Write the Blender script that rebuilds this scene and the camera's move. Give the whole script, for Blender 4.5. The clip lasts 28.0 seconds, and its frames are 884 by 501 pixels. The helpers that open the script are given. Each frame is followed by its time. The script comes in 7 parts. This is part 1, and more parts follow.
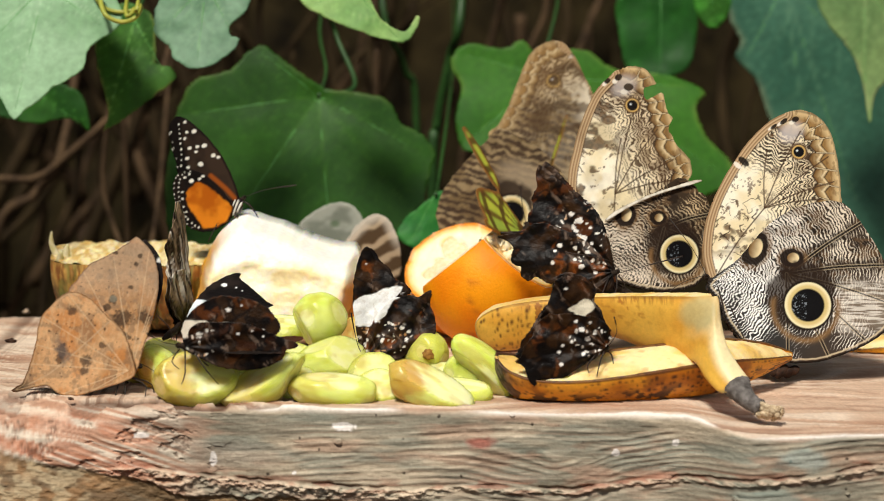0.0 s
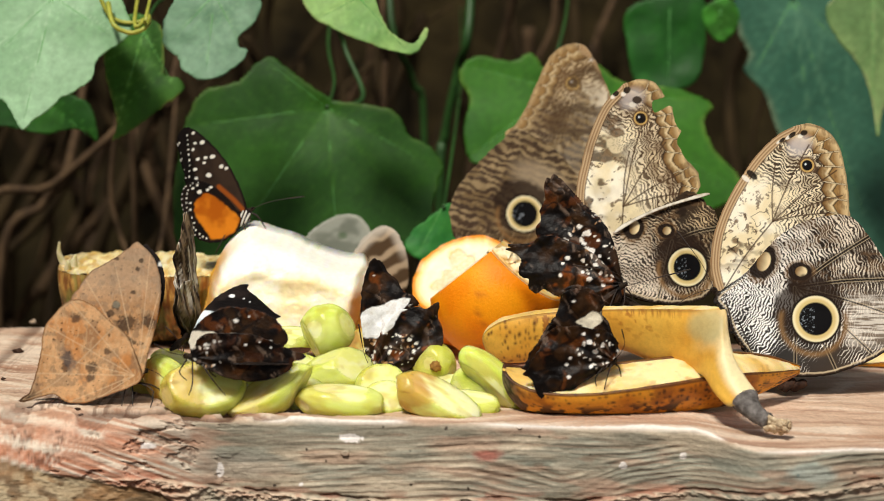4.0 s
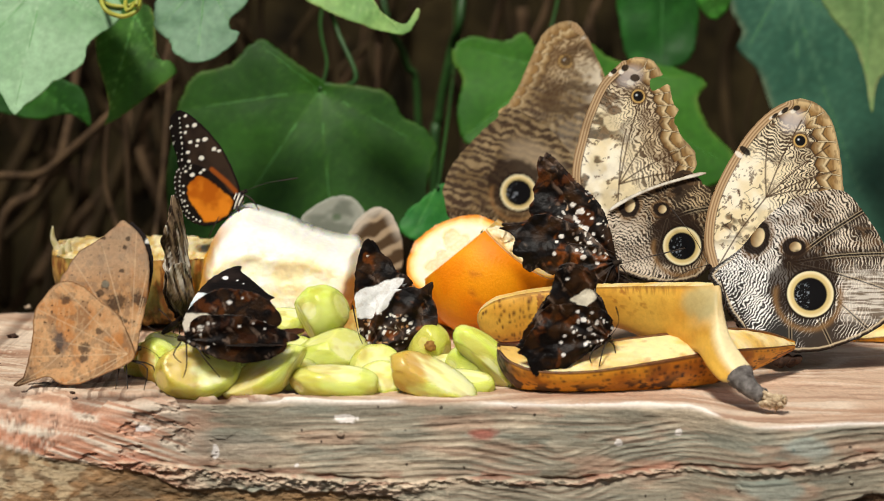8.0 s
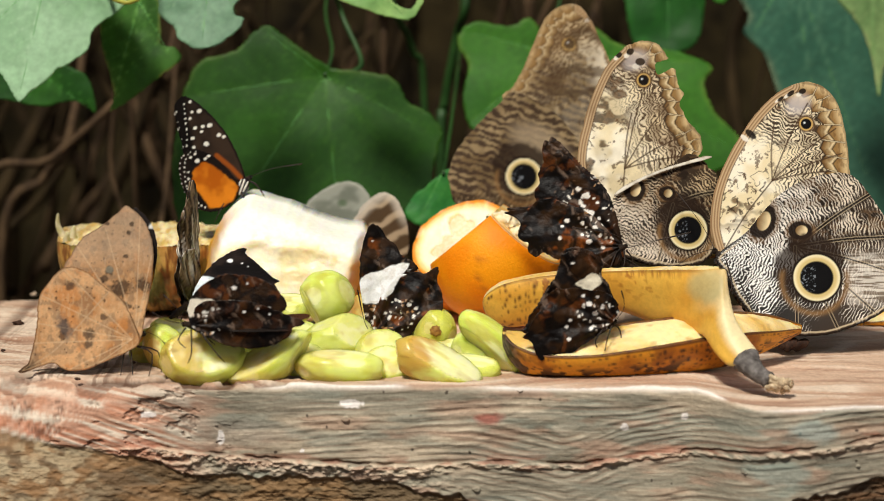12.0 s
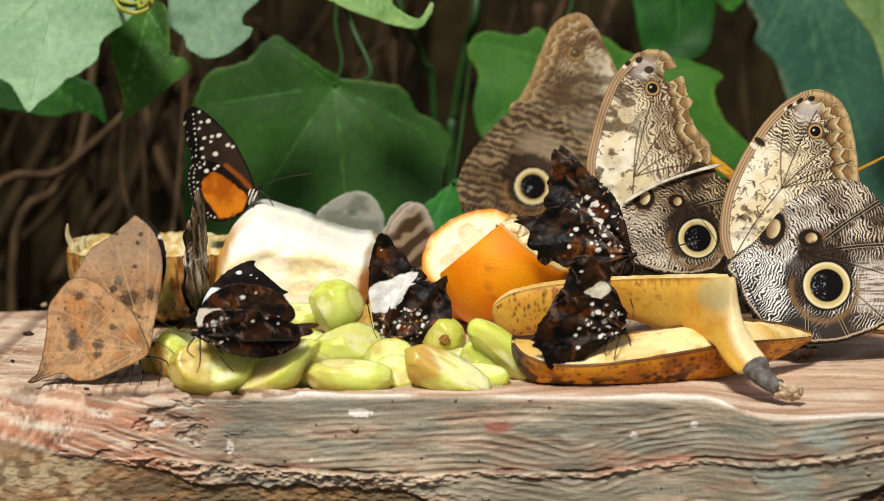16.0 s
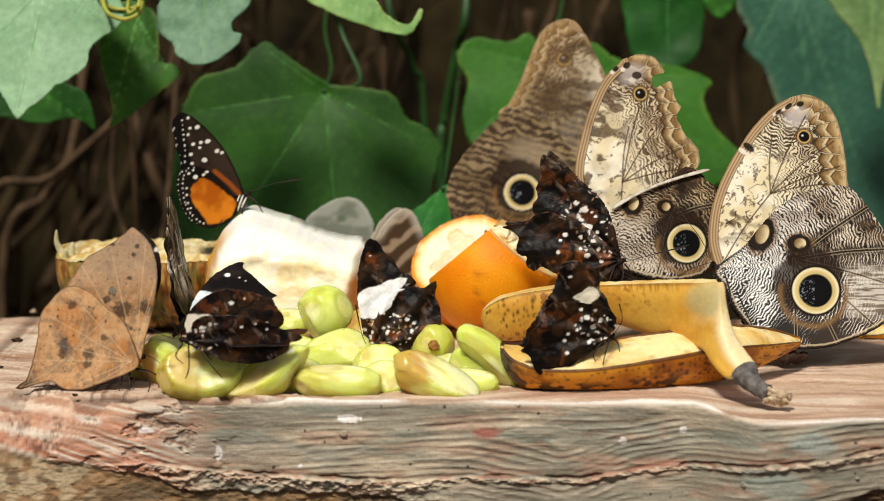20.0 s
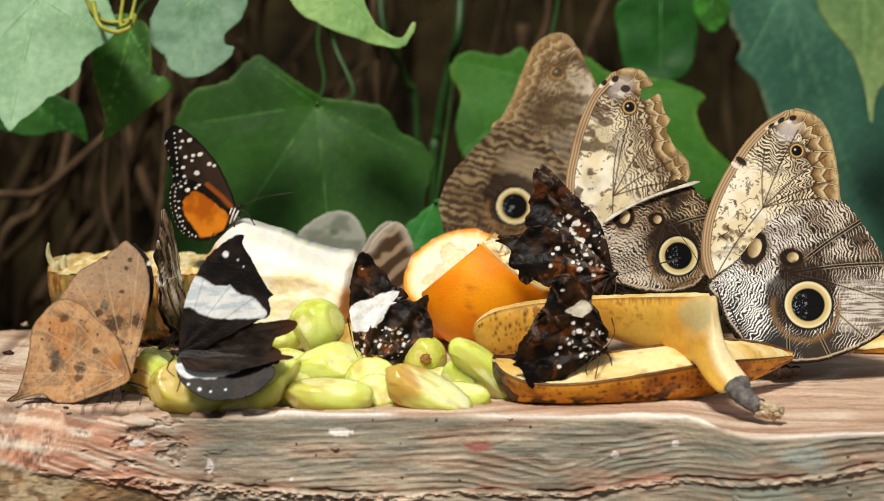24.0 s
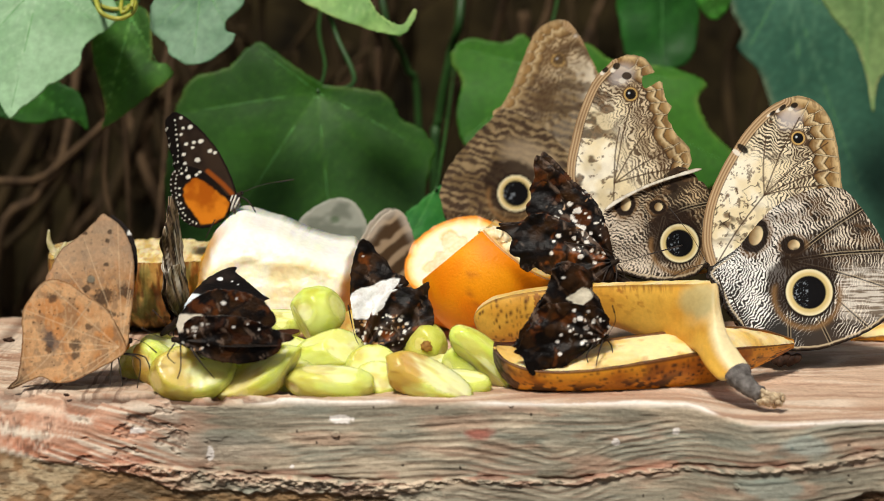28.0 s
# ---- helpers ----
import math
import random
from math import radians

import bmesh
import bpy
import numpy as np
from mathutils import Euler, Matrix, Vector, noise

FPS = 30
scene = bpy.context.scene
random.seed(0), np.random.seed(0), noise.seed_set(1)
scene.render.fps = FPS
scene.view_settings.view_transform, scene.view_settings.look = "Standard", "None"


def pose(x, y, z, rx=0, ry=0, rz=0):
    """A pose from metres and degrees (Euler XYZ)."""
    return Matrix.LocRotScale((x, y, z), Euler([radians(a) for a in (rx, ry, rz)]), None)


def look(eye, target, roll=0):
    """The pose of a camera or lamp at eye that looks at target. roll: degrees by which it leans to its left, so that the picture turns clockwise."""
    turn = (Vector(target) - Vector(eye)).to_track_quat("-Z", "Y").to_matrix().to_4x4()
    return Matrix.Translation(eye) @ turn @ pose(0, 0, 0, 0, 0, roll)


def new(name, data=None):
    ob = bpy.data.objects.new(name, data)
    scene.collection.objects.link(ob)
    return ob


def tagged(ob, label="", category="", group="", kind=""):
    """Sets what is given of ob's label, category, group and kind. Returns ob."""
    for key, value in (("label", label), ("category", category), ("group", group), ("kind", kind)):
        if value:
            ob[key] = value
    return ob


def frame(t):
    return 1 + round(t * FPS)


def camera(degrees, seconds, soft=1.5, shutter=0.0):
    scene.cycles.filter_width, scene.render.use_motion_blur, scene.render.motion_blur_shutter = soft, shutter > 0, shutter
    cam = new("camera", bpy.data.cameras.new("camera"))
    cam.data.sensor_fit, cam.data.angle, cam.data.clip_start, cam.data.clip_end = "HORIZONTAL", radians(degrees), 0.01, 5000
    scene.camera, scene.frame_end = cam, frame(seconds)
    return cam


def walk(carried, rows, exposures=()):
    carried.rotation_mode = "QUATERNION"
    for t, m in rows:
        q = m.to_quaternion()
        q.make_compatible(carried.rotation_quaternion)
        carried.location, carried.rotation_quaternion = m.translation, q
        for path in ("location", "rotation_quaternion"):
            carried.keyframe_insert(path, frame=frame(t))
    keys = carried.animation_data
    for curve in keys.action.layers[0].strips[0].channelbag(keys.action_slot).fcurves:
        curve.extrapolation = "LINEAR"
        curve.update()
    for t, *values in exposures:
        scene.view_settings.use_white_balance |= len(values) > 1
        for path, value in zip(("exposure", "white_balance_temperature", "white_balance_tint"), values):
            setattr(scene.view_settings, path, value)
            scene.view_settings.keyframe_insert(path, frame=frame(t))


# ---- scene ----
cam = camera(22.0, 28.0, 0.85, 0.4)
cam.data.dof.use_dof = True
cam.data.dof.focus_distance = 0.94
cam.data.dof.aperture_fstop = 10.5

TOP = 0.90  # height of the feeding slab's top

PATH = [
    (0, pose(-0.00726, -0.86862, 1.06770, 82.9717, -1.0266, -0.6640)),
    (0.5, pose(-0.00698, -0.86815, 1.06667, 82.9931, -1.1379, -0.5402)),
    (1, pose(-0.00622, -0.86863, 1.06632, 83.0446, -1.2621, -0.5241)),
    (1.5, pose(-0.00658, -0.86854, 1.06715, 83.0826, -1.4017, -0.6270)),
    (2, pose(-0.00730, -0.86768, 1.06803, 83.0336, -1.4274, -0.7989)),
    (2.5, pose(-0.00667, -0.86758, 1.06607, 83.2241, -1.3668, -0.8192)),
    (3, pose(-0.00675, -0.86885, 1.06673, 83.3619, -1.3476, -0.8069)),
    (3.5, pose(-0.00802, -0.86832, 1.06735, 83.3630, -1.3237, -0.6857)),
    (5.5, pose(-0.00715, -0.86865, 1.06656, 82.9404, -1.0656, -0.0401)),
    (6, pose(-0.00600, -0.86918, 1.06659, 83.0100, -0.9909, -0.2456)),
    (6.5, pose(-0.00532, -0.86844, 1.06551, 83.0135, -0.9013, -0.4642)),
    (7, pose(-0.00490, -0.86885, 1.06584, 82.9302, -0.7051, -0.5726)),
    (7.5, pose(-0.00508, -0.86709, 1.06424, 82.9309, -0.6294, -0.6027)),
    (8, pose(-0.00526, -0.86753, 1.06452, 82.9427, -0.5896, -0.5632)),
    (8.5, pose(-0.00510, -0.86785, 1.06501, 82.9822, -0.4997, -0.4642)),
    (9, pose(-0.00473, -0.86749, 1.06408, 83.0203, -0.4971, -0.3529)),
    (9.5, pose(-0.00388, -0.86754, 1.06322, 83.0080, -0.3711, -0.3266)),
    (10, pose(-0.00260, -0.86712, 1.06262, 82.9066, -0.3466, -0.4081)),
    (10.5, pose(-0.00300, -0.86725, 1.06319, 82.7694, -0.2652, -0.3789)),
    (11, pose(-0.00306, -0.86708, 1.06266, 82.8077, -0.3211, -0.2936)),
    (11.5, pose(-0.00271, -0.86627, 1.06286, 82.6742, -0.3654, -0.3554)),
    (12, pose(-0.00325, -0.86589, 1.06265, 82.6622, -0.3366, -0.3405)),
    (12.5, pose(-0.00212, -0.86775, 1.06245, 82.9579, -0.2726, -0.2133)),
    (14.5, pose(-0.00175, -0.86505, 1.06216, 82.8904, -0.3276, -0.3780)),
    (15, pose(-0.00148, -0.86596, 1.06213, 82.9559, -0.1807, -0.2004)),
    (15.5, pose(-0.00133, -0.86496, 1.06232, 82.9334, -0.2355, -0.1084)),
    (16, pose(-0.00047, -0.86535, 1.06131, 82.9628, -0.0741, 0.0258)),
    (16.5, pose(-0.00043, -0.86529, 1.06119, 82.9709, -0.0670, 0.0731)),
    (17, pose(0.00000, -0.86529, 1.06022, 83.0000, -0.0000, 0.0000)),
    (17.5, pose(-0.00049, -0.86500, 1.06134, 82.9471, -0.0084, -0.0098)),
    (18, pose(-0.00096, -0.86462, 1.06205, 82.8622, -0.0674, -0.0519)),
    (18.5, pose(-0.00005, -0.86497, 1.06047, 82.9775, -0.1679, 0.0088)),
    (19, pose(0.00096, -0.86528, 1.06048, 82.9849, -0.1398, -0.0332)),
    (19.5, pose(-0.00027, -0.86530, 1.06158, 83.0252, -0.1030, -0.1511)),
    (20, pose(0.00073, -0.86522, 1.06046, 83.1560, -0.0422, -0.1848)),
    (20.5, pose(0.00043, -0.86448, 1.06020, 83.1942, -0.1145, -0.2313)),
    (22.5, pose(0.00033, -0.86346, 1.05977, 83.3857, -0.1622, -0.2988)),
    (23, pose(0.00058, -0.86429, 1.06007, 83.4818, -0.1295, -0.3405)),
    (23.5, pose(-0.00051, -0.86444, 1.06061, 83.5415, -0.2416, -0.4003)),
    (24, pose(0.00146, -0.86414, 1.05934, 83.5534, -0.1685, -0.3223)),
    (24.5, pose(0.00093, -0.86404, 1.05915, 83.4957, -0.2591, -0.2725)),
    (25, pose(0.00177, -0.86388, 1.05942, 83.4140, -0.2186, -0.2408)),
    (25.5, pose(0.00112, -0.86365, 1.05910, 83.3549, -0.1876, -0.2946)),
    (26, pose(0.00157, -0.86444, 1.05891, 83.4411, -0.1722, -0.3466)),
    (26.5, pose(0.00162, -0.86394, 1.05870, 83.4275, -0.1778, -0.4124)),
    (27, pose(0.00155, -0.86366, 1.05864, 83.3707, -0.2492, -0.3590)),
    (27.5, pose(0.00215, -0.86361, 1.05892, 83.2715, -0.2197, -0.2703)),
    (28, pose(0.00168, -0.86324, 1.05915, 83.2378, -0.2077, -0.2832)),
]

walk(cam, PATH, [(0, -0.02), (3.5, -0.04), (8, -0.07), (28, -0.1)])

# ---- light: bright, hazy daylight from above and behind the camera ----
world = bpy.data.worlds.new("sky")
scene.world = world
world.use_nodes = True
wn = world.node_tree
sky = wn.nodes.new("ShaderNodeTexSky")
sky.sky_type = "NISHITA"
sky.sun_disc = False
sky.sun_elevation = radians(46)
sky.sun_rotation = radians(160)
sky.air_density, sky.dust_density, sky.ozone_density = 1.0, 3.0, 1.0
bg = wn.nodes["Background"]
bg.inputs["Strength"].default_value = 0.046
wn.links.new(sky.outputs["Color"], bg.inputs["Color"])

sun = new("sun", bpy.data.lights.new("sun", "SUN"))
sun.data.energy = 4.3
sun.data.angle = radians(11)
sun.data.color = (1.0, 0.95, 0.845)
sun.matrix_world = look((-0.38, -0.88, 2.28), (0.0, 0.1, 0.9))


# ---- small helpers ----
def col(h):
    """Linear colour of a hex code."""
    c = np.array([int(h[i:i + 2], 16) / 255 for i in (0, 2, 4)])
    return np.where(c <= 0.04045, c / 12.92, ((c + 0.055) / 1.055) ** 2.4)


def ss(a, b, x):
    t = np.clip((x - a) / (b - a), 0, 1)
    return t * t * (3 - 2 * t)


def mix(a, b, m):
    return a + (b - a) * np.clip(np.asarray(m), 0, 1)[..., None]


def hashed(ix, iy, iz, seed):
    h = (ix * 374761393 + iy * 668265263 + iz * 2147483647 + seed * 1274126177) & 0xFFFFFFFF
    h = ((h ^ (h >> 13)) * 1274126177) & 0xFFFFFFFF
    h = ((h ^ (h >> 16)) * 2246822519) & 0xFFFFFFFF
    return ((h ^ (h >> 15)) & 0xFFFFFF) / 0xFFFFFF


def vnoise(x, y, z=0.0, seed=0):
    """Value noise, 0 to 1, for arrays."""
    x, y, z = np.broadcast_arrays(np.asarray(x, float), np.asarray(y, float), np.asarray(z, float))
    ix, iy, iz = (np.floor(a).astype(np.int64) for a in (x, y, z))
    fx, fy, fz = x - ix, y - iy, z - iz
    fx, fy, fz = (f * f * (3 - 2 * f) for f in (fx, fy, fz))
    out = 0
    for a in (0, 1):
        for b in (0, 1):
            for c in (0, 1):
                w = (fx if a else 1 - fx) * (fy if b else 1 - fy) * (fz if c else 1 - fz)
                out = out + w * hashed(ix + a, iy + b, iz + c, seed)
    return out


def fbm(x, y, z=0.0, seed=0, octaves=4):
    out, amp, total = 0, 1.0, 0.0
    for k in range(octaves):
        out = out + amp * vnoise(np.asarray(x) * 2 ** k, np.asarray(y) * 2 ** k, np.asarray(z) * 2 ** k, seed + 17 * k)
        total += amp
        amp *= 0.5
    return out / total


def spline(pts, closed=True, n=8):
    """Dense curve through the points."""
    p = np.array(pts, float)
    m = len(p)
    out = []
    for i in range(m if closed else m - 1):
        if closed:
            a, b, c, d = p[i - 1], p[i], p[(i + 1) % m], p[(i + 2) % m]
        else:
            a, b, c, d = p[max(i - 1, 0)], p[i], p[i + 1], p[min(i + 2, m - 1)]
        for t in np.arange(n) / n:
            out.append(0.5 * (2 * b + (c - a) * t + (2 * a - 5 * b + 4 * c - d) * t * t + (3 * b - a - 3 * c + d) * t ** 3))
    if not closed:
        out.append(p[-1])
    return np.array(out)


def inside(poly, u, v):
    r = np.zeros(len(u), bool)
    for a, b in zip(poly, np.roll(poly, -1, 0)):
        if a[1] != b[1]:
            r ^= ((a[1] > v) != (b[1] > v)) & (u < (b[0] - a[0]) * (v - a[1]) / (b[1] - a[1]) + a[0])
    return r


def dline(line, u, v, closed=False):
    """Distance to a line, the length along it there, and the nearest place."""
    best = np.full(len(u), 1e9)
    along, px, py = np.zeros(len(u)), np.zeros(len(u)), np.zeros(len(u))
    run = 0.0
    ends = np.roll(line, -1, 0) if closed else line[1:]
    for a, b in zip(line, ends):
        e = b - a
        le = math.hypot(*e) + 1e-9
        t = np.clip(((u - a[0]) * e[0] + (v - a[1]) * e[1]) / le ** 2, 0, 1)
        qx, qy = a[0] + t * e[0], a[1] + t * e[1]
        d = np.hypot(u - qx, v - qy)
        m = d < best
        best[m], along[m], px[m], py[m] = d[m], run + t[m] * le, qx[m], qy[m]
        run += le
    return best, along, px, py


def disc(u, v, c, ru, rv=None, deg=0.0):
    """1 on the rim of an ellipse, 0 in its middle."""
    rv = rv or ru
    a, b = u - c[0], v - c[1]
    k, s = math.cos(radians(deg)), math.sin(radians(deg))
    return np.hypot((a * k + b * s) / ru, (-a * s + b * k) / rv)


def dots(u, v, cell, share, size, seed, stretch=1.0):
    """Scattered round spots: 1 inside, 0 outside."""
    out = np.zeros(len(u))
    gx, gy = np.floor(u / cell).astype(np.int64), np.floor(v / cell / stretch).astype(np.int64)
    for i in (-1, 0, 1):
        for j in (-1, 0, 1):
            a, b = gx + i, gy + j
            z = np.zeros_like(a)
            cx = (a + 0.2 + 0.6 * hashed(a, b, z, seed)) * cell
            cy = (b + 0.2 + 0.6 * hashed(a, b, z, seed + 1)) * cell * stretch
            r = cell * size * (0.35 + 1.1 * hashed(a, b, z, seed + 2)) * (hashed(a, b, z, seed + 3) < share)
            el = 0.7 + 0.6 * hashed(a, b, z, seed + 4)
            d = np.hypot((u - cx) * el, (v - cy) / stretch / el) + 1.2 * (vnoise(u / 3, v / 3, 0, seed) - 0.5)
            out = np.maximum(out, ss(r + 0.5, r - 0.7, d) * (r > 0))
    return out


def mesh_ob(name, verts, faces, material, parent=None, colours=None, label="", smooth=True):
    me = bpy.data.meshes.new(name)
    verts = np.asarray(verts, float)
    me.from_pydata(verts.tolist(), [], [tuple(f) for f in (faces.tolist() if isinstance(faces, np.ndarray) else faces)])
    if colours is not None:
        at = me.color_attributes.new("tint", "FLOAT_COLOR", "POINT")
        c4 = np.ones((len(verts), 4))
        c4[:, :3] = np.clip(colours, 0, 1)
        at.data.foreach_set("color", c4.ravel())
    if smooth:
        me.polygons.foreach_set("use_smooth", [True] * len(me.polygons))
    me.materials.append(material)
    ob = new(name, me)
    if parent is not None:
        ob.parent = parent
    if label:
        tagged(ob, label)
    return ob


def part(name, bm, material, parent, label="", smooth=True):
    me = bpy.data.meshes.new(name)
    bm.normal_update()
    bm.to_mesh(me)
    bm.free()
    if smooth:
        me.polygons.foreach_set("use_smooth", [True] * len(me.polygons))
    for m in (material if isinstance(material, (list, tuple)) else [material]):
        me.materials.append(m)
    ob = new(name, me)
    if parent is not None:
        ob.parent = parent
    if label:
        tagged(ob, label)
    return ob


def thing(name, place, label, category, group="", turn=(0, 0, 0)):
    ob = new(name)
    ob.empty_display_size = 0.01
    ob.matrix_basis = pose(*place, *turn)
    return tagged(ob, label, category, group)


def tube(bm, pts, radii, n=7):
    """A round rod along the points."""
    pts = [Vector(p) for p in pts]
    rings = []
    side = None
    for i, p in enumerate(pts):
        d = (pts[min(i + 1, len(pts) - 1)] - pts[max(i - 1, 0)]).normalized()
        if side is None:
            side = d.orthogonal().normalized()
        side = (side - d * side.dot(d)).normalized()
        up = d.cross(side)
        r = radii[i] if isinstance(radii, (list, tuple, np.ndarray)) else radii
        rings.append([bm.verts.new(p + (side * math.cos(a) + up * math.sin(a)) * r) for a in (2 * math.pi * k / n for k in range(n))])
    for a, b in zip(rings, rings[1:]):
        for k in range(n):
            bm.faces.new((a[k], a[(k + 1) % n], b[(k + 1) % n], b[k]))
    bm.faces.new(rings[0][::-1])
    bm.faces.new(rings[-1])
    return bm


def curve_pts(pts, n=5):
    """Smooth line through 3D points."""
    return spline(pts, False, n)


def ball(bm, c, r, turn=(0, 0, 0), seg=14):
    m = pose(*c, *turn) @ Matrix.Diagonal((*r, 1))
    bmesh.ops.create_uvsphere(bm, u_segments=seg, v_segments=max(6, seg * 2 // 3), radius=1.0, matrix=m)
    return bm


def sheet(name, outline, step, s, front, back, material, parent, thick=0.25e-3, relief=None, jag=0.0, jag_len=6.0, seed=1, label="", sub=8):
    """A thin plate cut to a smooth outline; units of s metres; x to the right, z up, its face towards -y.
    front, back: colour functions of (u, v, distance to the edge). thick: metres, or a function of that distance."""
    line = spline(outline, True, sub)
    if jag:
        k = np.arange(len(line)) * 1.0
        run = np.cumsum(np.hypot(*(np.roll(line, -1, 0) - line).T)) / jag_len
        mid = line.mean(0)
        away = (line - mid) / (np.linalg.norm(line - mid, axis=1)[:, None] + 1e-6)
        line = line + away * ((fbm(run, k * 0, 0, seed, 2) - 0.5) * 2 * jag)[:, None]
    lo, hi = line.min(0) - step, line.max(0) + step
    gu, gv = np.arange(lo[0], hi[0] + step, step), np.arange(lo[1], hi[1] + step, step)
    nu, nv = len(gu), len(gv)
    U, V = np.meshgrid(gu, gv)
    u, v = U.ravel(), V.ravel()
    within = inside(line, u, v)
    d, _, px, py = dline(line, u, v, True)
    i, j = np.meshgrid(np.arange(nu - 1), np.arange(nv - 1))
    a = (j * nu + i).ravel()
    quads = np.stack([a, a + 1, a + nu + 1, a + nu], 1)
    keep = within[quads].sum(1) >= 2
    quads = quads[keep]
    used = np.unique(quads)
    out = used[~within[used]]
    u[out], v[out], d[out] = px[out], py[out], 0
    index = np.full(len(u), -1)
    index[used] = np.arange(len(used))
    quads = index[quads]
    u, v, d = u[used], v[used], d[used]
    n = len(u)
    y = relief(u, v, d) if relief else np.zeros(n)
    t = thick(d) if callable(thick) else np.full(n, thick)
    verts = np.concatenate([np.stack([u * s, y - t / 2, v * s], 1), np.stack([u * s, y + t / 2, v * s], 1)])
    edges = np.concatenate([quads[:, [k, (k + 1) % 4]] for k in range(4)])
    code = np.sort(edges, 1) @ np.array([n, 1])
    _, inv, cnt = np.unique(code, return_inverse=True, return_counts=True)
    rim = edges[cnt[inv] == 1]
    rimq = np.stack([rim[:, 1], rim[:, 0], rim[:, 0] + n, rim[:, 1] + n], 1)
    faces = np.concatenate([quads, quads[:, ::-1] + n, rimq])
    colours = np.concatenate([front(u, v, d), (back or front)(u, v, d)])
    return mesh_ob(name, verts, faces, material, parent, colours, label)


# ---- materials ----
def nodes_of(name):
    m = bpy.data.materials.new(name)
    m.use_nodes = True
    nt = m.node_tree
    return m, nt, nt.nodes["Principled BSDF"]


def noise_node(nt, scale, detail=4.0, stretch=(1, 1, 1), rough=0.55):
    tc = nt.nodes.new("ShaderNodeTexCoord")
    mp = nt.nodes.new("ShaderNodeMapping")
    mp.inputs["Scale"].default_value = stretch
    nz = nt.nodes.new("ShaderNodeTexNoise")
    nz.inputs["Scale"].default_value, nz.inputs["Detail"].default_value, nz.inputs["Roughness"].default_value = scale, detail, rough
    nt.links.new(tc.outputs["Object"], mp.inputs["Vector"])
    nt.links.new(mp.outputs["Vector"], nz.inputs["Vector"])
    return nz


def ramp(nt, src, stops):
    r = nt.nodes.new("ShaderNodeValToRGB")
    e = r.color_ramp.elements
    while len(e) < len(stops):
        e.new(0.5)
    for k, (p, c) in enumerate(stops):
        e[k].position = p
        e[k].color = (*c, 1)
    nt.links.new(src, r.inputs["Fac"])
    return r.outputs["Color"]


def mixed(nt, kind, fac, a, b):
    m = nt.nodes.new("ShaderNodeMix")
    m.data_type, m.blend_type = "RGBA", kind
    for sock, val in ((m.inputs[0], fac), (m.inputs[6], a), (m.inputs[7], b)):
        if hasattr(val, "is_linked"):
            nt.links.new(val, sock)
        else:
            sock.default_value = val if isinstance(val, float) else (*val, 1)
    return m.outputs[2]


def bump(nt, bsdf, height, strength, dist):
    b = nt.nodes.new("ShaderNodeBump")
    b.inputs["Strength"].default_value, b.inputs["Distance"].default_value = strength, dist
    nt.links.new(height, b.inputs["Height"])
    nt.links.new(b.outputs["Normal"], bsdf.inputs["Normal"])


def tinted(name, rough=0.6, grain=900.0, amount=0.35, relief=0.0002, spec=0.3, sss=0.0, sss_radius=(0.004, 0.003, 0.001), glow=0.0, coat=0.0, clear=0.0):
    """Takes its colour from the mesh's own pattern, with fine grain and relief. glow: light that passes through, as in a leaf."""
    m, nt, b = nodes_of(name)
    at = nt.nodes.new("ShaderNodeAttribute")
    at.attribute_name = "tint"
    nz = noise_node(nt, grain)
    big = noise_node(nt, grain / 12, 2.0)
    g = ramp(nt, nz.outputs["Fac"], [(0.25, (1 - amount,) * 3), (0.7, (1.0,) * 3)])
    g2 = ramp(nt, big.outputs["Fac"], [(0.3, (1 - amount * 0.4,) * 3), (0.6, (1.0,) * 3)])
    c = mixed(nt, "MULTIPLY", 1.0, mixed(nt, "MULTIPLY", 1.0, at.outputs["Color"], g), g2)
    nt.links.new(c, b.inputs["Base Color"])
    b.inputs["Roughness"].default_value = rough
    b.inputs["Specular IOR Level"].default_value = spec
    b.inputs["Coat Weight"].default_value = coat
    b.inputs["Transmission Weight"].default_value = clear
    b.inputs["IOR"].default_value = 1.36 if clear else 1.5
    b.inputs["Coat Roughness"].default_value = 0.15
    if sss:
        b.inputs["Subsurface Weight"].default_value = sss
        b.inputs["Subsurface Radius"].default_value = sss_radius
        b.inputs["Subsurface Scale"].default_value = 1.0
    if relief:
        bump(nt, b, nz.outputs["Fac"], 0.6, relief)
    if glow:
        tr = nt.nodes.new("ShaderNodeBsdfTranslucent")
        nt.links.new(c, tr.inputs["Color"])
        mx = nt.nodes.new("ShaderNodeMixShader")
        mx.inputs[0].default_value = glow
        nt.links.new(b.outputs[0], mx.inputs[1])
        nt.links.new(tr.outputs[0], mx.inputs[2])
        nt.links.new(mx.outputs[0], nt.nodes["Material Output"].inputs["Surface"])
    return m


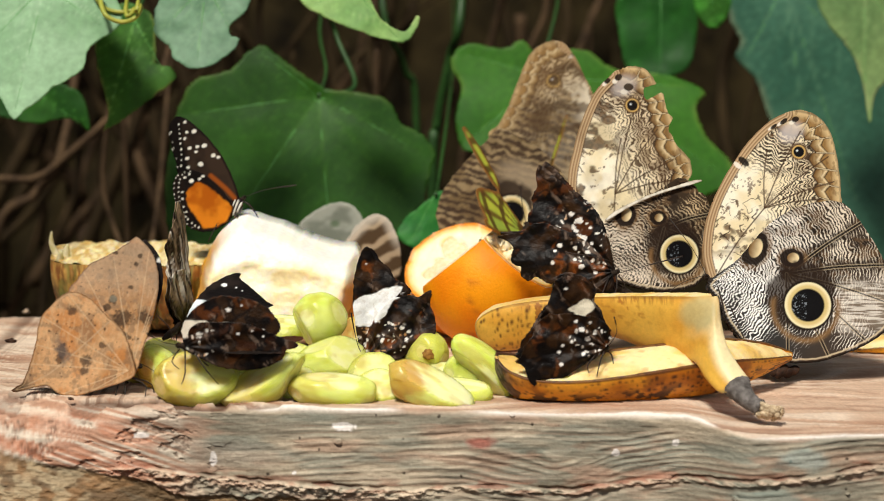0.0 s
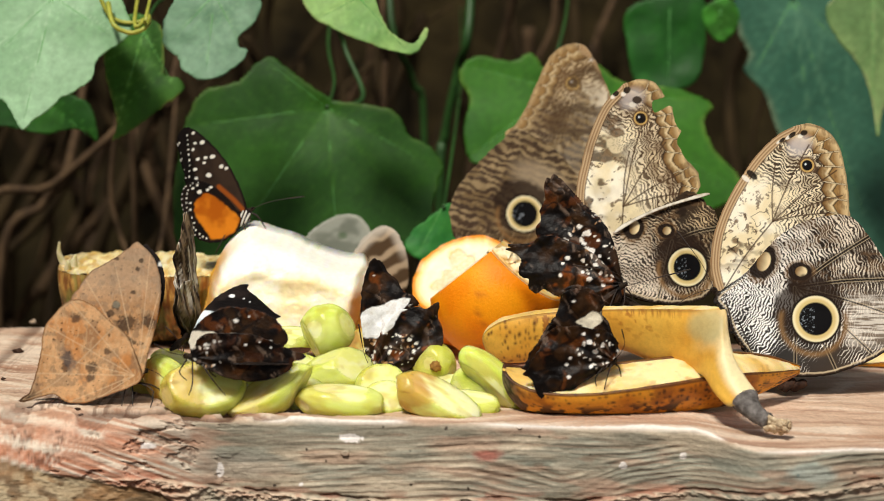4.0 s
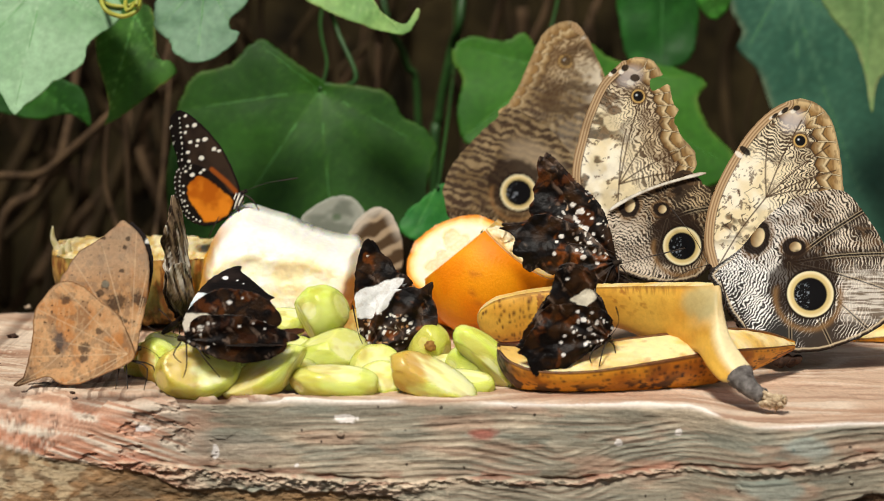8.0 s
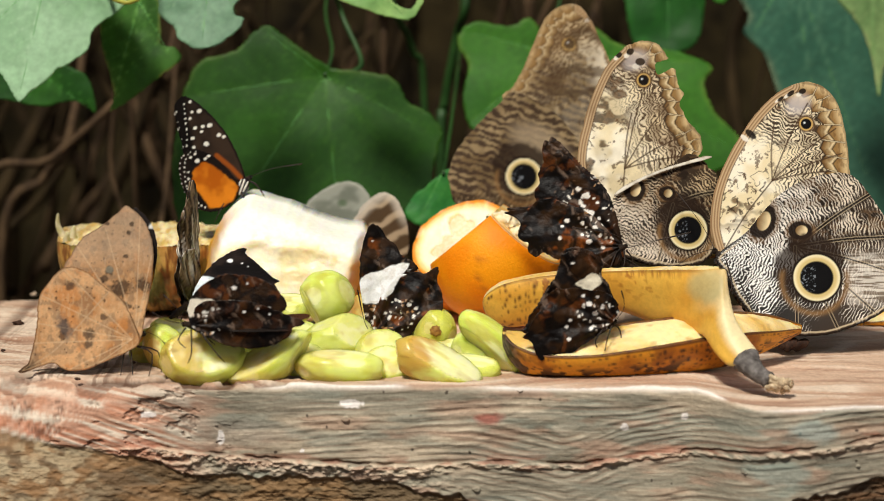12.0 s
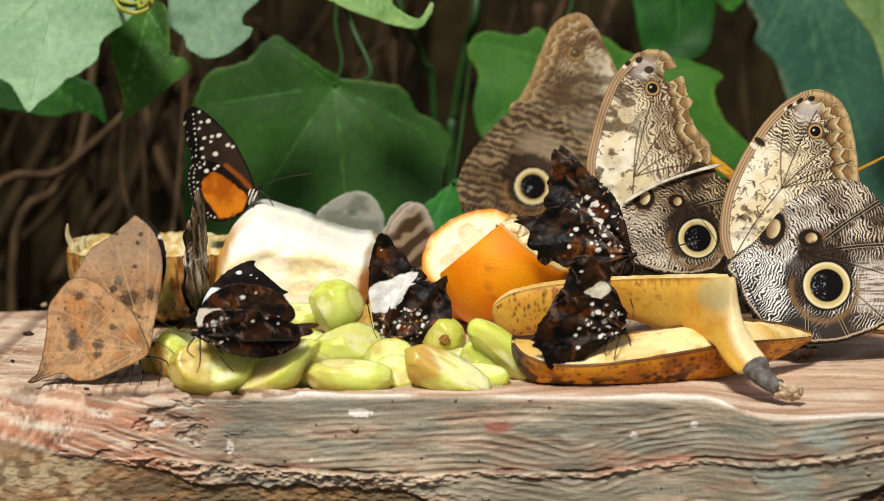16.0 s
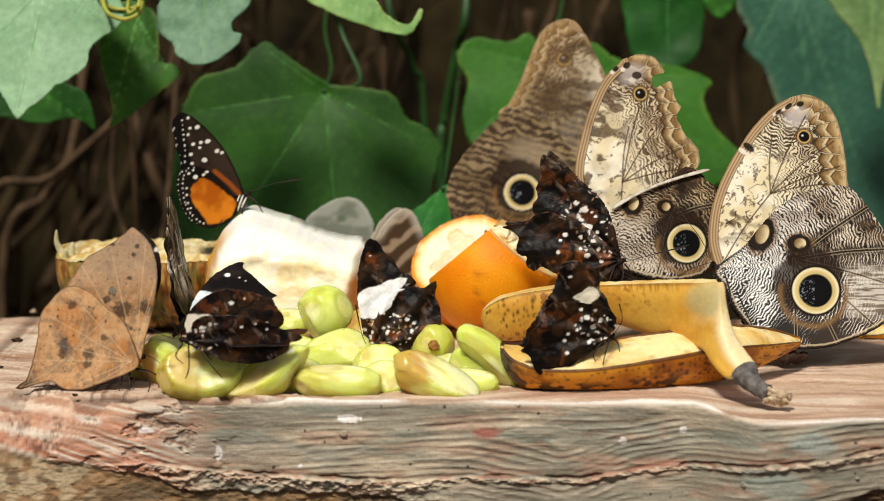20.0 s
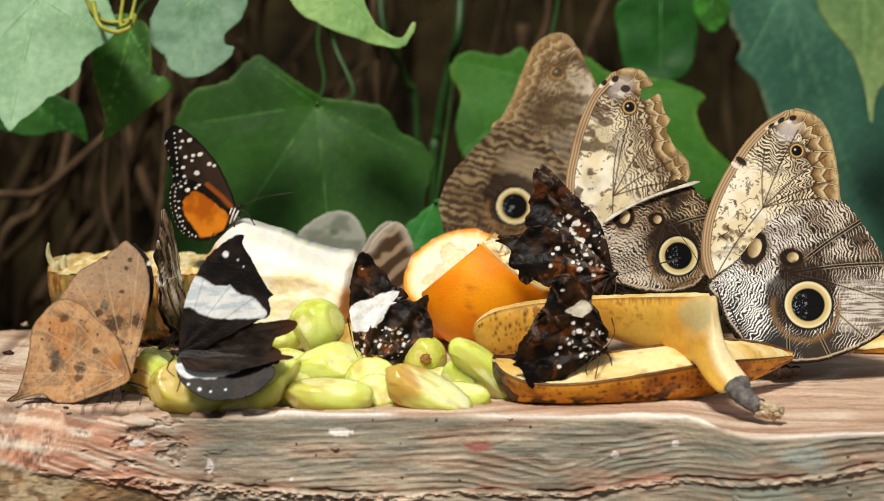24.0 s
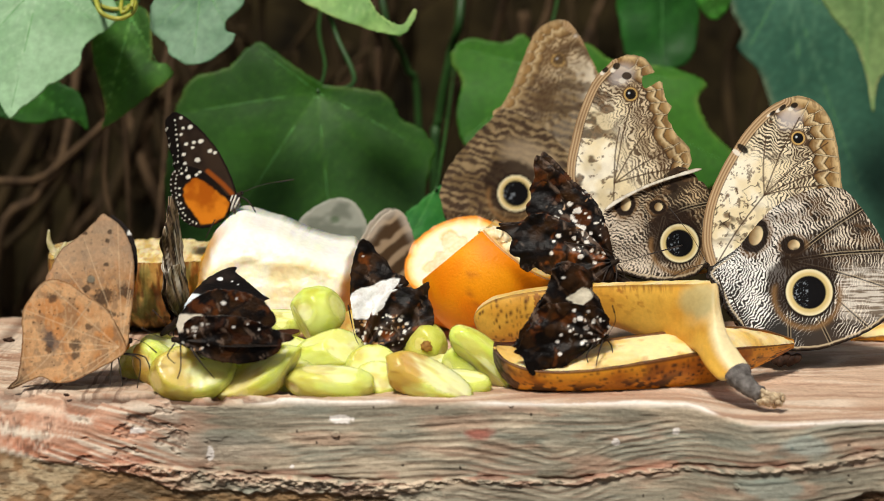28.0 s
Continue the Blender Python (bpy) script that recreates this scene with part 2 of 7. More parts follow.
def plain(name, a, b_, rough=0.6, grain=300.0, spec=0.3, relief=0.0003, stretch=(1, 1, 1)):
    """Two colours mottled at two scales."""
    m, nt, b = nodes_of(name)
    n1, n2 = noise_node(nt, grain, 5.0, stretch), noise_node(nt, grain / 9, 3.0, stretch)
    c1 = ramp(nt, n1.outputs["Fac"], [(0.3, tuple(a)), (0.7, tuple(b_))])
    c = mixed(nt, "MULTIPLY", 0.6, c1, ramp(nt, n2.outputs["Fac"], [(0.3, (0.55,) * 3), (0.7, (1.0,) * 3)]))
    nt.links.new(c, b.inputs["Base Color"])
    b.inputs["Roughness"].default_value = rough
    b.inputs["Specular IOR Level"].default_value = spec
    if relief:
        bump(nt, b, n1.outputs["Fac"], 0.7, relief)
    return m


M_WING = tinted("wing_scales", 0.65, 1500.0, 0.06, 0.00012, 0.1, glow=0.12)
M_DARKWING = tinted("glossy_dark_wing", 0.42, 1200.0, 0.16, 0.0004, 0.15)
M_LEAFWING = tinted("dead_leaf_wing", 0.7, 700.0, 0.25, 0.00015, 0.2, glow=0.12)
M_LEAF = tinted("living_leaf", 0.5, 260.0, 0.3, 0.0003, 0.25, glow=0.22)
M_FLESH = tinted("juicy_fruit_flesh", 0.4, 420.0, 0.12, 0.0005, 0.4, sss=0.5)
M_GRAPE = tinted("grape_flesh", 0.24, 260.0, 0.05, 0.0004, 0.25, sss=1.0, sss_radius=(0.007, 0.0068, 0.003), coat=0.12)


def clear_skin():
    """Thin, see-through, glossy skin of a grape."""
    m = tinted("grape_skin", 0.42, 300.0, 0.08, 0.0002, 0.4)
    nt = m.node_tree
    b = nt.nodes["Principled BSDF"]
    tr = nt.nodes.new("ShaderNodeBsdfTransparent")
    tr.inputs["Color"].default_value = (0.96, 1.0, 0.84, 1)
    mx = nt.nodes.new("ShaderNodeMixShader")
    mx.inputs[0].default_value = 0.16
    nt.links.new(tr.outputs[0], mx.inputs[1])
    nt.links.new(b.outputs[0], mx.inputs[2])
    nt.links.new(mx.outputs[0], nt.nodes["Material Output"].inputs["Surface"])
    return m


M_GRAPE_SKIN = clear_skin()
M_PEEL = tinted("orange_peel", 0.5, 900.0, 0.1, 0.0005, 0.2)
M_BANANA = tinted("banana_peel", 0.5, 500.0, 0.16, 0.0002, 0.35)
M_RIND = tinted("pineapple_rind", 0.7, 420.0, 0.3, 0.0008, 0.3)
M_SLAB = tinted("carved_cement_slab", 0.72, 700.0, 0.2, 0.0003, 0.25)


def add_streaks(m, stretch, low, dist):
    """Fine lines along the grain, in colour and relief, on a tinted material."""
    nt = m.node_tree
    b = nt.nodes["Principled BSDF"]
    old = b.inputs["Base Color"].links[0].from_socket
    nz = noise_node(nt, 1.0, 4.0, stretch, 0.6)
    nz.inputs["Distortion"].default_value = 0.6
    c = ramp(nt, nz.outputs["Fac"], [(0.36, (low,) * 3), (0.56, (1.0,) * 3)])
    nt.links.new(mixed(nt, "MULTIPLY", 1.0, old, c), b.inputs["Base Color"])
    first = b.inputs["Normal"].links[0].from_node
    bp = nt.nodes.new("ShaderNodeBump")
    bp.inputs["Strength"].default_value, bp.inputs["Distance"].default_value = 0.8, dist
    nt.links.new(nz.outputs["Fac"], bp.inputs["Height"])
    nt.links.new(first.outputs["Normal"], bp.inputs["Normal"])
    nt.links.new(bp.outputs["Normal"], b.inputs["Normal"])


add_streaks(M_SLAB, (60, 300, 600), 0.86, 0.0004)
M_BODY = plain("furry_insect_body", col("3a2c20"), col("18120d"), 0.8, 2500.0, 0.2, 0.0003)
M_LIMB = plain("insect_limb", col("1c1612"), col("3a2a20"), 0.5, 2000.0)
M_BEAD = plain("insect_eye", col("0c0a0a"), col("2a1a14"), 0.15, 900.0, 0.6, 0)
M_STEM = plain("green_stem", col("2f5622"), col("204018"), 0.5, 160.0, 0.4)
M_TENDRIL = plain("yellow_tendril", col("b6b04a"), col("8f9a34"), 0.45, 200.0, 0.4)
# root brown kept dark to carry the shade behind the slab
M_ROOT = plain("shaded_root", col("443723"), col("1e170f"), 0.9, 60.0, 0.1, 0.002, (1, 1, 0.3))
M_TWIG = plain("dry_twig", col("5e4a34"), col("30241a"), 0.85, 120.0, 0.15, 0.001, (1, 1, 0.3))
# the leaves' shade over the bank is put into this dark brown
M_EARTH = plain("shade_dark_root_bank", col("382f1b"), col("141008"), 0.95, 30.0, 0.1, 0.01)
M_GROUND = plain("leafy_soil", col("4a3826"), col("2a2015"), 0.95, 8.0, 0.1, 0.01)
M_CRUMB = plain("dark_crumb", col("2a1a12"), col("4a3020"), 0.8, 800.0)


# ---- the setting: ground, bank of roots, pedestal and feeding slab ----
def ground():
    bm = bmesh.new()
    n, size = 60, 60.0
    rows = []
    for j in range(n + 1):
        row = []
        for i in range(n + 1):
            a, b = (2 * i / n - 1), (2 * j / n - 1)
            x, y = size * a * abs(a) ** 1.5, size * b * abs(b) ** 1.5
            row.append(bm.verts.new((x, y, -0.01 + 0.03 * noise.noise((x * 2, y * 2, 0)))))
        rows.append(row)
    for j in range(n):
        for i in range(n):
            bm.faces.new((rows[j][i], rows[j][i + 1], rows[j + 1][i + 1], rows[j + 1][i]))
    tagged(part("ground", bm, M_GROUND, None), "dark brown leafy soil under the feeding table", "ground", kind="structure")


def root_bank():
    nx, nz = 150, 110
    x, z = np.meshgrid(np.linspace(-1.9, 1.9, nx), np.linspace(-0.05, 2.3, nz))
    y = 0.86 + 0.16 * (x / 1.9) ** 2 - 0.2 * (fbm(x * 3, z * 2.2, 0, 3, 5) - 0.5) - 0.1 * np.abs(fbm(x * 9, z * 2.5, 0, 9, 3) - 0.5) + 0.1 * z
    a = (np.arange(nz - 1)[:, None] * nx + np.arange(nx - 1)).ravel()
    faces = np.stack([a, a + 1, a + nx + 1, a + nx], 1)
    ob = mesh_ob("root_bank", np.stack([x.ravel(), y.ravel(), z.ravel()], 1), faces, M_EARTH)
    ob.modifiers.new("thick", "SOLIDIFY").thickness = -0.08
    tagged(ob, "dark brown bank of earth and tangled roots", "bank", kind="structure")
    rnd = random.Random(5)
    for k in range(84):
        left = k < 60
        x0 = rnd.uniform(-0.42, -0.02) if left else rnd.uniform(-0.05, 0.5)
        z0 = rnd.uniform(0.86, 1.05)
        lean = rnd.uniform(-0.5, 0.9) if left else rnd.uniform(-0.25, 0.25)
        ln = rnd.uniform(0.12, 0.34)
        y0 = rnd.uniform(0.66, 0.80)
        pts = []
        for i in range(6):
            f = i / 5 - 0.5
            pts.append((x0 + lean * ln * f + rnd.uniform(-1, 1) * 0.008, y0 + 0.05 * f * rnd.uniform(-1, 1), z0 + ln * f + rnd.uniform(-1, 1) * 0.006))
        bm = bmesh.new()
        r = rnd.uniform(0.0012, 0.006)
        tube(bm, curve_pts(pts, 4), [r * (1.25 - 0.5 * i / 20) for i in range(21)], 6)
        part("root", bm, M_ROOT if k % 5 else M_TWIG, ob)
    return ob


def pedestal():
    bm = bmesh.new()
    rings = []
    for k in range(26):
        z = (TOP - 0.085) * k / 25
        ring = []
        for i in range(48):
            a = 2 * math.pi * i / 48
            r = 0.1 + 0.05 * (1 - k / 25) ** 3 + 0.04 * (k / 25) ** 6 + 0.012 * noise.noise((math.cos(a) * 3, math.sin(a) * 3, z * 2)) + 0.006 * math.sin(a * 11 + z * 4)
            ring.append(bm.verts.new((0.02 + 1.5 * r * math.cos(a), 0.09 + 0.8 * r * math.sin(a), z)))
        rings.append(ring)
    for a, b in zip(rings, rings[1:]):
        for i in range(48):
            bm.faces.new((a[i], a[(i + 1) % 48], b[(i + 1) % 48], b[i]))
    bm.faces.new(rings[-1])
    tagged(part("pedestal", bm, M_TWIG, None), "bark-textured cement trunk carrying the feeding slab", "pedestal", kind="structure")


def slab():
    """Cement slab carved like a split log: flat top, grained front, a ragged split across it over a hollow underside."""
    x = np.concatenate([np.linspace(-0.27, -0.182, 40, endpoint=False), np.linspace(-0.182, 0.182, 1060), np.linspace(0.182, 0.29, 44)[1:]])
    nx = len(x)
    r = 0.0026 + 0.026 * ss(-0.098, -0.175, x)
    dip = ss(0.096, 0.124, x)
    yf = -0.011 - 0.022 * dip + 0.010 * ss(0.13, 0.175, x) + 0.012 * ss(-0.1, -0.25, x) + 0.002 * (fbm(x * 14, 0 * x, 0, 4, 3) - 0.5)
    low = 0.0036 * dip
    back, h = 0.206, 0.085
    nt, ne, nf = 96, 24, 210
    Y, Z = [], []
    for k in range(nt):  # top, from the back edge, closer rows towards the front
        f = 1 - (1 - k / nt) ** 1.5
        Y.append(back + (yf + r - back) * f)
        Z.append(-low * ss(0.10, -0.01, Y[-1]) - 0.012 * ss(0.02, 0, 0 * x + f) ** 2)
    for k in range(ne):  # rounded lip
        a = math.pi / 2 * k / ne
        Y.append(yf + r - r * math.sin(a))
        Z.append(-low - r + r * math.cos(a))
    for k in range(nf + 1):  # front face, closer rows where it is lit
        f = k / nf
        f = 0.52 * f / 0.86 if f < 0.86 else 0.52 + 0.48 * (f - 0.86) / 0.14
        Y.append(yf + 0 * x)
        Z.append(-r - low - (h - r) * f)
    Y, Z = np.array(Y), np.array(Z)
    X = np.repeat(x[None], len(Y), 0)
    nr = len(Y)
    face = ss(nt - 2, nt + ne, np.arange(nr))[:, None] * np.ones(nx)
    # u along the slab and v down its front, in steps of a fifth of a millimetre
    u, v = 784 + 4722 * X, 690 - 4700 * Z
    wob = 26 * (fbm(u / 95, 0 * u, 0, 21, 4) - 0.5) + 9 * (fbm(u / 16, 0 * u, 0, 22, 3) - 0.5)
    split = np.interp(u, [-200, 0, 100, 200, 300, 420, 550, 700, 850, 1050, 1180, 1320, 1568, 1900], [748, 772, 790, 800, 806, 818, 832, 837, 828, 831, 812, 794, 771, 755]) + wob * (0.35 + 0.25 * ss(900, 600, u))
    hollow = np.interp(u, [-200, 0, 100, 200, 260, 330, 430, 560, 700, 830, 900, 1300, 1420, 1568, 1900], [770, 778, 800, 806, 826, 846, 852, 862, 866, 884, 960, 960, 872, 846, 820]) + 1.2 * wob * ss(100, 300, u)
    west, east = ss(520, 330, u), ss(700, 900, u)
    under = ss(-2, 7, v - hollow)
    dv = v - split
    some = ss(0.36, 0.56, fbm(u / 60, 0 * u, 0, 33, 3))
    gap = np.exp(-((dv + 2.5 + 2 * (fbm(u / 9, v / 9, 0, 34, 2) - 0.5)) / 2.6) ** 2) * some * ss(150, 320, u)
    ridge = ss(-3, 3, dv) * ss(26 - 14 * east, 6, dv) * ss(120, 260, u)
    crumble = fbm(u / 13, v / 7, 0, 37, 4) - 0.5
    layer = ss(0, 6, dv) * (1 - under) * ss(900, 700, u) * ss(120, 260, u)
    # carved grain, arching over the middle of the face
    arch = 16 * np.sin((u - 560) / 250) + 22 * ss(1050, 1500, u) + 20 * (fbm(u / 240, v / 90, 0, 5, 3) - 0.5)
    fan = 0.22 * np.clip(u - 850, 0, 170) * ss(735, 775, v) * ss(1150, 1000, u)
    line = (v + arch - fan + ss(1000, 1300, u) * 0.12 * (u - 1000)) / 13.0
    wave = 0.5 + 0.5 * np.sin(2 * np.pi * line + 3.6 * fbm(u / 130, v / 16, 0, 6, 3))
    groove = wave ** 0.7
    smooth_patch = ss(0.5, 0.66, fbm(u / 90 + 4, v / 34, 0, 7, 3))
    carved = ss(470, 600, u) * (1 - 0.8 * smooth_patch) * (1 - 0.75 * ridge) * ss(704, 726, v + 8 * (fbm(u / 50, 0 * u, 0, 8, 2) - 0.5))
    # torn fibres that run down and forward at the west end
    run = 690 - 2600 * (Y - yf) * (1 - face) - 4700 * Z * face
    p, q = u * 0.9 + run * 0.42, run * 0.9 - u * 0.30
    fibre = fbm(p / 200, q / 5.5, 0, 41, 3) - 0.5
    fibres = np.clip(ss(420, 190, u), 0, 1) * (1 - under)
    brushed = fbm(u / 70, (v + arch) / 3.2, 0, 9, 3) - 0.5
    lumps = fbm(u / 105, v / 44, 0, 12, 4) - 0.5
    fine = fbm(u / 9, v / 6, Y * 300, 40, 3) - 0.5
    torn = ss(0.56, 0.63, fbm(u / 34, v / 15, 0, 55, 4)) * ss(480, 300, u) * (1 - under)
    knob = dots(u.ravel(), v.ravel(), 60.0, 0.12, 0.07, 44).reshape(X.shape) * (1 - west)
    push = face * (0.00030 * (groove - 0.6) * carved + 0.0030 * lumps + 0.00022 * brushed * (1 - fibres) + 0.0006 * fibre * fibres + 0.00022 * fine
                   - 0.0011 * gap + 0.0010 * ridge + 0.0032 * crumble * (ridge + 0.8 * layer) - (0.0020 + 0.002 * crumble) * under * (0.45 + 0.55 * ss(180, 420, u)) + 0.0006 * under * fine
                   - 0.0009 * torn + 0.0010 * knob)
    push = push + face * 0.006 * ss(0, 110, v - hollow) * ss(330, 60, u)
    top = 1 - face
    tg = fbm(X * 16, Y * 190 + 14 * fbm(X * 9, Y * 20, 0, 51, 3), 0, 52, 4)
    front_strip = ss(0.06, -0.012, Y)
    pits = ss(0.55, 0.64, fbm(X * 75, Y * 110, 0, 55, 4)) * front_strip * ss(-0.02, -0.08, X)
    push_z = top * (0.0012 * (tg - 0.5) + 0.0022 * (fbm(X * 22, Y * 30, 0, 56, 3) - 0.5) - 0.0020 * pits + 0.0006 * fine + 0.0005 * fibre * ss(-0.06, -0.1, X))
    lip = ss(nt - 16, nt, np.arange(nr))[:, None] * top
    push_z = push_z + lip * 0.003 * (fbm(X * 30, Y * 10, 0, 61, 3) - 0.6)
    # colours of the face: grey-green and beige bands with rose and rust between
    tone = fbm(u / 190, v / 40, 0, 72, 4)
    c_face = mix(col("c6b69e"), col("98917f"), ss(0.36, 0.6, tone))
    c_face = mix(c_face, col("939688"), 0.7 * ss(0.5, 0.66, fbm(u / 150 + 7, v / 30, 0, 74, 3)))
    c_face = mix(c_face, col("c29a82"), 0.5 * ss(0.52, 0.66, fbm(u / 120 + 2, v / 26, 0, 71, 4)))
    # carved relief shaded in colour too: crests lightened, troughs darkened
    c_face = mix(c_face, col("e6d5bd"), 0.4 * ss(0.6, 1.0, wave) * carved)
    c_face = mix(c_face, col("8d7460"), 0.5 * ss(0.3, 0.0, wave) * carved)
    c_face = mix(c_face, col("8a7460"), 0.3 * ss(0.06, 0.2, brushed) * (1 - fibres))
    c_face = mix(c_face, col("a59a8c"), 0.5 * ss(1.1, 0.4, np.hypot((u - 400) / 150, (v - 776) / 34)))
    rose = mix(col("cf9f84"), col("ecdcc8"), ss(-0.10, 0.12, fibre))
    rose = mix(rose, col("c57c58"), 0.7 * ss(0.5, 0.64, fbm(p / 90, q / 26, 0, 43, 3)))
    rose = mix(rose, col("8a5a40"), 0.5 * ss(0.12, 0.24, -fibre))
    c_face = mix(c_face, rose, ss(420, 230, u + 60 * (fbm(u / 40, v / 20, 0, 105, 3) - 0.5)))
    # ridge under the split painted lighter, as if catching light
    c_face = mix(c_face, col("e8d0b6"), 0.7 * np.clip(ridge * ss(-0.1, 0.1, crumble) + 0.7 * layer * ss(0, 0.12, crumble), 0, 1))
    c_face = mix(c_face, col("a4553a"), 0.45 * ss(0.5, 0.62, fbm(u / 60, v / 12, 0, 76, 3)) * np.exp(-((dv + 2) / 16) ** 2))
    # hollow underside: its own brown, with the undercut's shade put into the colour
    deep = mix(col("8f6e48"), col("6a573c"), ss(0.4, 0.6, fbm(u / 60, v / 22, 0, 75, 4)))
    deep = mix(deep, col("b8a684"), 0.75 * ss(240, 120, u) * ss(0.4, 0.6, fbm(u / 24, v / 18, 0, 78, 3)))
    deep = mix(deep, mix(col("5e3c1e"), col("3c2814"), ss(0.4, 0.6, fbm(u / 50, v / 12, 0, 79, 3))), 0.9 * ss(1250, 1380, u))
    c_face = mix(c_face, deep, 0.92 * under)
    # shade inside the split, painted dark brown
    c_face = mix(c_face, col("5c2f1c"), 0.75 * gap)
    c_top = mix(col("d6b69c"), col("b48b70"), ss(0.4, 0.7, fbm(X * 8, Y * 30, 0, 81, 4)))
    c_top = mix(c_top, col("eedac4"), 0.75 * ss(0.5, 0.72, tg))
    c_top = mix(c_top, col("8a5c45"), 0.5 * ss(0.42, 0.24, tg))
    c_top = mix(c_top, col("f2e0c8"), 0.65 * ss(-0.10, -0.15, X) * ss(-0.05, 0.12, fibre))
    c_top = mix(c_top, col("7a5036"), 0.5 * ss(0.5, 0.64, fbm(X * 60, Y * 110, 0, 83, 4)) * front_strip * ss(0.02, -0.06, X))
    # pits get their shade in colour besides being sunk
    c_top = mix(c_top, col("4a2c1e"), 0.8 * pits)
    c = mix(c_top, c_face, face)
    c = mix(c, col("5a3826"), 0.6 * torn * ss(0.45, 0.6, fbm(u / 6, v / 4, 0, 114, 2)))
    # highlight along the front lip, painted as a broken near-white band
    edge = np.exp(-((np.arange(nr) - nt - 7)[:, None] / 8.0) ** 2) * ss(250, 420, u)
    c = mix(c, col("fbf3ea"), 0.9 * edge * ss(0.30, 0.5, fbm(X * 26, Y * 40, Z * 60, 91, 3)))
    hole = dots(u.ravel(), v.ravel(), 52.0, 0.18, 0.045, 47).reshape(X.shape) * face
    c = mix(c, col("2a1a12"), 0.85 * hole)
    fl = np.zeros(X.shape)  # pale bird-lime flecks
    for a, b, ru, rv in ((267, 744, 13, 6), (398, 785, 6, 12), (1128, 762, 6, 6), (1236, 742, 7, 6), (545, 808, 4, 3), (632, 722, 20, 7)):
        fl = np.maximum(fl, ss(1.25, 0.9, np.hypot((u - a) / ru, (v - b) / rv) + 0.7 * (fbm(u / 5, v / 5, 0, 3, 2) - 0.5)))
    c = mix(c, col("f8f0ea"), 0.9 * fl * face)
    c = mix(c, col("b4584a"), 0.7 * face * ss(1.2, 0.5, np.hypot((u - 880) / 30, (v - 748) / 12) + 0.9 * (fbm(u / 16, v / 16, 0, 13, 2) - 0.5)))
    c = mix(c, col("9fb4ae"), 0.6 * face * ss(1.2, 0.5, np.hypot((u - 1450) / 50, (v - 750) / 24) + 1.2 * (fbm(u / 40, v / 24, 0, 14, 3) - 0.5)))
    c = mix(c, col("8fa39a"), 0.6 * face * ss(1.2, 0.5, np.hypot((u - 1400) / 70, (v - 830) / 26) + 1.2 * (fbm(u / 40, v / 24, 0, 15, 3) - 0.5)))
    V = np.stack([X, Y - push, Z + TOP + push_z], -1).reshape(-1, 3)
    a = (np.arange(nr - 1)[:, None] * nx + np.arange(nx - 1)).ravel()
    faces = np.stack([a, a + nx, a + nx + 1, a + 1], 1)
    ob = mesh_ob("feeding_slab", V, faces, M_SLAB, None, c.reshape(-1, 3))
    # plain back, underside and ends
    bm = bmesh.new()
    bmesh.ops.create_cube(bm, size=1.0, matrix=Matrix.Translation((0.01, 0.112, TOP - 0.05)) @ Matrix.Diagonal((0.555, 0.172, 0.07, 1)))
    bmesh.ops.bevel(bm, geom=bm.edges[:], offset=0.006, segments=2, affect="EDGES")
    part("core", bm, M_TWIG, ob)
    tagged(ob, "pinkish cement feeding slab carved like weathered split wood", "table", kind="structure")
    # loose crumbs and flakes on the top
    rnd = random.Random(8)
    for spot, size in (((-0.1844, 0.1317, 0.9000), 0.0028), ((-0.1923, 0.2171, 0.9000), 0.0026), ((0.0127, 0.1270, 0.9000), 0.002), ((-0.1784, 0.0640, 0.9000), 0.0012), ((-0.1381, -0.0000, 0.9000), 0.0015), ((-0.1212, 0.0373, 0.9000), 0.001)):
        bm = bmesh.new()
        bmesh.ops.create_icosphere(bm, subdivisions=2, radius=size)
        for v in bm.verts:
            v.co *= 0.7 + 0.6 * noise.noise(v.co * 700 + Vector((size * 9000, 0, 0)))
            v.co.z *= 0.6
        ob2 = part("crumb", bm, M_CRUMB if size != 0.0026 else M_PALE, None)
        ob2.matrix_basis = pose(spot[0], spot[1], TOP + size * 0.3, 0, 0, rnd.uniform(0, 180))
        tagged(ob2, "small dark crumb lying on the slab" if size != 0.0026 else "small pale pebble lying on the slab", "crumb", "crumbs on the slab")
    return ob


M_PALE = plain("pale_pebble", col("c9b39a"), col("a58a70"), 0.7, 500.0)


# ---- leaves ----
def leaf_paint(light, dark, vein, node, ends, width=2.2, edge="", seed=3, side=8):
    """Leaf colours: soft patches, a midrib and side veins from node to each of ends."""
    light, dark, vein = col(light), col(dark), col(vein)

    def paint(u, v, d):
        span = max(np.ptp(u), np.ptp(v))
        c = mix(dark, light, ss(0.3, 0.7, fbm(u / span * 4, v / span * 4, 0, seed, 4)))
        for e in ends:
            line = np.array([node, e], float)
            dd, al, _, _ = dline(line, u, v)
            ln = math.hypot(e[0] - node[0], e[1] - node[1])
            c = mix(c, vein, 0.6 * ss(width * (1.2 - 0.7 * al / ln), 0.0, dd))
            ex, ey = (e[0] - node[0]) / ln, (e[1] - node[1]) / ln
            for k in range(1, side):
                p = np.array([node[0] + ex * ln * k / side, node[1] + ey * ln * k / side])
                for s in (1, -1):
                    a = math.atan2(ey, ex) + s * 0.85
                    q = p + np.array([math.cos(a), math.sin(a)]) * ln * 0.36 * (1.1 - k / side)
                    c = mix(c, vein, 0.3 * ss(width * 0.6, 0.0, dline(np.array([p, q]), u, v)[0]))
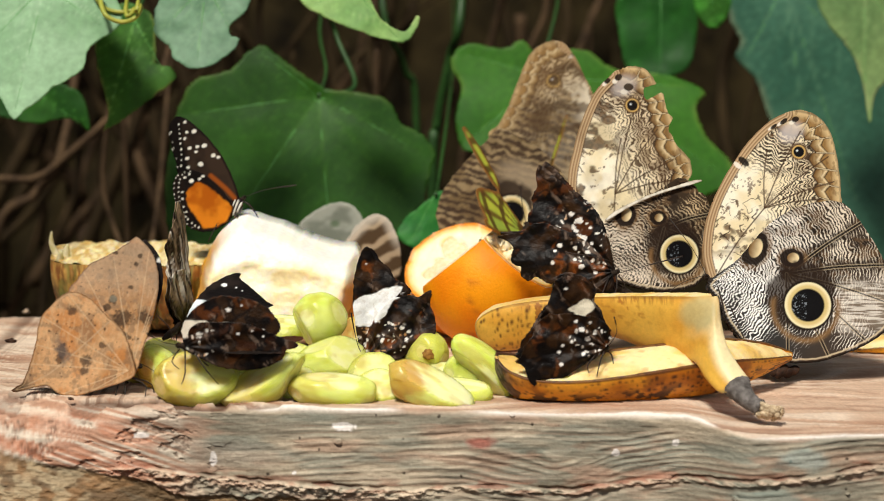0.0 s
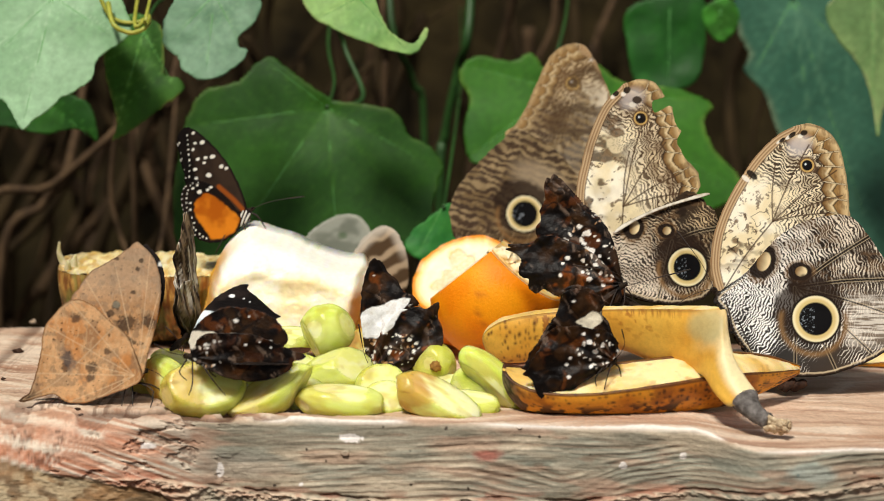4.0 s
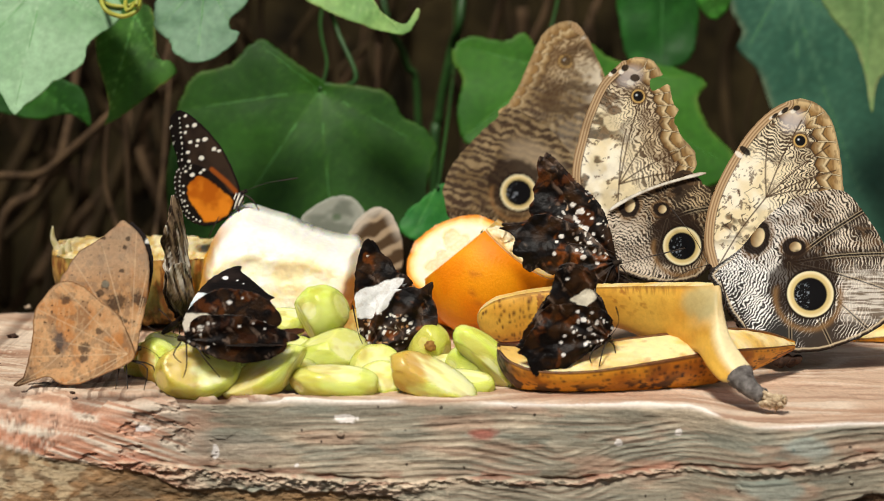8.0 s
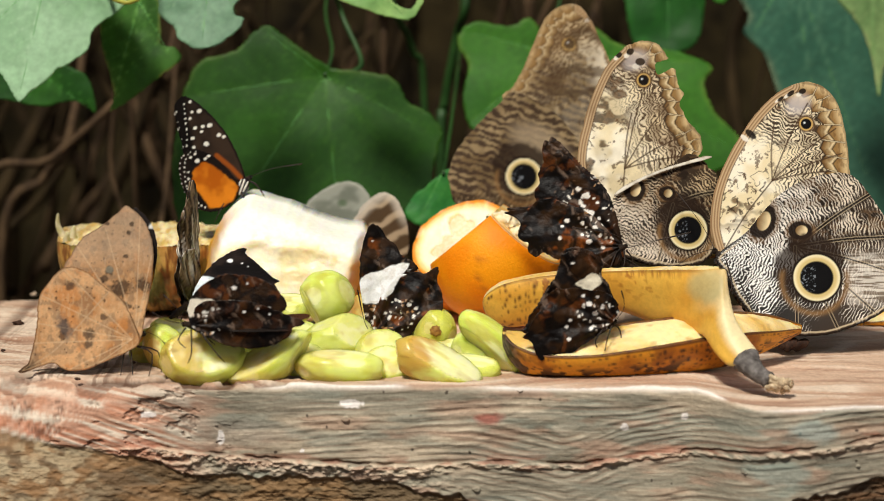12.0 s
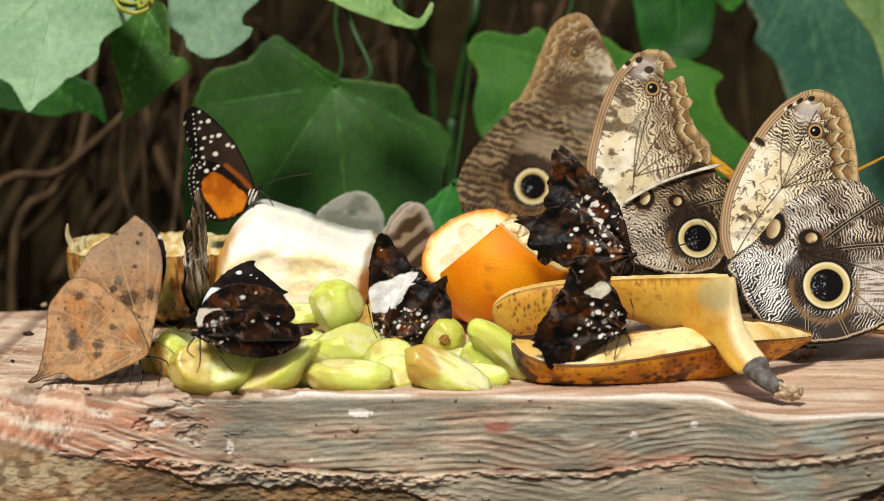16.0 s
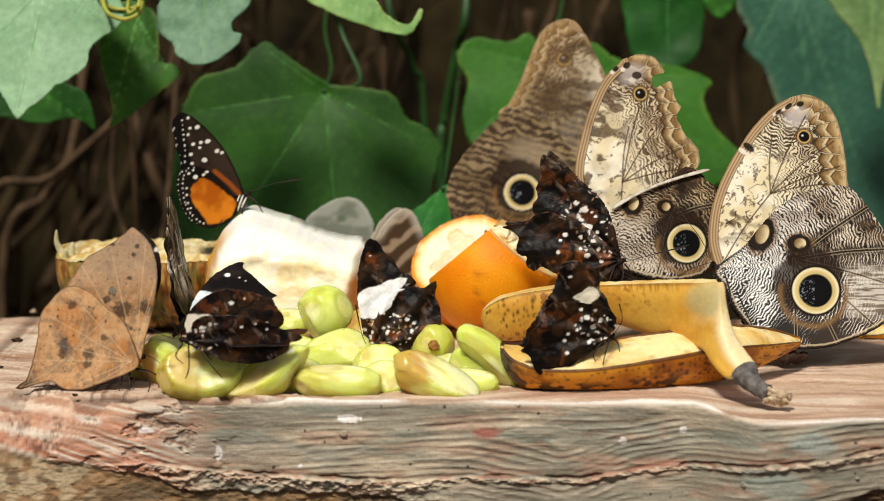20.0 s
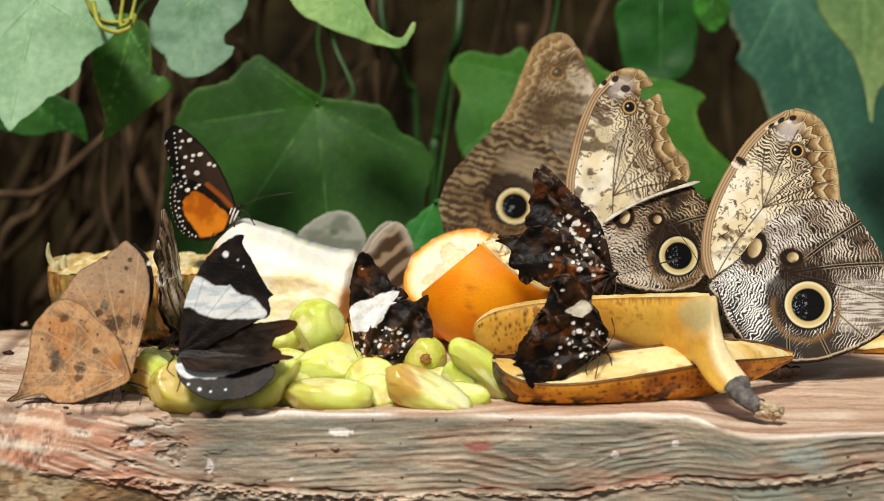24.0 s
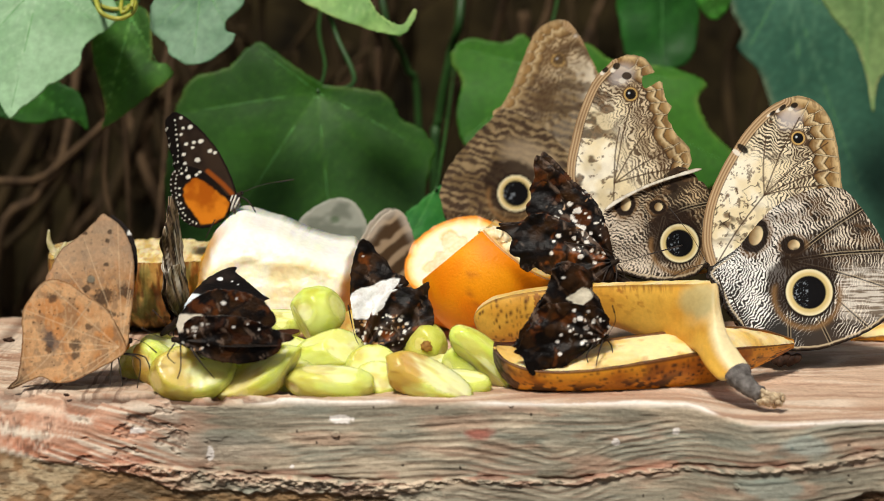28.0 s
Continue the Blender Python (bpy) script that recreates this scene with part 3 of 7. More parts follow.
        if edge:
            c = mix(c, col(edge), 0.4 * ss(span * 0.02, 0.0, d) * ss(0.4, 0.7, fbm(u / span * 9, v / span * 9, 0, seed + 5, 2)))
        return c
    return paint


VEIN = {}


def vein_material(h):
    if h not in VEIN:
        VEIN[h] = plain("leaf_vein", col(h), col(h) * 0.8, 0.5, 200.0, 0.4)
    return VEIN[h]


def vine_leaf(place, s, outline, paint, label, node, ends, turn=(0, 0, 0), curl=12.0, step=5.0, jag=1.5, thick=0.0006, stalk=None, seed=2, vein="5aa050"):
    ob = thing("vine_leaf", place, label, "leaf", "leaves around the slab", turn)
    k = 1 / math.cos(radians(turn[0]))
    outline, node, ends = [(a, b * k) for a, b in outline], (node[0], node[1] * k), [(a, b * k) for a, b in ends]

    def relief(u, v, d):
        span = max(np.ptp(u), np.ptp(v))
        w = (fbm(u / span * 2.2, v / span * 2.2, 0, seed, 3) - 0.5) * 2 * curl
        for e in ends:  # the blade folds a little along its veins
            w = w + 0.25 * curl * np.exp(-dline(np.array([node, e], float), u, v)[0] / (0.06 * span))
        return w * s
    blade = sheet("blade", outline, step, s, paint, None, M_LEAF, ob, thick, relief, jag, 9.0, seed)
    for e in ends[:5]:
        p = [np.array(node) + (np.array(e) - np.array(node)) * f for f in (0.02, 0.25, 0.5, 0.75, 0.95)]
        uu, vv = np.array([q[0] for q in p]), np.array([q[1] for q in p])
        full = np.array(spline(outline, True, 2))
        yy = relief(np.concatenate([uu, full[:, 0]]), np.concatenate([vv, full[:, 1]]), 0)[:5]
        bm = bmesh.new()
        tube(bm, [(a * s, b - 0.0003, c * s) for a, b, c in zip(uu, yy, vv)], [s * 0.9 * (1.1 - 0.2 * k) for k in range(5)], 5)
        part("vein", bm, vein_material(vein), blade)
    # the stalk runs up and back into the bank
    bm = bmesh.new()
    m = pose(0, 0, 0, *turn).inverted()
    pts = [Vector((node[0] * s, 0.001, node[1] * s))]
    for a, y, b in (stalk or [(6, 0.02, 30)]):
        pts.append(Vector((a * s, y, b * s)))
    end = pts[-1] + m.to_3x3() @ Vector((0.01, 0.3 * (0.98 - place[1]), 0.05))
    pts += [end, m.to_3x3() @ Vector((0.02, 1.02 - place[1], 0.1))]
    tube(bm, curve_pts(pts, 5), 0.0009, 6)
    part("stalk", bm, M_STEM, ob)
    return ob


def foliage():
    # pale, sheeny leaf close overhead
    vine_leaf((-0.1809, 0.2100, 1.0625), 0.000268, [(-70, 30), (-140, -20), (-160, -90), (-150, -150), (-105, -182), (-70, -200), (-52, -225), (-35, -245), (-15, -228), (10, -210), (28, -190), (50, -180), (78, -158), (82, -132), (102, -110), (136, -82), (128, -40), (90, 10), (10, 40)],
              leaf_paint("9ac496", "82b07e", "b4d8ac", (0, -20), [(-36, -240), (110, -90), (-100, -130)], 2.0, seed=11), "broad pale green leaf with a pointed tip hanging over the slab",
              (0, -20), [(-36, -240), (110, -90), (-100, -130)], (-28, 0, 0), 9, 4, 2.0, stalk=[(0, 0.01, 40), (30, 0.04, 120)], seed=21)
    vine_leaf((-0.1065, 0.2200, 1.0652), 0.000272, [(-55, -10), (-85, -60), (-87, -90), (-80, -115), (-60, -130), (-50, -150), (-25, -165), (-5, -167), (15, -162), (33, -150), (55, -130), (60, -115), (45, -108), (47, -90), (70, -70), (80, -30), (35, 10), (-15, 15)],
              leaf_paint("78a07e", "648e6c", "98c092", (0, -20), [(-10, -160), (-70, -100), (50, -110)], 1.8, seed=12), "small blue-green leaf with a nibbled edge",
              (0, -20), [(-10, -160), (-70, -100), (50, -110)], (-20, 0, 0), 7, 4, 2.5, stalk=[(5, 0.01, 60), (0, 0.05, 130)], seed=22)
    vine_leaf((-0.0386, 0.2250, 1.0625), 0.000273, [(-100, 0), (-80, -45), (-50, -62), (-15, -78), (20, -90), (55, -100), (95, -106), (112, -92), (124, -65), (117, -62), (105, -82), (95, -88), (75, -80), (55, -65), (40, -40), (20, 0), (-40, 30)],
              leaf_paint("9cc672", "80b060", "c5e690", (0, -10), [(90, -103), (-60, -45)], 1.6, edge="d8d890", seed=13), "pale green leaf eaten away to a curled rim",
              (0, -10), [(90, -103), (-60, -45)], (-18, 0, 0), 6, 4, 1.5, stalk=[(-10, 0.01, 50), (-40, 0.05, 120)], seed=23)
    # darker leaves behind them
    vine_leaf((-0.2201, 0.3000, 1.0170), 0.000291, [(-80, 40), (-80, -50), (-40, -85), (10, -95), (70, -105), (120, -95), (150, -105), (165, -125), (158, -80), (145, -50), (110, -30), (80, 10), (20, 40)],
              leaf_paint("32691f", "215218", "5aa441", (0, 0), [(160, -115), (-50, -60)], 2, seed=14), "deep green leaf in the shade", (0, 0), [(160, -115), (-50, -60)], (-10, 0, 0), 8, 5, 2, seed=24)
    vine_leaf((-0.1428, 0.2400, 1.0409), 0.000276, [(-20, 30), (-55, -10), (-68, -40), (-64, -80), (-55, -110), (-45, -145), (-43, -170), (-52, -190), (-30, -180), (-5, -165), (25, -140), (60, -115), (74, -98), (65, -80), (40, -75), (38, -40), (30, 10)],
              leaf_paint("4a7f2d", "366b21", "86c65e", (0, 0), [(-45, -180), (60, -100)], 2, edge="c8c070", seed=15), "green leaf with a yellowed drooping tip", (0, 0), [(-45, -180), (60, -100)], (-12, 0, 0), 8, 5, 2,
              stalk=[(10, 0.02, 60), (30, 0.06, 130)], seed=25)
    e6 = [(-250, -40), (-110, 80), (-170, -260), (30, -280), (200, -105), (180, -220)]
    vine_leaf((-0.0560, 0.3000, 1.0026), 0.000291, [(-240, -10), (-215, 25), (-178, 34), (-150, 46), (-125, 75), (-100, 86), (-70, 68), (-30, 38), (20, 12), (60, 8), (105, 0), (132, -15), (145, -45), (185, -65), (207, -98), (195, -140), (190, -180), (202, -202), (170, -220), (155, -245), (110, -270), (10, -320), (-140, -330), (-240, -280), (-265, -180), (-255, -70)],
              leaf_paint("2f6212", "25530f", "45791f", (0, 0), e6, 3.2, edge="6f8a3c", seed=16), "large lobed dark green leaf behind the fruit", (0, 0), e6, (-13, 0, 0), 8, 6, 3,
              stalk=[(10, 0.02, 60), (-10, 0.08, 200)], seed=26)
    e7 = [(-160, 40), (-150, -120), (270, -15), (310, -160), (100, -220)]
    vine_leaf((0.0654, 0.3600, 1.0117), 0.000306, [(-170, 35), (-140, 55), (-110, 52), (-80, 48), (-55, 60), (-40, 60), (-15, 35), (40, 50), (80, 40), (120, 15), (180, 10), (230, 0), (276, -22), (260, -50), (280, -100), (318, -140), (322, -170), (280, -200), (150, -230), (0, -220), (-120, -140), (-150, -125), (-162, -80), (-155, -20), (-170, 10)],
              leaf_paint("3d7a1a", "2f6814", "58902a", (0, 0), e7, 3, edge="86a048", seed=17), "broad green leaf behind the owl butterflies", (0, 0), e7, (-14, 0, 0), 9, 6, 3,
              stalk=[(0, 0.02, 60), (30, 0.06, 200)], seed=27)
    vine_leaf((0.1316, 0.4200, 1.0567), 0.000321, [(-70, 0), (-72, -80), (-60, -125), (-30, -150), (10, -148), (50, -125), (62, -80), (62, -30), (50, 20)],
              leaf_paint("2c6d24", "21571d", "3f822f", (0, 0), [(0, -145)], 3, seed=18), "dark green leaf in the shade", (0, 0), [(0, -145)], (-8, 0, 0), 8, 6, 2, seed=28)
    e9 = [(-75, -150), (140, -390), (200, -180), (80, -480)]
    vine_leaf((0.2011, 0.4200, 1.0630), 0.000321, [(-90, 20), (-95, -60), (-75, -100), (-83, -130), (-45, -170), (-20, -240), (20, -330), (60, -400), (110, -480), (180, -530), (270, -530), (280, -260), (220, -120), (140, -40), (60, 40)],
              leaf_paint("4c7d64", "3c6c56", "6a9a78", (0, 0), e9, 4, edge="b0b890", seed=19), "very large blue-green leaf", (0, 0), e9, (-5, 0, 0), 10, 7, 2,
              stalk=[(0, 0.02, 80), (20, 0.05, 200)], seed=29)
    vine_leaf((0.2301, 0.3400, 1.0628), 0.000301, [(-80, -10), (-60, -70), (-30, -105), (-10, -140), (2, -180), (12, -240), (25, -180), (80, -140), (140, -80), (120, 20), (0, 50)],
              leaf_paint("86a565", "6c8f55", "9cba78", (0, 0), [(5, -225), (100, -110)], 3, edge="d0c890", seed=20), "light green leaf with a browned tip", (0, 0), [(5, -225), (100, -110)], (-10, 0, 0), 8, 6, 2,
              stalk=[(0, 0.02, 80)], seed=30)
    vine_leaf((0.0045, 0.2600, 0.9570), 0.000281, [(-30, -25), (-55, -45), (-65, -75), (-40, -95), (0, -100), (30, -70), (25, -20), (10, 5)],
              leaf_paint("3f8e3b", "2f7d34", "5aa448", (0, 0), [(-40, -80)], 2, seed=31), "small green leaf low behind the fruit", (0, 0), [(-40, -80)], (-10, 0, 0), 6, 5, 2, seed=31)
    vine_leaf((0.1576, 0.4000, 1.0567), 0.000316, [(-30, 0), (-22, -40), (0, -58), (20, -50), (35, -10), (10, 20)],
              leaf_paint("4f9e37", "32691f", "70b54e", (0, 0), [(0, -55)], 2, seed=32), "small bright green leaf high up", (0, 0), [(0, -55)], (0, 0, 0), 4, 5, 1, seed=32)
    # stems, twigs and a tendril
    def stem(name, label, pts, r, mat, cat="stem", foot=True):
        a, b = pts[0], pts[-1]
        if foot:  # rooted in the ground and leaning on the bank
            pts = [(a[0] + 0.01, a[1] + 0.1, 0.0), (a[0] + 0.004, a[1] + 0.03, a[2] - 0.3)] + list(pts) + [(b[0], b[1] + 0.2, b[2] + 0.2), (b[0], 1.05, b[2] + 0.3)]
        else:
            pts = list(pts) + [(b[0], b[1] + 0.2, b[2] + 0.1), (b[0], 1.05, b[2] + 0.2)]
        p0 = Vector(pts[0])
        ob = thing(name, p0, label, cat, "stems and twigs behind the slab")
        bm = bmesh.new()
        q = curve_pts([Vector(p) - p0 for p in pts], 6)
        tube(bm, q, [r * (1 - 0.3 * k / len(q)) for k in range(len(q))], 8)
        part("shoot", bm, mat, ob)
    g = M_STEM
    stem("plant_stem", "upright green stem among the leaves", [(0.0045, 0.4400, 0.9373), (0.0065, 0.4400, 0.9795), (0.0131, 0.4300, 1.0185), (0.0194, 0.4300, 1.0630)], 0.0032, g)
    stem("plant_stem", "slanting green stem among the leaves", [(-0.0047, 0.4800, 0.9670), (-0.0129, 0.4700, 1.0107), (-0.0274, 0.4600, 1.0631)], 0.0024, g)
    stem("plant_stem", "green leaf stalk among the leaves", [(-0.0533, 0.3050, 1.0023), (-0.0378, 0.3200, 1.0075), (-0.0488, 0.3400, 1.0333), (-0.0550, 0.3500, 1.0628)], 0.0014, g, "stem", False)
    stem("dry_twig", "pale brown hanging twig before the bank", [(-0.0294, 0.5000, 0.9826), (-0.0293, 0.5000, 1.0230), (-0.0316, 0.5000, 1.0631)], 0.0022, M_TWIG, "twig")
    stem("dry_twig", "slanting brown twig before the bank", [(-0.2612, 0.4200, 0.9102), (-0.2155, 0.4200, 0.9488), (-0.1746, 0.4300, 0.9866), (-0.1474, 0.4500, 1.0244)], 0.003, M_TWIG, "twig")
    stem("dry_twig", "slanting brown twig before the bank", [(-0.2608, 0.5000, 0.8802), (-0.2325, 0.5000, 0.9316), (-0.2147, 0.5000, 0.9724)], 0.0035, M_TWIG, "twig")
    stem("dry_twig", "thin dry twig before the bank", [(-0.1769, 0.4600, 0.9914), (-0.1877, 0.4600, 0.9354), (-0.1602, 0.4600, 0.9022)], 0.0018, M_TWIG, "twig")
    stem("tendril", "curled yellow-green tendril among the leaves", [(-0.1545, 0.2000, 1.0547), (-0.1506, 0.1900, 1.0449), (-0.1429, 0.1900, 1.0413), (-0.1358, 0.1900, 1.0439), (-0.1354, 0.2000, 1.0490), (-0.1428, 0.2100, 1.0520)], 0.0012, M_TENDRIL, "tendril", False)
    stem("tendril", "curled yellow-green tendril among the leaves", [(-0.1584, 0.2000, 1.0573), (-0.1538, 0.2000, 1.0490), (-0.1468, 0.2000, 1.0458), (-0.1381, 0.2000, 1.0474), (-0.1348, 0.2000, 1.0573)], 0.001, M_TENDRIL, "tendril", False)


# ---- fruit ----
def grape_half(place, r, turn, label, planes, bruise=0.0, seed=0, yellow=0.0):
    """Part of a grape: rounded skin and flat, glassy faces where the knife went. planes: (normal, offset)."""
    ob = thing("grape_half", place, label, "grape", "cut grapes", turn)
    n, m = 100, 68
    A, B = np.meshgrid(np.linspace(0, 2 * np.pi, n, endpoint=False), np.linspace(-np.pi / 2, np.pi / 2, m))
    D = np.stack([np.cos(B) * np.sin(A), np.cos(B) * np.cos(A), np.sin(B)], -1).reshape(-1, 3)[:, [2, 0, 1]]
    inv, cut = np.ones(len(D)), np.zeros(len(D))
    rnd = random.Random(seed + 3)
    planes = list(planes) + [((rnd.uniform(-0.8, 0.8), -1, rnd.uniform(-0.3, 0.9)), rnd.uniform(0.86, 0.94)), ((rnd.choice((-1, 1)), -0.5, rnd.uniform(-0.5, 0.7)), rnd.uniform(0.84, 0.93))]
    for no, off in planes:  # rounded meeting of the ball and the knife's planes
        k = np.maximum(D @ (np.array(no) / np.linalg.norm(no)) / off, 0)
        cut = np.maximum(cut, k)
        inv = inv + k ** 60
    P = D / (inv ** (1 / 60))[:, None]
    inner = ss(0.93, 1.2, cut)
    x, y, z = P.T
    P = P * (1 + 0.05 * (fbm(x * 4, y * 4, z * 4, seed + 40, 2) - 0.5) + 0.13 * (fbm(x * 1.3, y * 1.3, z * 1.3, seed, 3) - 0.5) + 0.02 * (fbm(x * 7, y * 7, z * 7, seed + 1, 2) - 0.5))[:, None] * np.array(r)
    c = mix(col("dfe878"), col("eef2a6"), ss(0.3, 0.7, fbm(x * 1.2, y * 2.2, z * 2.2, seed + 3, 3)))
    c = mix(c, col("f6f6c8"), 0.25 * ss(0.56, 0.7, fbm(x * 1.2, y * 6, z * 9, seed + 8, 3)))
    c = mix(c, mix(col("f0f098"), col("faf9c6"), ss(0.35, 0.65, fbm(x * 1.4, y * 2.5, z * 2.5, seed + 5, 3))), 0.75 * inner)
    c = mix(c, col("b8ad44"), 0.25 * np.exp(-((cut - 1.0) / 0.06) ** 2))
    c = mix(c, col("c4a94c"), 0.45 * ss(0.55, 0.72, fbm(x * 1.6 + 7, y * 1.6, z * 1.6, seed + 25, 3)))
    c = mix(c, col("d3c448"), yellow)
    c = mix(c, col("cf9a4e"), bruise * ss(0.25, 0.62, -0.7 * x + 0.7 * fbm(x * 3, y * 3, z * 3, seed, 3)))
    c = mix(c, col("8f5f30"), 0.7 * bruise * ss(0.6, 0.72, fbm(x * 5, y * 5, z * 5, seed + 9, 3)) * ss(0.2, 0.7, -x))
    k = (np.arange(m - 1)[:, None] * n + np.arange(n)[None])
    k2 = (np.arange(m - 1)[:, None] * n + (np.arange(n) + 1)[None] % n)
    F = np.stack([k, k2, k2 + n, k + n], -1).reshape(-1, 4)
    mesh_ob("flesh", P, F, M_GRAPE, ob, c)
    G = F[inner[F].mean(1) < 0.5]
    used = np.unique(G)
    at = np.zeros(len(P), int)
    at[used] = np.arange(len(used))
    mesh_ob("skin", (P * (1 + 0.00012 / min(r)))[used], at[G], M_GRAPE_SKIN, ob, mix(c, col("d6d978"), np.full(len(c), 0.3))[used])
    return ob


def grapes():
    g = 0.000221 * 1.1
    w = "halved green grape lying in the heap of fruit"
    top, left, right, front = ((0.05, -0.3, 1), 0.55), ((-1, -0.3, -0.25), 0.62), ((1, -0.5, 0.35), 0.5), ((0.2, -0.8, 0.55), 0.5)
    for k, (p, r, t, cuts, br, ye, lab) in enumerate((
            ((-0.0452, 0.0700, 0.9213), (50, 40, 50), (0, -12, 0), (left,), 0, 0, "upright halved green grape, pale and glassy"),
            ((-0.0609, 0.0800, 0.9160), (38, 32, 32), (0, 0, 0), (top,), 0, 0, w),
            ((-0.0391, 0.0400, 0.9104), (66, 38, 38), (0, -18, 0), (right, ((-0.1, -0.3, 1), 0.8)), 0, 0.1, "green grape half with a sloping cut"),
            ((-0.0367, 0.0040, 0.9046), (72, 34, 31), (0, 2, 0), (((0, -0.25, 1), 0.72), ((1, 0, 0), 0.92)), 0.3, 0, "halved green grape lying on its round side"),
            ((-0.0634, 0.0040, 0.9075), (78, 32, 36), (0, -30, 0), (((0.86, -0.25, -0.6), 0.7), ((-0.15, -0.5, 0.85), 0.45)), 0.35, 0.1, "tilted wedge of green grape with its cut face showing"),
            ((-0.0902, 0.0060, 0.9078), (70, 40, 48), (0, -6, 0), (front, ((0.6, -0.5, 0.6), 0.75)), 0.55, 0.05, "halved green grape bruised brown at one end"),
            ((-0.1082, 0.0300, 0.9077), (34, 30, 40), (0, -20, 0), (), 0.8, 0, "browning halved grape in the heap"),
            ((-0.1066, 0.0500, 0.9103), (40, 32, 28), (0, 10, 0), (top,), 0.1, 0, w),
            ((-0.0742, 0.0350, 0.9055), (62, 34, 40), (0, 10, 0), (top,), 0.1, 0, w),
            ((-0.0211, 0.0300, 0.9059), (44, 34, 40), (0, 0, 0), (front,), 0.1, 0, w),
            ((-0.0002, 0.0500, 0.9110), (37, 36, 42), (0, 10, 0), (), 0.1, 0.45, "yellowish grape with a brown stem scar"),
            ((0.0009, 0.0040, 0.9066), (80, 32, 38), (0, 16, 0), (((0.5, -0.45, 0.8), 0.33), ((-1, 0, -0.2), 0.8)), 0.8, 0, "wedge of grape with browned flesh"),
            ((0.0190, 0.0350, 0.9050), (52, 36, 44), (0, 8, 0), (right,), 0, 0, w),
            ((0.0233, 0.0260, 0.9102), (74, 26, 33), (0, 44, 0), (((0.1, -0.5, -1), 0.5),), 0, 0, "thin slice of green grape tipped against the banana"),
            ((0.0100, 0.0400, 0.9023), (50, 32, 40), (0, 0, 0), (top,), 0, 0, w),
            ((-0.0542, 0.0450, 0.9051), (56, 34, 46), (0, 20, 0), (front,), 0.1, 0, w),
            ((-0.0291, 0.0700, 0.9132), (36, 34, 44), (0, 0, 0), (front,), 0.9, 0, "browning halved grape in the heap"),
            ((-0.1146, 0.0450, 0.9042), (40, 30, 36), (0, 0, 0), (), 0.3, 0, w),
            ((-0.0108, 0.0500, 0.9024), (48, 34, 42), (0, 0, 0), (top,), 0.2, 0.1, w),
            ((-0.0892, 0.0600, 0.9078), (50, 34, 40), (0, 10, 0), (), 0.1, 0, w),
            ((-0.0733, 0.0650, 0.9079), (46, 34, 40), (0, -10, 0), (top,), 0.1, 0, w),
            ((-0.0516, 0.0200, 0.9026), (40, 30, 36), (0, -8, 0), (front,), 0.2, 0.1, w),
            ((-0.0783, 0.0140, 0.9032), (46, 28, 34), (0, 10, 0), (top,), 0.2, 0, w),
            ((-0.0192, 0.0120, 0.9040), (42, 28, 32), (0, -6, 0), (front,), 0.2, 0, w),
            ((0.0146, 0.0160, 0.9020), (46, 28, 30), (0, 4, 0), (top,), 0.1, 0, w))):
        grape_half(p, [q * g for q in r], t, lab, cuts, br, k * 7, ye)
    # brown scar where the stalk sat
    ob = thing("grape_stalk", (0.0005, 0.0405, 0.9130), "shrivelled brown grape stalk end", "grape")
    bm = bmesh.new()
    ball(bm, (0, 0, 0), (0.0022, 0.0008, 0.0021), seg=20)
    for v in bm.verts:
        v.co *= 1 + 0.5 * noise.noise(v.co * 1400)
    part("scar", bm, M_SCAR, ob)


def cut_sphere(bm, r, planes, seg=48, bumps=0.0):
    """A ball cut by planes (normal, offset): the caps get material 1."""
    bmesh.ops.create_uvsphere(bm, u_segments=seg, v_segments=seg * 2 // 3, radius=r)
    for no, off in planes:
        no = Vector(no).normalized()
        res = bmesh.ops.bisect_plane(bm, geom=bm.verts[:] + bm.edges[:] + bm.faces[:], plane_co=no * off, plane_no=no, clear_outer=True)
        edges = [e for e in res["geom_cut"] if isinstance(e, bmesh.types.BMEdge)]
        f = bmesh.ops.holes_fill(bm, edges=edges)["faces"]
        for q in f:
            q.material_index = 1
    return bm


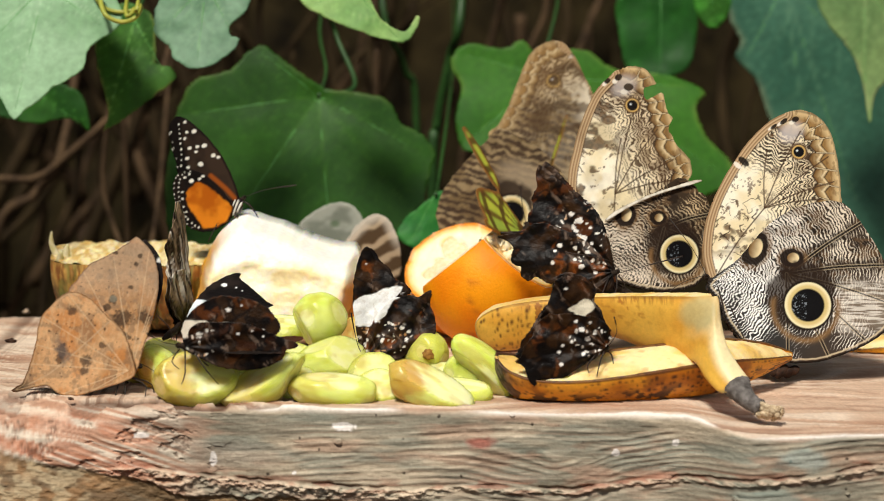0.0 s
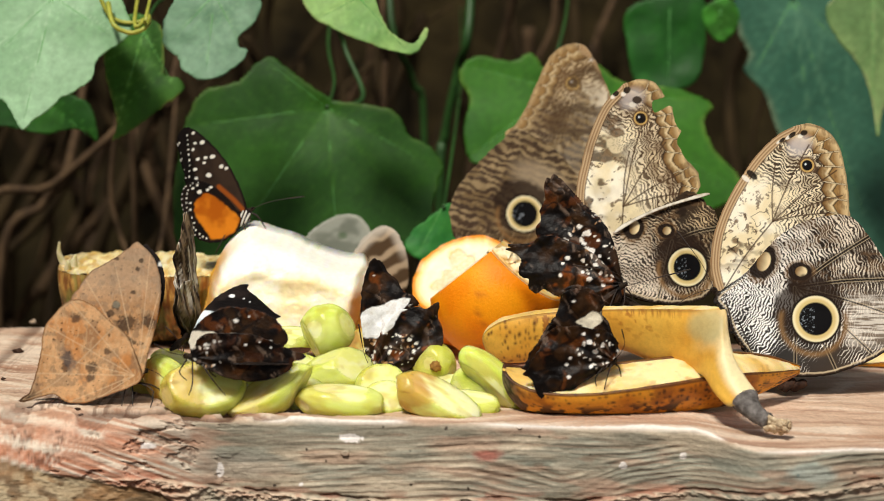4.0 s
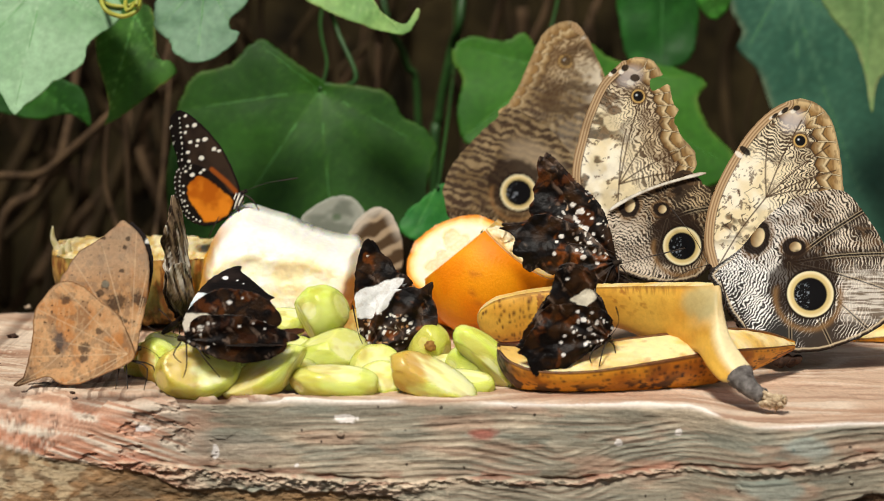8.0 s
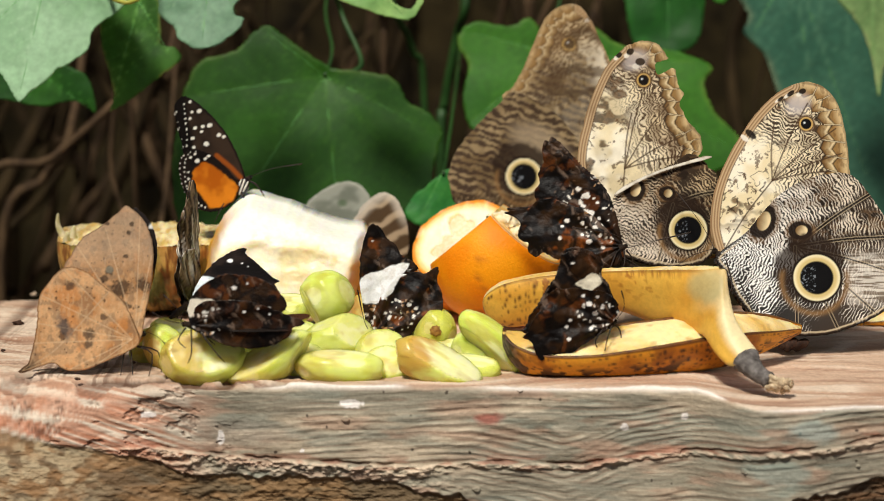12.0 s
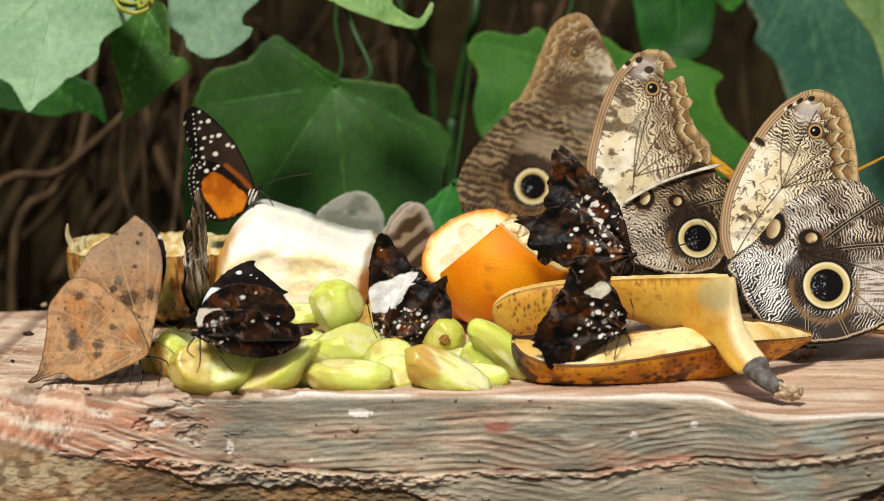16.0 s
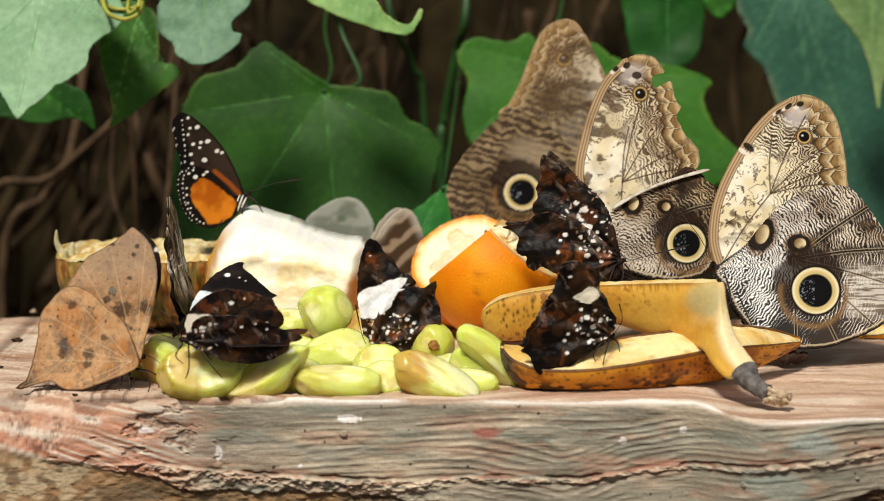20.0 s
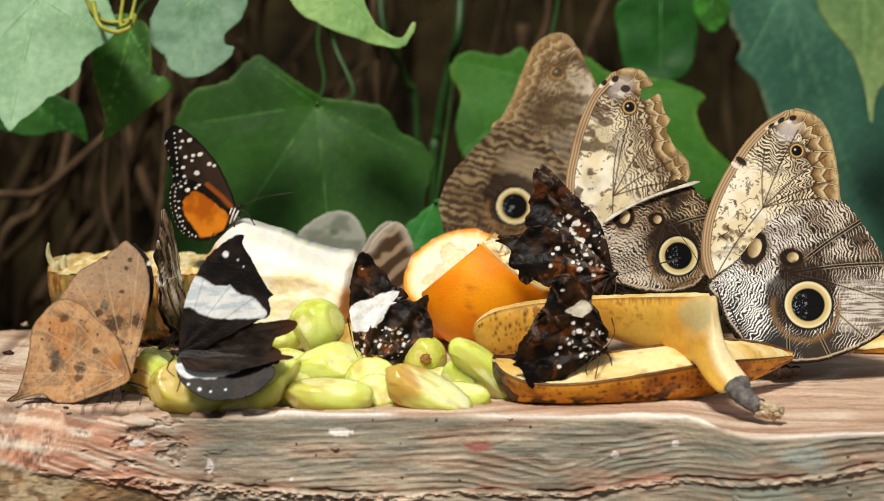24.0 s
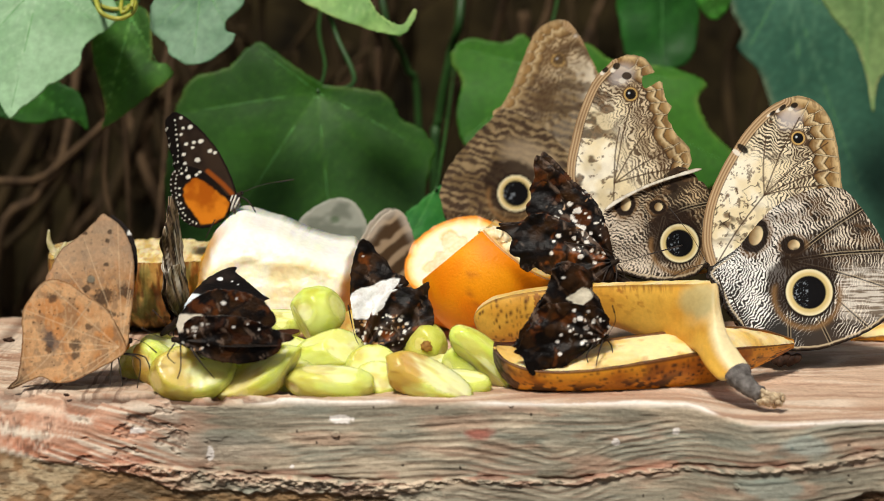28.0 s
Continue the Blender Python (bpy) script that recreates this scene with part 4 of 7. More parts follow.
def flesh_disc(name, r, normal, off, parent, shift=0.0003, wedge=10, clip=None, rind=0.78, rough=0.0):
    """Round cut face with its segments, laid just proud of the peel's cap."""
    n, m = 96, 26
    A, R = np.meshgrid(np.linspace(0, 2 * np.pi, n, endpoint=False), np.linspace(0, 1, m))
    rad = math.sqrt(r * r - off * off)
    X, Y = np.cos(A) * R * rad * 0.985, np.sin(A) * R * rad * 0.985
    seg = np.abs(((A * wedge / (2 * np.pi)) % 1) - 0.5) * 2
    wall = ss(0.86, 0.97, seg + 0.03 * (1 - R)) + ss(0.16, 0.06, R)
    pith = ss(rind, rind + 0.1, R + (0.05 + 6 * rough / r) * (fbm(np.cos(A) * 2, np.sin(A) * 2, 0, 8, 3) - 0.5))
    cells = fbm(A * 14, R * 5, 0, 5, 3)
    c = mix(mix(col("f3b950"), col("f9d78c"), ss(0.35, 0.7, cells)), col("fdf3d8"), 0.5 * np.clip(wall, 0, 1))
    c = mix(c, col("fdf0d0"), pith)
    c = mix(mix(c, col("f6c458"), 0.8 * ss(0.78, 0.93, R)), col("f09018"), ss(0.92, 0.97, R))
    Z = shift + 0.0008 * (cells - 0.5) * (1 - pith) + rough * fbm(X * 160, Y * 160, 0, 12, 3) * R ** 2 - rough * 0.5 * (1 - pith)
    q = Vector(normal).normalized().to_track_quat("Z", "Y").to_matrix()
    V = np.stack([X, Y, Z + off], -1).reshape(-1, 3) @ np.array(q).T
    c = c.reshape(-1, 3)
    k = (np.arange(m - 1)[:, None] * n + np.arange(n)[None])
    k2 = (np.arange(m - 1)[:, None] * n + (np.arange(n) + 1)[None] % n)
    F = np.stack([k, k2, k2 + n, k + n], -1).reshape(-1, 4)
    if clip is not None:
        cn = np.array(Vector(clip[0]).normalized())
        mid = np.array(q) @ np.array([0, 0, off + shift])
        lim, base = V @ cn - clip[1], float(mid @ cn - clip[1])
        far = lim > 0
        V[far] = mid + (V[far] - mid) * (base / (base - lim[far]))[:, None] if base < 0 else V[far]
    return mesh_ob(name, V, F, M_FLESH, parent, c)


def peel_colours(ob, seed):
    me = ob.data
    co = np.array([v.co[:] for v in me.vertices])
    c = mix(col("ee8604"), col("f69c0c"), ss(0.35, 0.65, fbm(co[:, 0] * 60, co[:, 1] * 60, co[:, 2] * 60, seed, 3)))
    c = mix(c, col("b0571a"), 0.7 * ss(0.74, 0.8, fbm(co[:, 0] * 150, co[:, 1] * 150, co[:, 2] * 150, seed + 4, 2)))
    at = me.color_attributes.new("tint", "FLOAT_COLOR", "POINT")
    at.data.foreach_set("color", np.concatenate([c, np.ones((len(c), 1))], 1).ravel())


M_SCAR = plain("brown_grape_scar", col("b98a3e"), col("7a4a1c"), 0.6, 900.0)
M_PITH = plain("orange_pith", col("fbf0d4"), col("f3d9a0"), 0.6, 600.0, 0.3)


def oranges():
    r = 116 * 0.000251
    p = (0.0274, 0.1400, 0.9348)
    ob = thing("orange_wedge", (p[0], p[1], TOP + r * 0.985), "wedge of orange lying peel side out on the slab", "orange", "orange pieces")
    pa, pb = ((-0.64, 0.10, 0.77), 0.0125), ((0.60, -0.14, 0.76), 0.0135)
    dz = p[2] - (TOP + r * 0.985)
    pa, pb = (pa[0], pa[1] + dz * 0.77), (pb[0], pb[1] + dz * 0.76)
    bm = bmesh.new()
    cut_sphere(bm, r, (pa, pb), 64)
    peel_colours(part("peel", bm, [M_PEEL, M_PITH], ob, "bright orange dimpled peel", True), 3)
    flesh_disc("flesh", r, pb[0], pb[1], ob, clip=pa)
    bm = bmesh.new()
    ridge = curve_pts([Vector(q) - ob.location for q in ((0.0238, 0.1270, 0.9489), (0.0287, 0.1260, 0.9500), (0.0331, 0.1250, 0.9476), (0.0371, 0.1240, 0.9427), (0.0400, 0.1220, 0.9375))], 8)
    tube(bm, ridge, [0.0014 + 0.0016 * math.sin(math.pi * k / (len(ridge) - 1)) for k in range(len(ridge))], 14)
    for v in bm.verts:
        v.co += Vector((noise.noise(v.co * 520), noise.noise(v.co * 520 + Vector((9, 0, 0))), noise.noise(v.co * 520 + Vector((0, 9, 0))))) * 0.0024
    part("pith", bm, M_PITH, ob, "ragged white pith along the cut")
    # a piece behind it, flesh to the front, flat underneath
    r, off = 0.0265, 0.0095
    no = Vector((-0.30, -0.62, 0.72)).normalized()
    c = Vector((0.0139, 0.1650, 0.9368)) - no * off
    c.z = TOP + r * 0.985
    ob = thing("orange_wedge", c, "piece of orange with thick pale pith and little flesh", "orange", "orange pieces")
    bm = bmesh.new()
    cut_sphere(bm, r, ((no, off), ((0, 0, -1), c.z - TOP - 0.0004)), 56)
    peel_colours(part("peel", bm, [M_PEEL, M_PITH], ob, "orange dimpled peel"), 9)
    flesh_disc("flesh", r, no, off, ob, rind=0.5, rough=0.0035)


def pineapple():
    # thick chunk of pale flesh
    s = 0.000248
    ob = thing("pineapple_chunk", (-0.1011, 0.1280, 0.9066), "thick chunk of pale peeled pineapple", "pineapple", "pineapple pieces")
    shelf = spline([(-4, 60), (20, 108), (55, 128), (90, 140), (135, 132), (185, 130), (235, 112), (284, 96)], False, 8)

    def above(u, v):
        return v - np.interp(u, shelf[:, 0], shelf[:, 1])

    def paint(u, v, d):
        up = ss(-8, 8, above(u, v) + 10 * (fbm(u / 20, v / 20, 0, 3, 3) - 0.5))
        c = mix(col("fff5da"), col("f9e8b8"), ss(0.38, 0.68, fbm(u / 40, v / 40, 0, 4, 4)))
        c = mix(c, col("fffdf2"), 0.9 * up)
        c = mix(c, col("ecd08a"), 0.2 * ss(0.55, 0.68, fbm(u / 26 + 4, v / 9, 0, 12, 3)) * np.exp(-((above(u, v) + 6) / 12) ** 2))
        c = mix(c, col("d9c490"), 0.4 * ss(0.62, 0.7, fbm(u / 9, v / 5, 0, 14, 3)) * np.exp(-((above(u, v) + 2) / 9) ** 2) * ss(60, 110, u) * ss(220, 150, u))
        k = d + 12 * (fbm(u / 14, v / 14, 0, 8, 3) - 0.5)
        gold = np.maximum(ss(24, 4, k) * ss(120, 60, u) * ss(185, 140, v), ss(34, 8, k) * ss(190, 230, u) * ss(112, 86, v))
        return mix(c, col("dc9c2c"), 0.9 * gold)

    def bulge(u, v, d):
        up = above(u, v)
        return 0.00005 * v + 0.012 * ss(-14, 60, up) + 0.0035 * (fbm(u / 50, v / 40, 0, 6, 4) - 0.5) - 0.0015 * np.exp(-(up / 16) ** 2) + 0.0003 * (fbm(u / 9, v / 6, 0, 16, 3) - 0.5) + 0.010 * ss(26, 0, d) ** 2
    sheet("flesh", [(0, -10), (-2, 40), (2, 85), (12, 132), (28, 165), (46, 186), (62, 197), (78, 203), (94, 199), (118, 191), (150, 183), (180, 171), (215, 158), (250, 149), (282, 144), (284, 110), (278, 70), (268, 30), (262, -10), (130, -16)], 2.2, s, paint, None, M_FLESH, ob,
          lambda d: 0.036 - 0.012 * np.clip(1 - d / 26, 0, 1) ** 2, bulge, 1.4, 12, 3)
    edge = sheet("rind_edge", [(-8, -8), (-9, 40), (-5, 80), (4, 118), (24, 146), (60, 160), (140, 150), (215, 124), (270, 108), (290, 80), (284, 40), (272, -10), (130, -18)], 4.0, s, lambda u, v, d: mix(col("dfa432"), col("a9772a"), ss(0.4, 0.7, fbm(u / 12, v / 12, 0, 5, 3))), None, M_FLESH, ob,
                 lambda d: 0.012 - 0.006 * np.clip(1 - d / 12, 0, 1), None, 2.0, 10, 3, "golden yellow rim left by the rind")
    edge.location.y = 0.020
    # half a pineapple, cut face up, showing its rind
    n, m = 200, 60
    L, R, cy = 0.039, 0.0335, 0.172
    x0 = ((-0.1330, 0.1650, 0.9192))[0]
    A, X = np.meshgrid(np.linspace(-np.pi, 0, m), np.linspace(-1, 1, n))
    prof = (1 - np.abs(X) ** 5) ** 0.5 * 0.9 + 0.1
    row = A * 7 / np.pi
    eye = np.cos((X * 5 + np.floor(row) * 0.5) * 2 * np.pi * 0.5) * np.sin(row * np.pi)
    rr = R * prof * (1 + 0.035 * np.abs(eye) + 0.1 * (fbm(X * 20, A * 6, 0, 9, 3) - 0.5))
    V = np.stack([x0 + X * L, cy + rr * np.cos(A), TOP + 0.0345 + rr * np.sin(A)], -1)
    V[..., 2] = np.maximum(V[..., 2], TOP + 0.0004)
    a = (np.arange(n - 1)[:, None] * m + np.arange(m - 1)).ravel()
    F = np.stack([a, a + 1, a + m + 1, a + m], 1)
    k = fbm(X * 14, A * 5, 0, 3, 4)
    c = mix(mix(col("64502a"), col("c8a05c"), ss(0.45, 0.75, k)), col("2a1a10"), 0.5 * ss(0.35, 0.05, np.abs(eye)))
    c = mix(c, mix(col("8a5422"), col("c89a4e"), ss(0.4, 0.6, fbm(X * 30, A * 4, 0, 19, 3))), 0.85 * ss(-0.62, -0.3, A) + 0 * X)
    c = mix(c, mix(col("8a5422"), col("c89a4e"), ss(0.4, 0.6, fbm(X * 30, A * 4, 0, 19, 3))), 0.85 * ss(-2.52, -2.84, A) + 0 * X)
    c = mix(c, col("5c6a30"), 0.6 * ss(0.5, 0.65, fbm(X * 9 + 4, A * 3, 0, 13, 3)))
    c = mix(c, col("a85f2a"), 0.5 * ss(0.55, 0.7, fbm(X * 12 + 9, A * 4, 0, 14, 3)))
    ob = thing("pineapple_half", (0, 0, 0), "half pineapple lying cut side up with mottled rind", "pineapple", "pineapple pieces")
    mesh_ob("rind", V.reshape(-1, 3), F, M_RIND, ob, c.reshape(-1, 3), "mottled green and brown rind")
    W, X2 = np.meshgrid(np.linspace(-1, 1, 40), np.linspace(-0.985, 0.985, 140))
    pr = (1 - np.abs(X2) ** 5) ** 0.5 * 0.9 + 0.1
    Vt = np.stack([x0 + X2 * L, cy + W * R * pr * 0.985, TOP + 0.0338 + 0.0014 * (W + 1) + 0.0030 * fbm(X2 * 12, W * 5, 0, 6, 4) - 0.001 * np.abs(W) ** 3], -1)
    a = (np.arange(139)[:, None] * 40 + np.arange(39)).ravel()
    F = np.stack([a, a + 40, a + 41, a + 1], 1)
    c = mix(mix(col("f6e6b4"), col("d9b468"), ss(0.35, 0.7, fbm(X2 * 22, W * 4, 0, 2, 4))), col("8a6a3a"), 0.8 * ss(-0.55, -0.95, X2) * ss(0.3, 0.6, fbm(X2 * 40, W * 9, 0, 4, 3)))
    mesh_ob("flesh", Vt.reshape(-1, 3), F, M_FLESH, ob, c.reshape(-1, 3), "pale yellow cut flesh")
    # stub of the crown
    for p, q, w in (((-0.1673, 0.1650, 0.9322), (-0.1706, 0.1600, 0.9467), 0.0024), ((-0.1626, 0.1600, 0.9224), (-0.1648, 0.1500, 0.9391), 0.0045), ((-0.1652, 0.1600, 0.9224), (-0.1675, 0.1500, 0.9310), 0.003), ((-0.1605, 0.1600, 0.9276), (-0.1625, 0.1550, 0.9416), 0.004)):
        bm = bmesh.new()
        p, q = Vector(p), Vector(q)
        tube(bm, curve_pts([p, (p + q) / 2 + Vector((-0.002, 0, 0.001)), q], 5), [w * (1 - k / 11.5) for k in range(11)], 6)
        part("crown_leaf", bm, M_CROWN, ob)


M_CROWN = plain("dried_crown_leaf", col("b6b45e"), col("ecdfc4"), 0.6, 200.0)


def banana_piece(parent, ribs, tilt, seed, paint, step=24):
    """Lengthwise part of a banana. ribs: rim, y, keel below it, half width and fullness (0 half, 0.5 whole) along the piece.
    tilt: degrees by which the cut face turns up towards the front."""
    R = curve_pts([(*a, *b, d, e) for a, b, d, e in ribs], step)
    n, m = len(R), 84
    A, B, d, e = R[:, 0:3], R[:, 3:6], R[:, 6], np.clip(R[:, 7], 0.0, 0.5)
    H = np.linalg.norm((B - A)[:, [0, 2]], axis=1)
    down = np.stack([(B - A)[:, 0], 0 * H, (B - A)[:, 2]], 1) / H[:, None]
    start = np.arcsin(np.clip(e / (1 - e), 0, 1))
    ang = -start[:, None] + (np.pi + 2 * start)[:, None] * np.linspace(0, 1, m)[None]
    five = 1 + 0.035 * np.cos(5 * ang + 0.6)
    run = np.cumsum(np.linalg.norm(np.gradient((A + B) / 2, axis=0), axis=1))
    fall = (e * H)[:, None] + ((1 - e) * H)[:, None] * np.sin(ang) * five
    deep = d[:, None] * (1 - np.cos(ang) * five)
    k, s = math.cos(radians(tilt)), math.sin(radians(tilt))
    U = run[:, None] + 0 * ang
    dent = 0.0007 * (fbm(U * 90, ang * 1.4, 0, seed + 2, 3) - 0.5)
    V = A[:, None] + (fall * k - deep * s)[..., None] * down[:, None] + np.array([0, 1.0, 0]) * (deep * k + fall * s - 0.5 * d[:, None] + dent)[..., None]
    V[..., 2] = np.maximum(V[..., 2], TOP + 0.0004)
    q = (run / run[-1])[:, None] + 0 * ang
    c = paint(U * 1000, ang * d.max() * 1000, q, fall / H[:, None])
    a = (np.arange(n - 1)[:, None] * m + np.arange(m - 1)).ravel()
    F = np.stack([a, a + m, a + m + 1, a + 1], 1)
    ob = mesh_ob("peel", V.reshape(-1, 3), F, M_BANANA, parent, c.reshape(-1, 3), "yellow banana peel speckled with brown")
    bm = bmesh.new()
    bm.from_mesh(ob.data)
    bmesh.ops.remove_doubles(bm, verts=bm.verts[:], dist=0.00002)
    bm.to_mesh(ob.data)
    bm.free()
    ob.modifiers.new("peel", "SOLIDIFY").thickness = -0.0013
    # the flesh lies between the rims
    use = np.where(e < 0.44)[0]
    w = 30
    t = np.linspace(0.03, 0.97, w)
    Vf = V[use, 0][:, None] * (1 - t)[None, :, None] + V[use, -1][:, None] * t[None, :, None]
    bulge = (np.sin(np.pi * t)[None] * 0.18 * d[use][:, None] - 0.0006 + 0.0009 * (fbm(Vf[..., 0] * 210, Vf[..., 1] * 400, 0, seed, 3) - 0.5))
    Vf = Vf + bulge[..., None] * np.array([0, -s, k])
    cf = mix(col("f8e2a8"), col("e9bf68"), ss(0.36, 0.66, fbm(Vf[..., 0] * 45, Vf[..., 1] * 130, 0, seed + 5, 4)))
    cf = mix(cf, col("b98a4a"), 0.5 * ss(0.64, 0.76, fbm(Vf[..., 0] * 200, Vf[..., 1] * 300, 0, seed + 8, 3)))
    a = (np.arange(len(use) - 1)[:, None] * w + np.arange(w - 1)).ravel()
    mesh_ob("flesh", Vf.reshape(-1, 3), np.stack([a, a + w, a + w + 1, a + 1], 1), M_FLESH, parent, cf.reshape(-1, 3), "pale sticky banana flesh")
    return ob


def specks(u, v, cell, share, size, seed, stretch):
    return dots(u.ravel(), v.ravel(), cell, share, size, seed, stretch).reshape(u.shape)


def ripe_paint(u, v, q, f):
    """Very ripe: amber, sprinkled with brown, a blackened blossom end."""
    c = mix(col("eaa22a"), col("c97a14"), ss(0.4, 0.66, fbm(u / 16, v / 8, 0, 3, 3)))
    c = mix(c, col("8a4a12"), 0.55 * ss(0.54, 0.68, fbm(u / 9, v / 5, 0, 4, 4)))
    c = mix(c, col("3f1d0a"), 0.9 * specks(u, v, 2.6, 0.8, 0.2, 6, 0.7))
    c = mix(c, col("2e150a"), 0.9 * ss(0.57, 0.61, fbm(u / 5, v / 2.6, 0, 7, 3)) * ss(0.2, 0.55, f))
    c = mix(c, mix(col("2c211d"), col("6a5a52"), ss(0.4, 0.6, fbm(u / 2, v / 2, 0, 8, 2))), ss(0.13, 0.05, q + 0.06 * (fbm(u / 3, v / 3, 0, 9, 2) - 0.5)))
    return mix(c, col("4a2a18"), 0.85 * ss(0.055, 0.025, f))


def firm_paint(u, v, q, f):
    """Yellow with crisp brown flecks at the blossom end, smooth and pale towards the stalk."""
    c = mix(col("ecb84c"), col("da9e38"), ss(0.35, 0.7, fbm(u / 20, v / 9, 0, 13, 3)))
    fl = ss(0.36, 0.22, q)
    c = mix(c, col("5a3010"), 0.92 * specks(u, v, 2.0, 0.8, 0.2, 16, 1.3) * fl)
    c = mix(c, col("8a4a18"), 0.8 * ss(0.6, 0.65, fbm(u / 4, v / 1.5, 0, 17, 3)) * ss(0.12, 0.2, q) * fl)
    c = mix(c, col("a8641c"), 0.75 * ss(0.55, 0.66, fbm(u / 3.5, v / 1.6, 0, 18, 3)) * np.exp(-((q - 0.5) / 0.1) ** 2) * ss(0.75, 0.3, f))
    c = mix(c, col("9a5a20"), 0.7 * ss(0.5, 0.62, fbm(u / 0.9, v / 7, 0, 20, 2)) * ss(0.2, 0.06, f) * ss(0.42, 0.48, q) * ss(0.72, 0.6, q))
    c = mix(c, col("f8e4b0"), ss(0.7, 0.86, q + 0.1 * (fbm(u / 8, v / 5, 0, 21, 2) - 0.5)) * ss(0.75, 0.45, f))
    c = mix(c, col("b5ab78"), 0.75 * ss(1.0, 0.45, np.hypot((q - 0.755) / 0.085, (f - 0.26) / 0.34) + 0.5 * (fbm(u / 6, v / 6, 0, 22, 3) - 0.5)))
    c = mix(c, col("7a6a4c"), 0.8 * ss(0.975, 1.0, q))
    return mix(c, col("6a4420"), 0.6 * ss(0.05, 0.02, f) * ss(0.74, 0.7, q))


def bananas():
    ob = thing("banana_half", (0, 0, 0), "lengthwise half of a ripe banana with a blackened tip", "banana", "banana pieces")
    w = 0.00022
    banana_piece(ob, [(a, b, d * w, e) for a, b, d, e in (
        ((0.0265, 0.0140, 0.9167), (0.0265, 0.0140, 0.9127), 4, 0.2), ((0.0273, 0.0130, 0.9155), (0.0274, 0.0130, 0.9079), 16, 0.2), ((0.0311, 0.0120, 0.9125), (0.0307, 0.0120, 0.9009), 28, 0.2), ((0.0388, 0.0110, 0.9098), (0.0377, 0.0110, 0.8944), 38, 0.2), ((0.0497, 0.0100, 0.9089), (0.0498, 0.0100, 0.8923), 43, 0.2),
        ((0.0629, 0.0100, 0.9095), (0.0631, 0.0100, 0.8919), 45, 0.2), ((0.0784, 0.0110, 0.9114), (0.0786, 0.0110, 0.8917), 45, 0.2), ((0.0941, 0.0140, 0.9135), (0.0943, 0.0140, 0.8918), 43, 0.2),
        ((0.1080, 0.0200, 0.9148), (0.1083, 0.0200, 0.8940), 40, 0.2), ((0.1227, 0.0300, 0.9150), (0.1230, 0.0300, 0.8967), 36, 0.2), ((0.1383, 0.0440, 0.9136), (0.1385, 0.0440, 0.9025), 26, 0.2), ((0.1511, 0.0580, 0.9121), (0.1514, 0.0580, 0.9090), 8, 0.2))], 26, 3, ripe_paint)
    # the other half, lying across it, its neck bent sharply down over the slab's edge
    ob = thing("banana_half", (0, 0, 0), "half banana lying on another, its stalk bent down", "banana", "banana pieces")
    banana_piece(ob, [(a, b, d * w, e) for a, b, d, e in (
        ((0.0200, 0.0720, 0.9205), (0.0202, 0.0720, 0.9182), 5, 0.2), ((0.0209, 0.0710, 0.9230), (0.0216, 0.0710, 0.9155), 20, 0.22), ((0.0234, 0.0700, 0.9258), (0.0249, 0.0700, 0.9125), 34, 0.24), ((0.0283, 0.0680, 0.9289), (0.0300, 0.0680, 0.9112), 42, 0.25), ((0.0364, 0.0660, 0.9313), (0.0376, 0.0660, 0.9120), 46, 0.25),
        ((0.0467, 0.0630, 0.9334), (0.0475, 0.0630, 0.9148), 46, 0.25), ((0.0604, 0.0590, 0.9353), (0.0616, 0.0590, 0.9180), 44, 0.25), ((0.0733, 0.0480, 0.9375), (0.0746, 0.0480, 0.9211), 43, 0.25),
        ((0.0840, 0.0400, 0.9390), (0.0854, 0.0400, 0.9186), 43, 0.26), ((0.0938, 0.0300, 0.9406), (0.0946, 0.0300, 0.9172), 43, 0.28), ((0.1034, 0.0220, 0.9419), (0.1015, 0.0220, 0.9169), 42, 0.34), ((0.1111, 0.0160, 0.9431), (0.1044, 0.0160, 0.9172), 40, 0.43), ((0.1140, 0.0130, 0.9420), (0.1058, 0.0130, 0.9164), 37, 0.49),
        ((0.1150, 0.0090, 0.9339), (0.1067, 0.0090, 0.9153), 33, 0.5), ((0.1171, 0.0040, 0.9247), (0.1083, 0.0040, 0.9126), 29, 0.5), ((0.1214, 0.0000, 0.9176), (0.1105, 0.0000, 0.9099), 27, 0.5), ((0.1257, -0.0030, 0.9122), (0.1136, -0.0030, 0.9072), 26, 0.5))], -7, 11, firm_paint)
    s = 0.000224
    bm = bmesh.new()
    rnd = random.Random(14)
    tube(bm, curve_pts([(0.1196, -0.0030, 0.9102), (0.1214, -0.0060, 0.9077), (0.1241, -0.0090, 0.9052), (0.1280, -0.0120, 0.9031)], 5), [s * q * rnd.uniform(0.92, 1.06) for q in (26, 25, 23, 22, 21, 20, 19, 18, 17, 16, 16, 15, 15, 15, 15, 14)], 12)
    part("stalk", bm, M_STALK, ob, "grey-black dried stalk")
    bm = bmesh.new()
    c0, c1 = Vector((0.1268, -0.0110, 0.9029)), Vector((0.1364, -0.0135, 0.8999))
    for i in range(60):  # frayed fibres along the broken end
        f = rnd.uniform(0, 0.75)
        a = c0.lerp(c1, f) + Vector((rnd.uniform(-1, 1), rnd.uniform(-1, 1), rnd.uniform(-1, 1.2))) * 0.0028 * (1.1 - 0.5 * f)
        b = a.lerp(c1 + Vector((0, rnd.uniform(-1, 1) * 0.003, rnd.uniform(-0.001, 0.0025))), rnd.uniform(0.35, 0.8))
        tube(bm, [a, (a + b) / 2 + Vector((0, -0.0003, 0.0005)), b], [0.0010, 0.0013, 0.0004], 5)
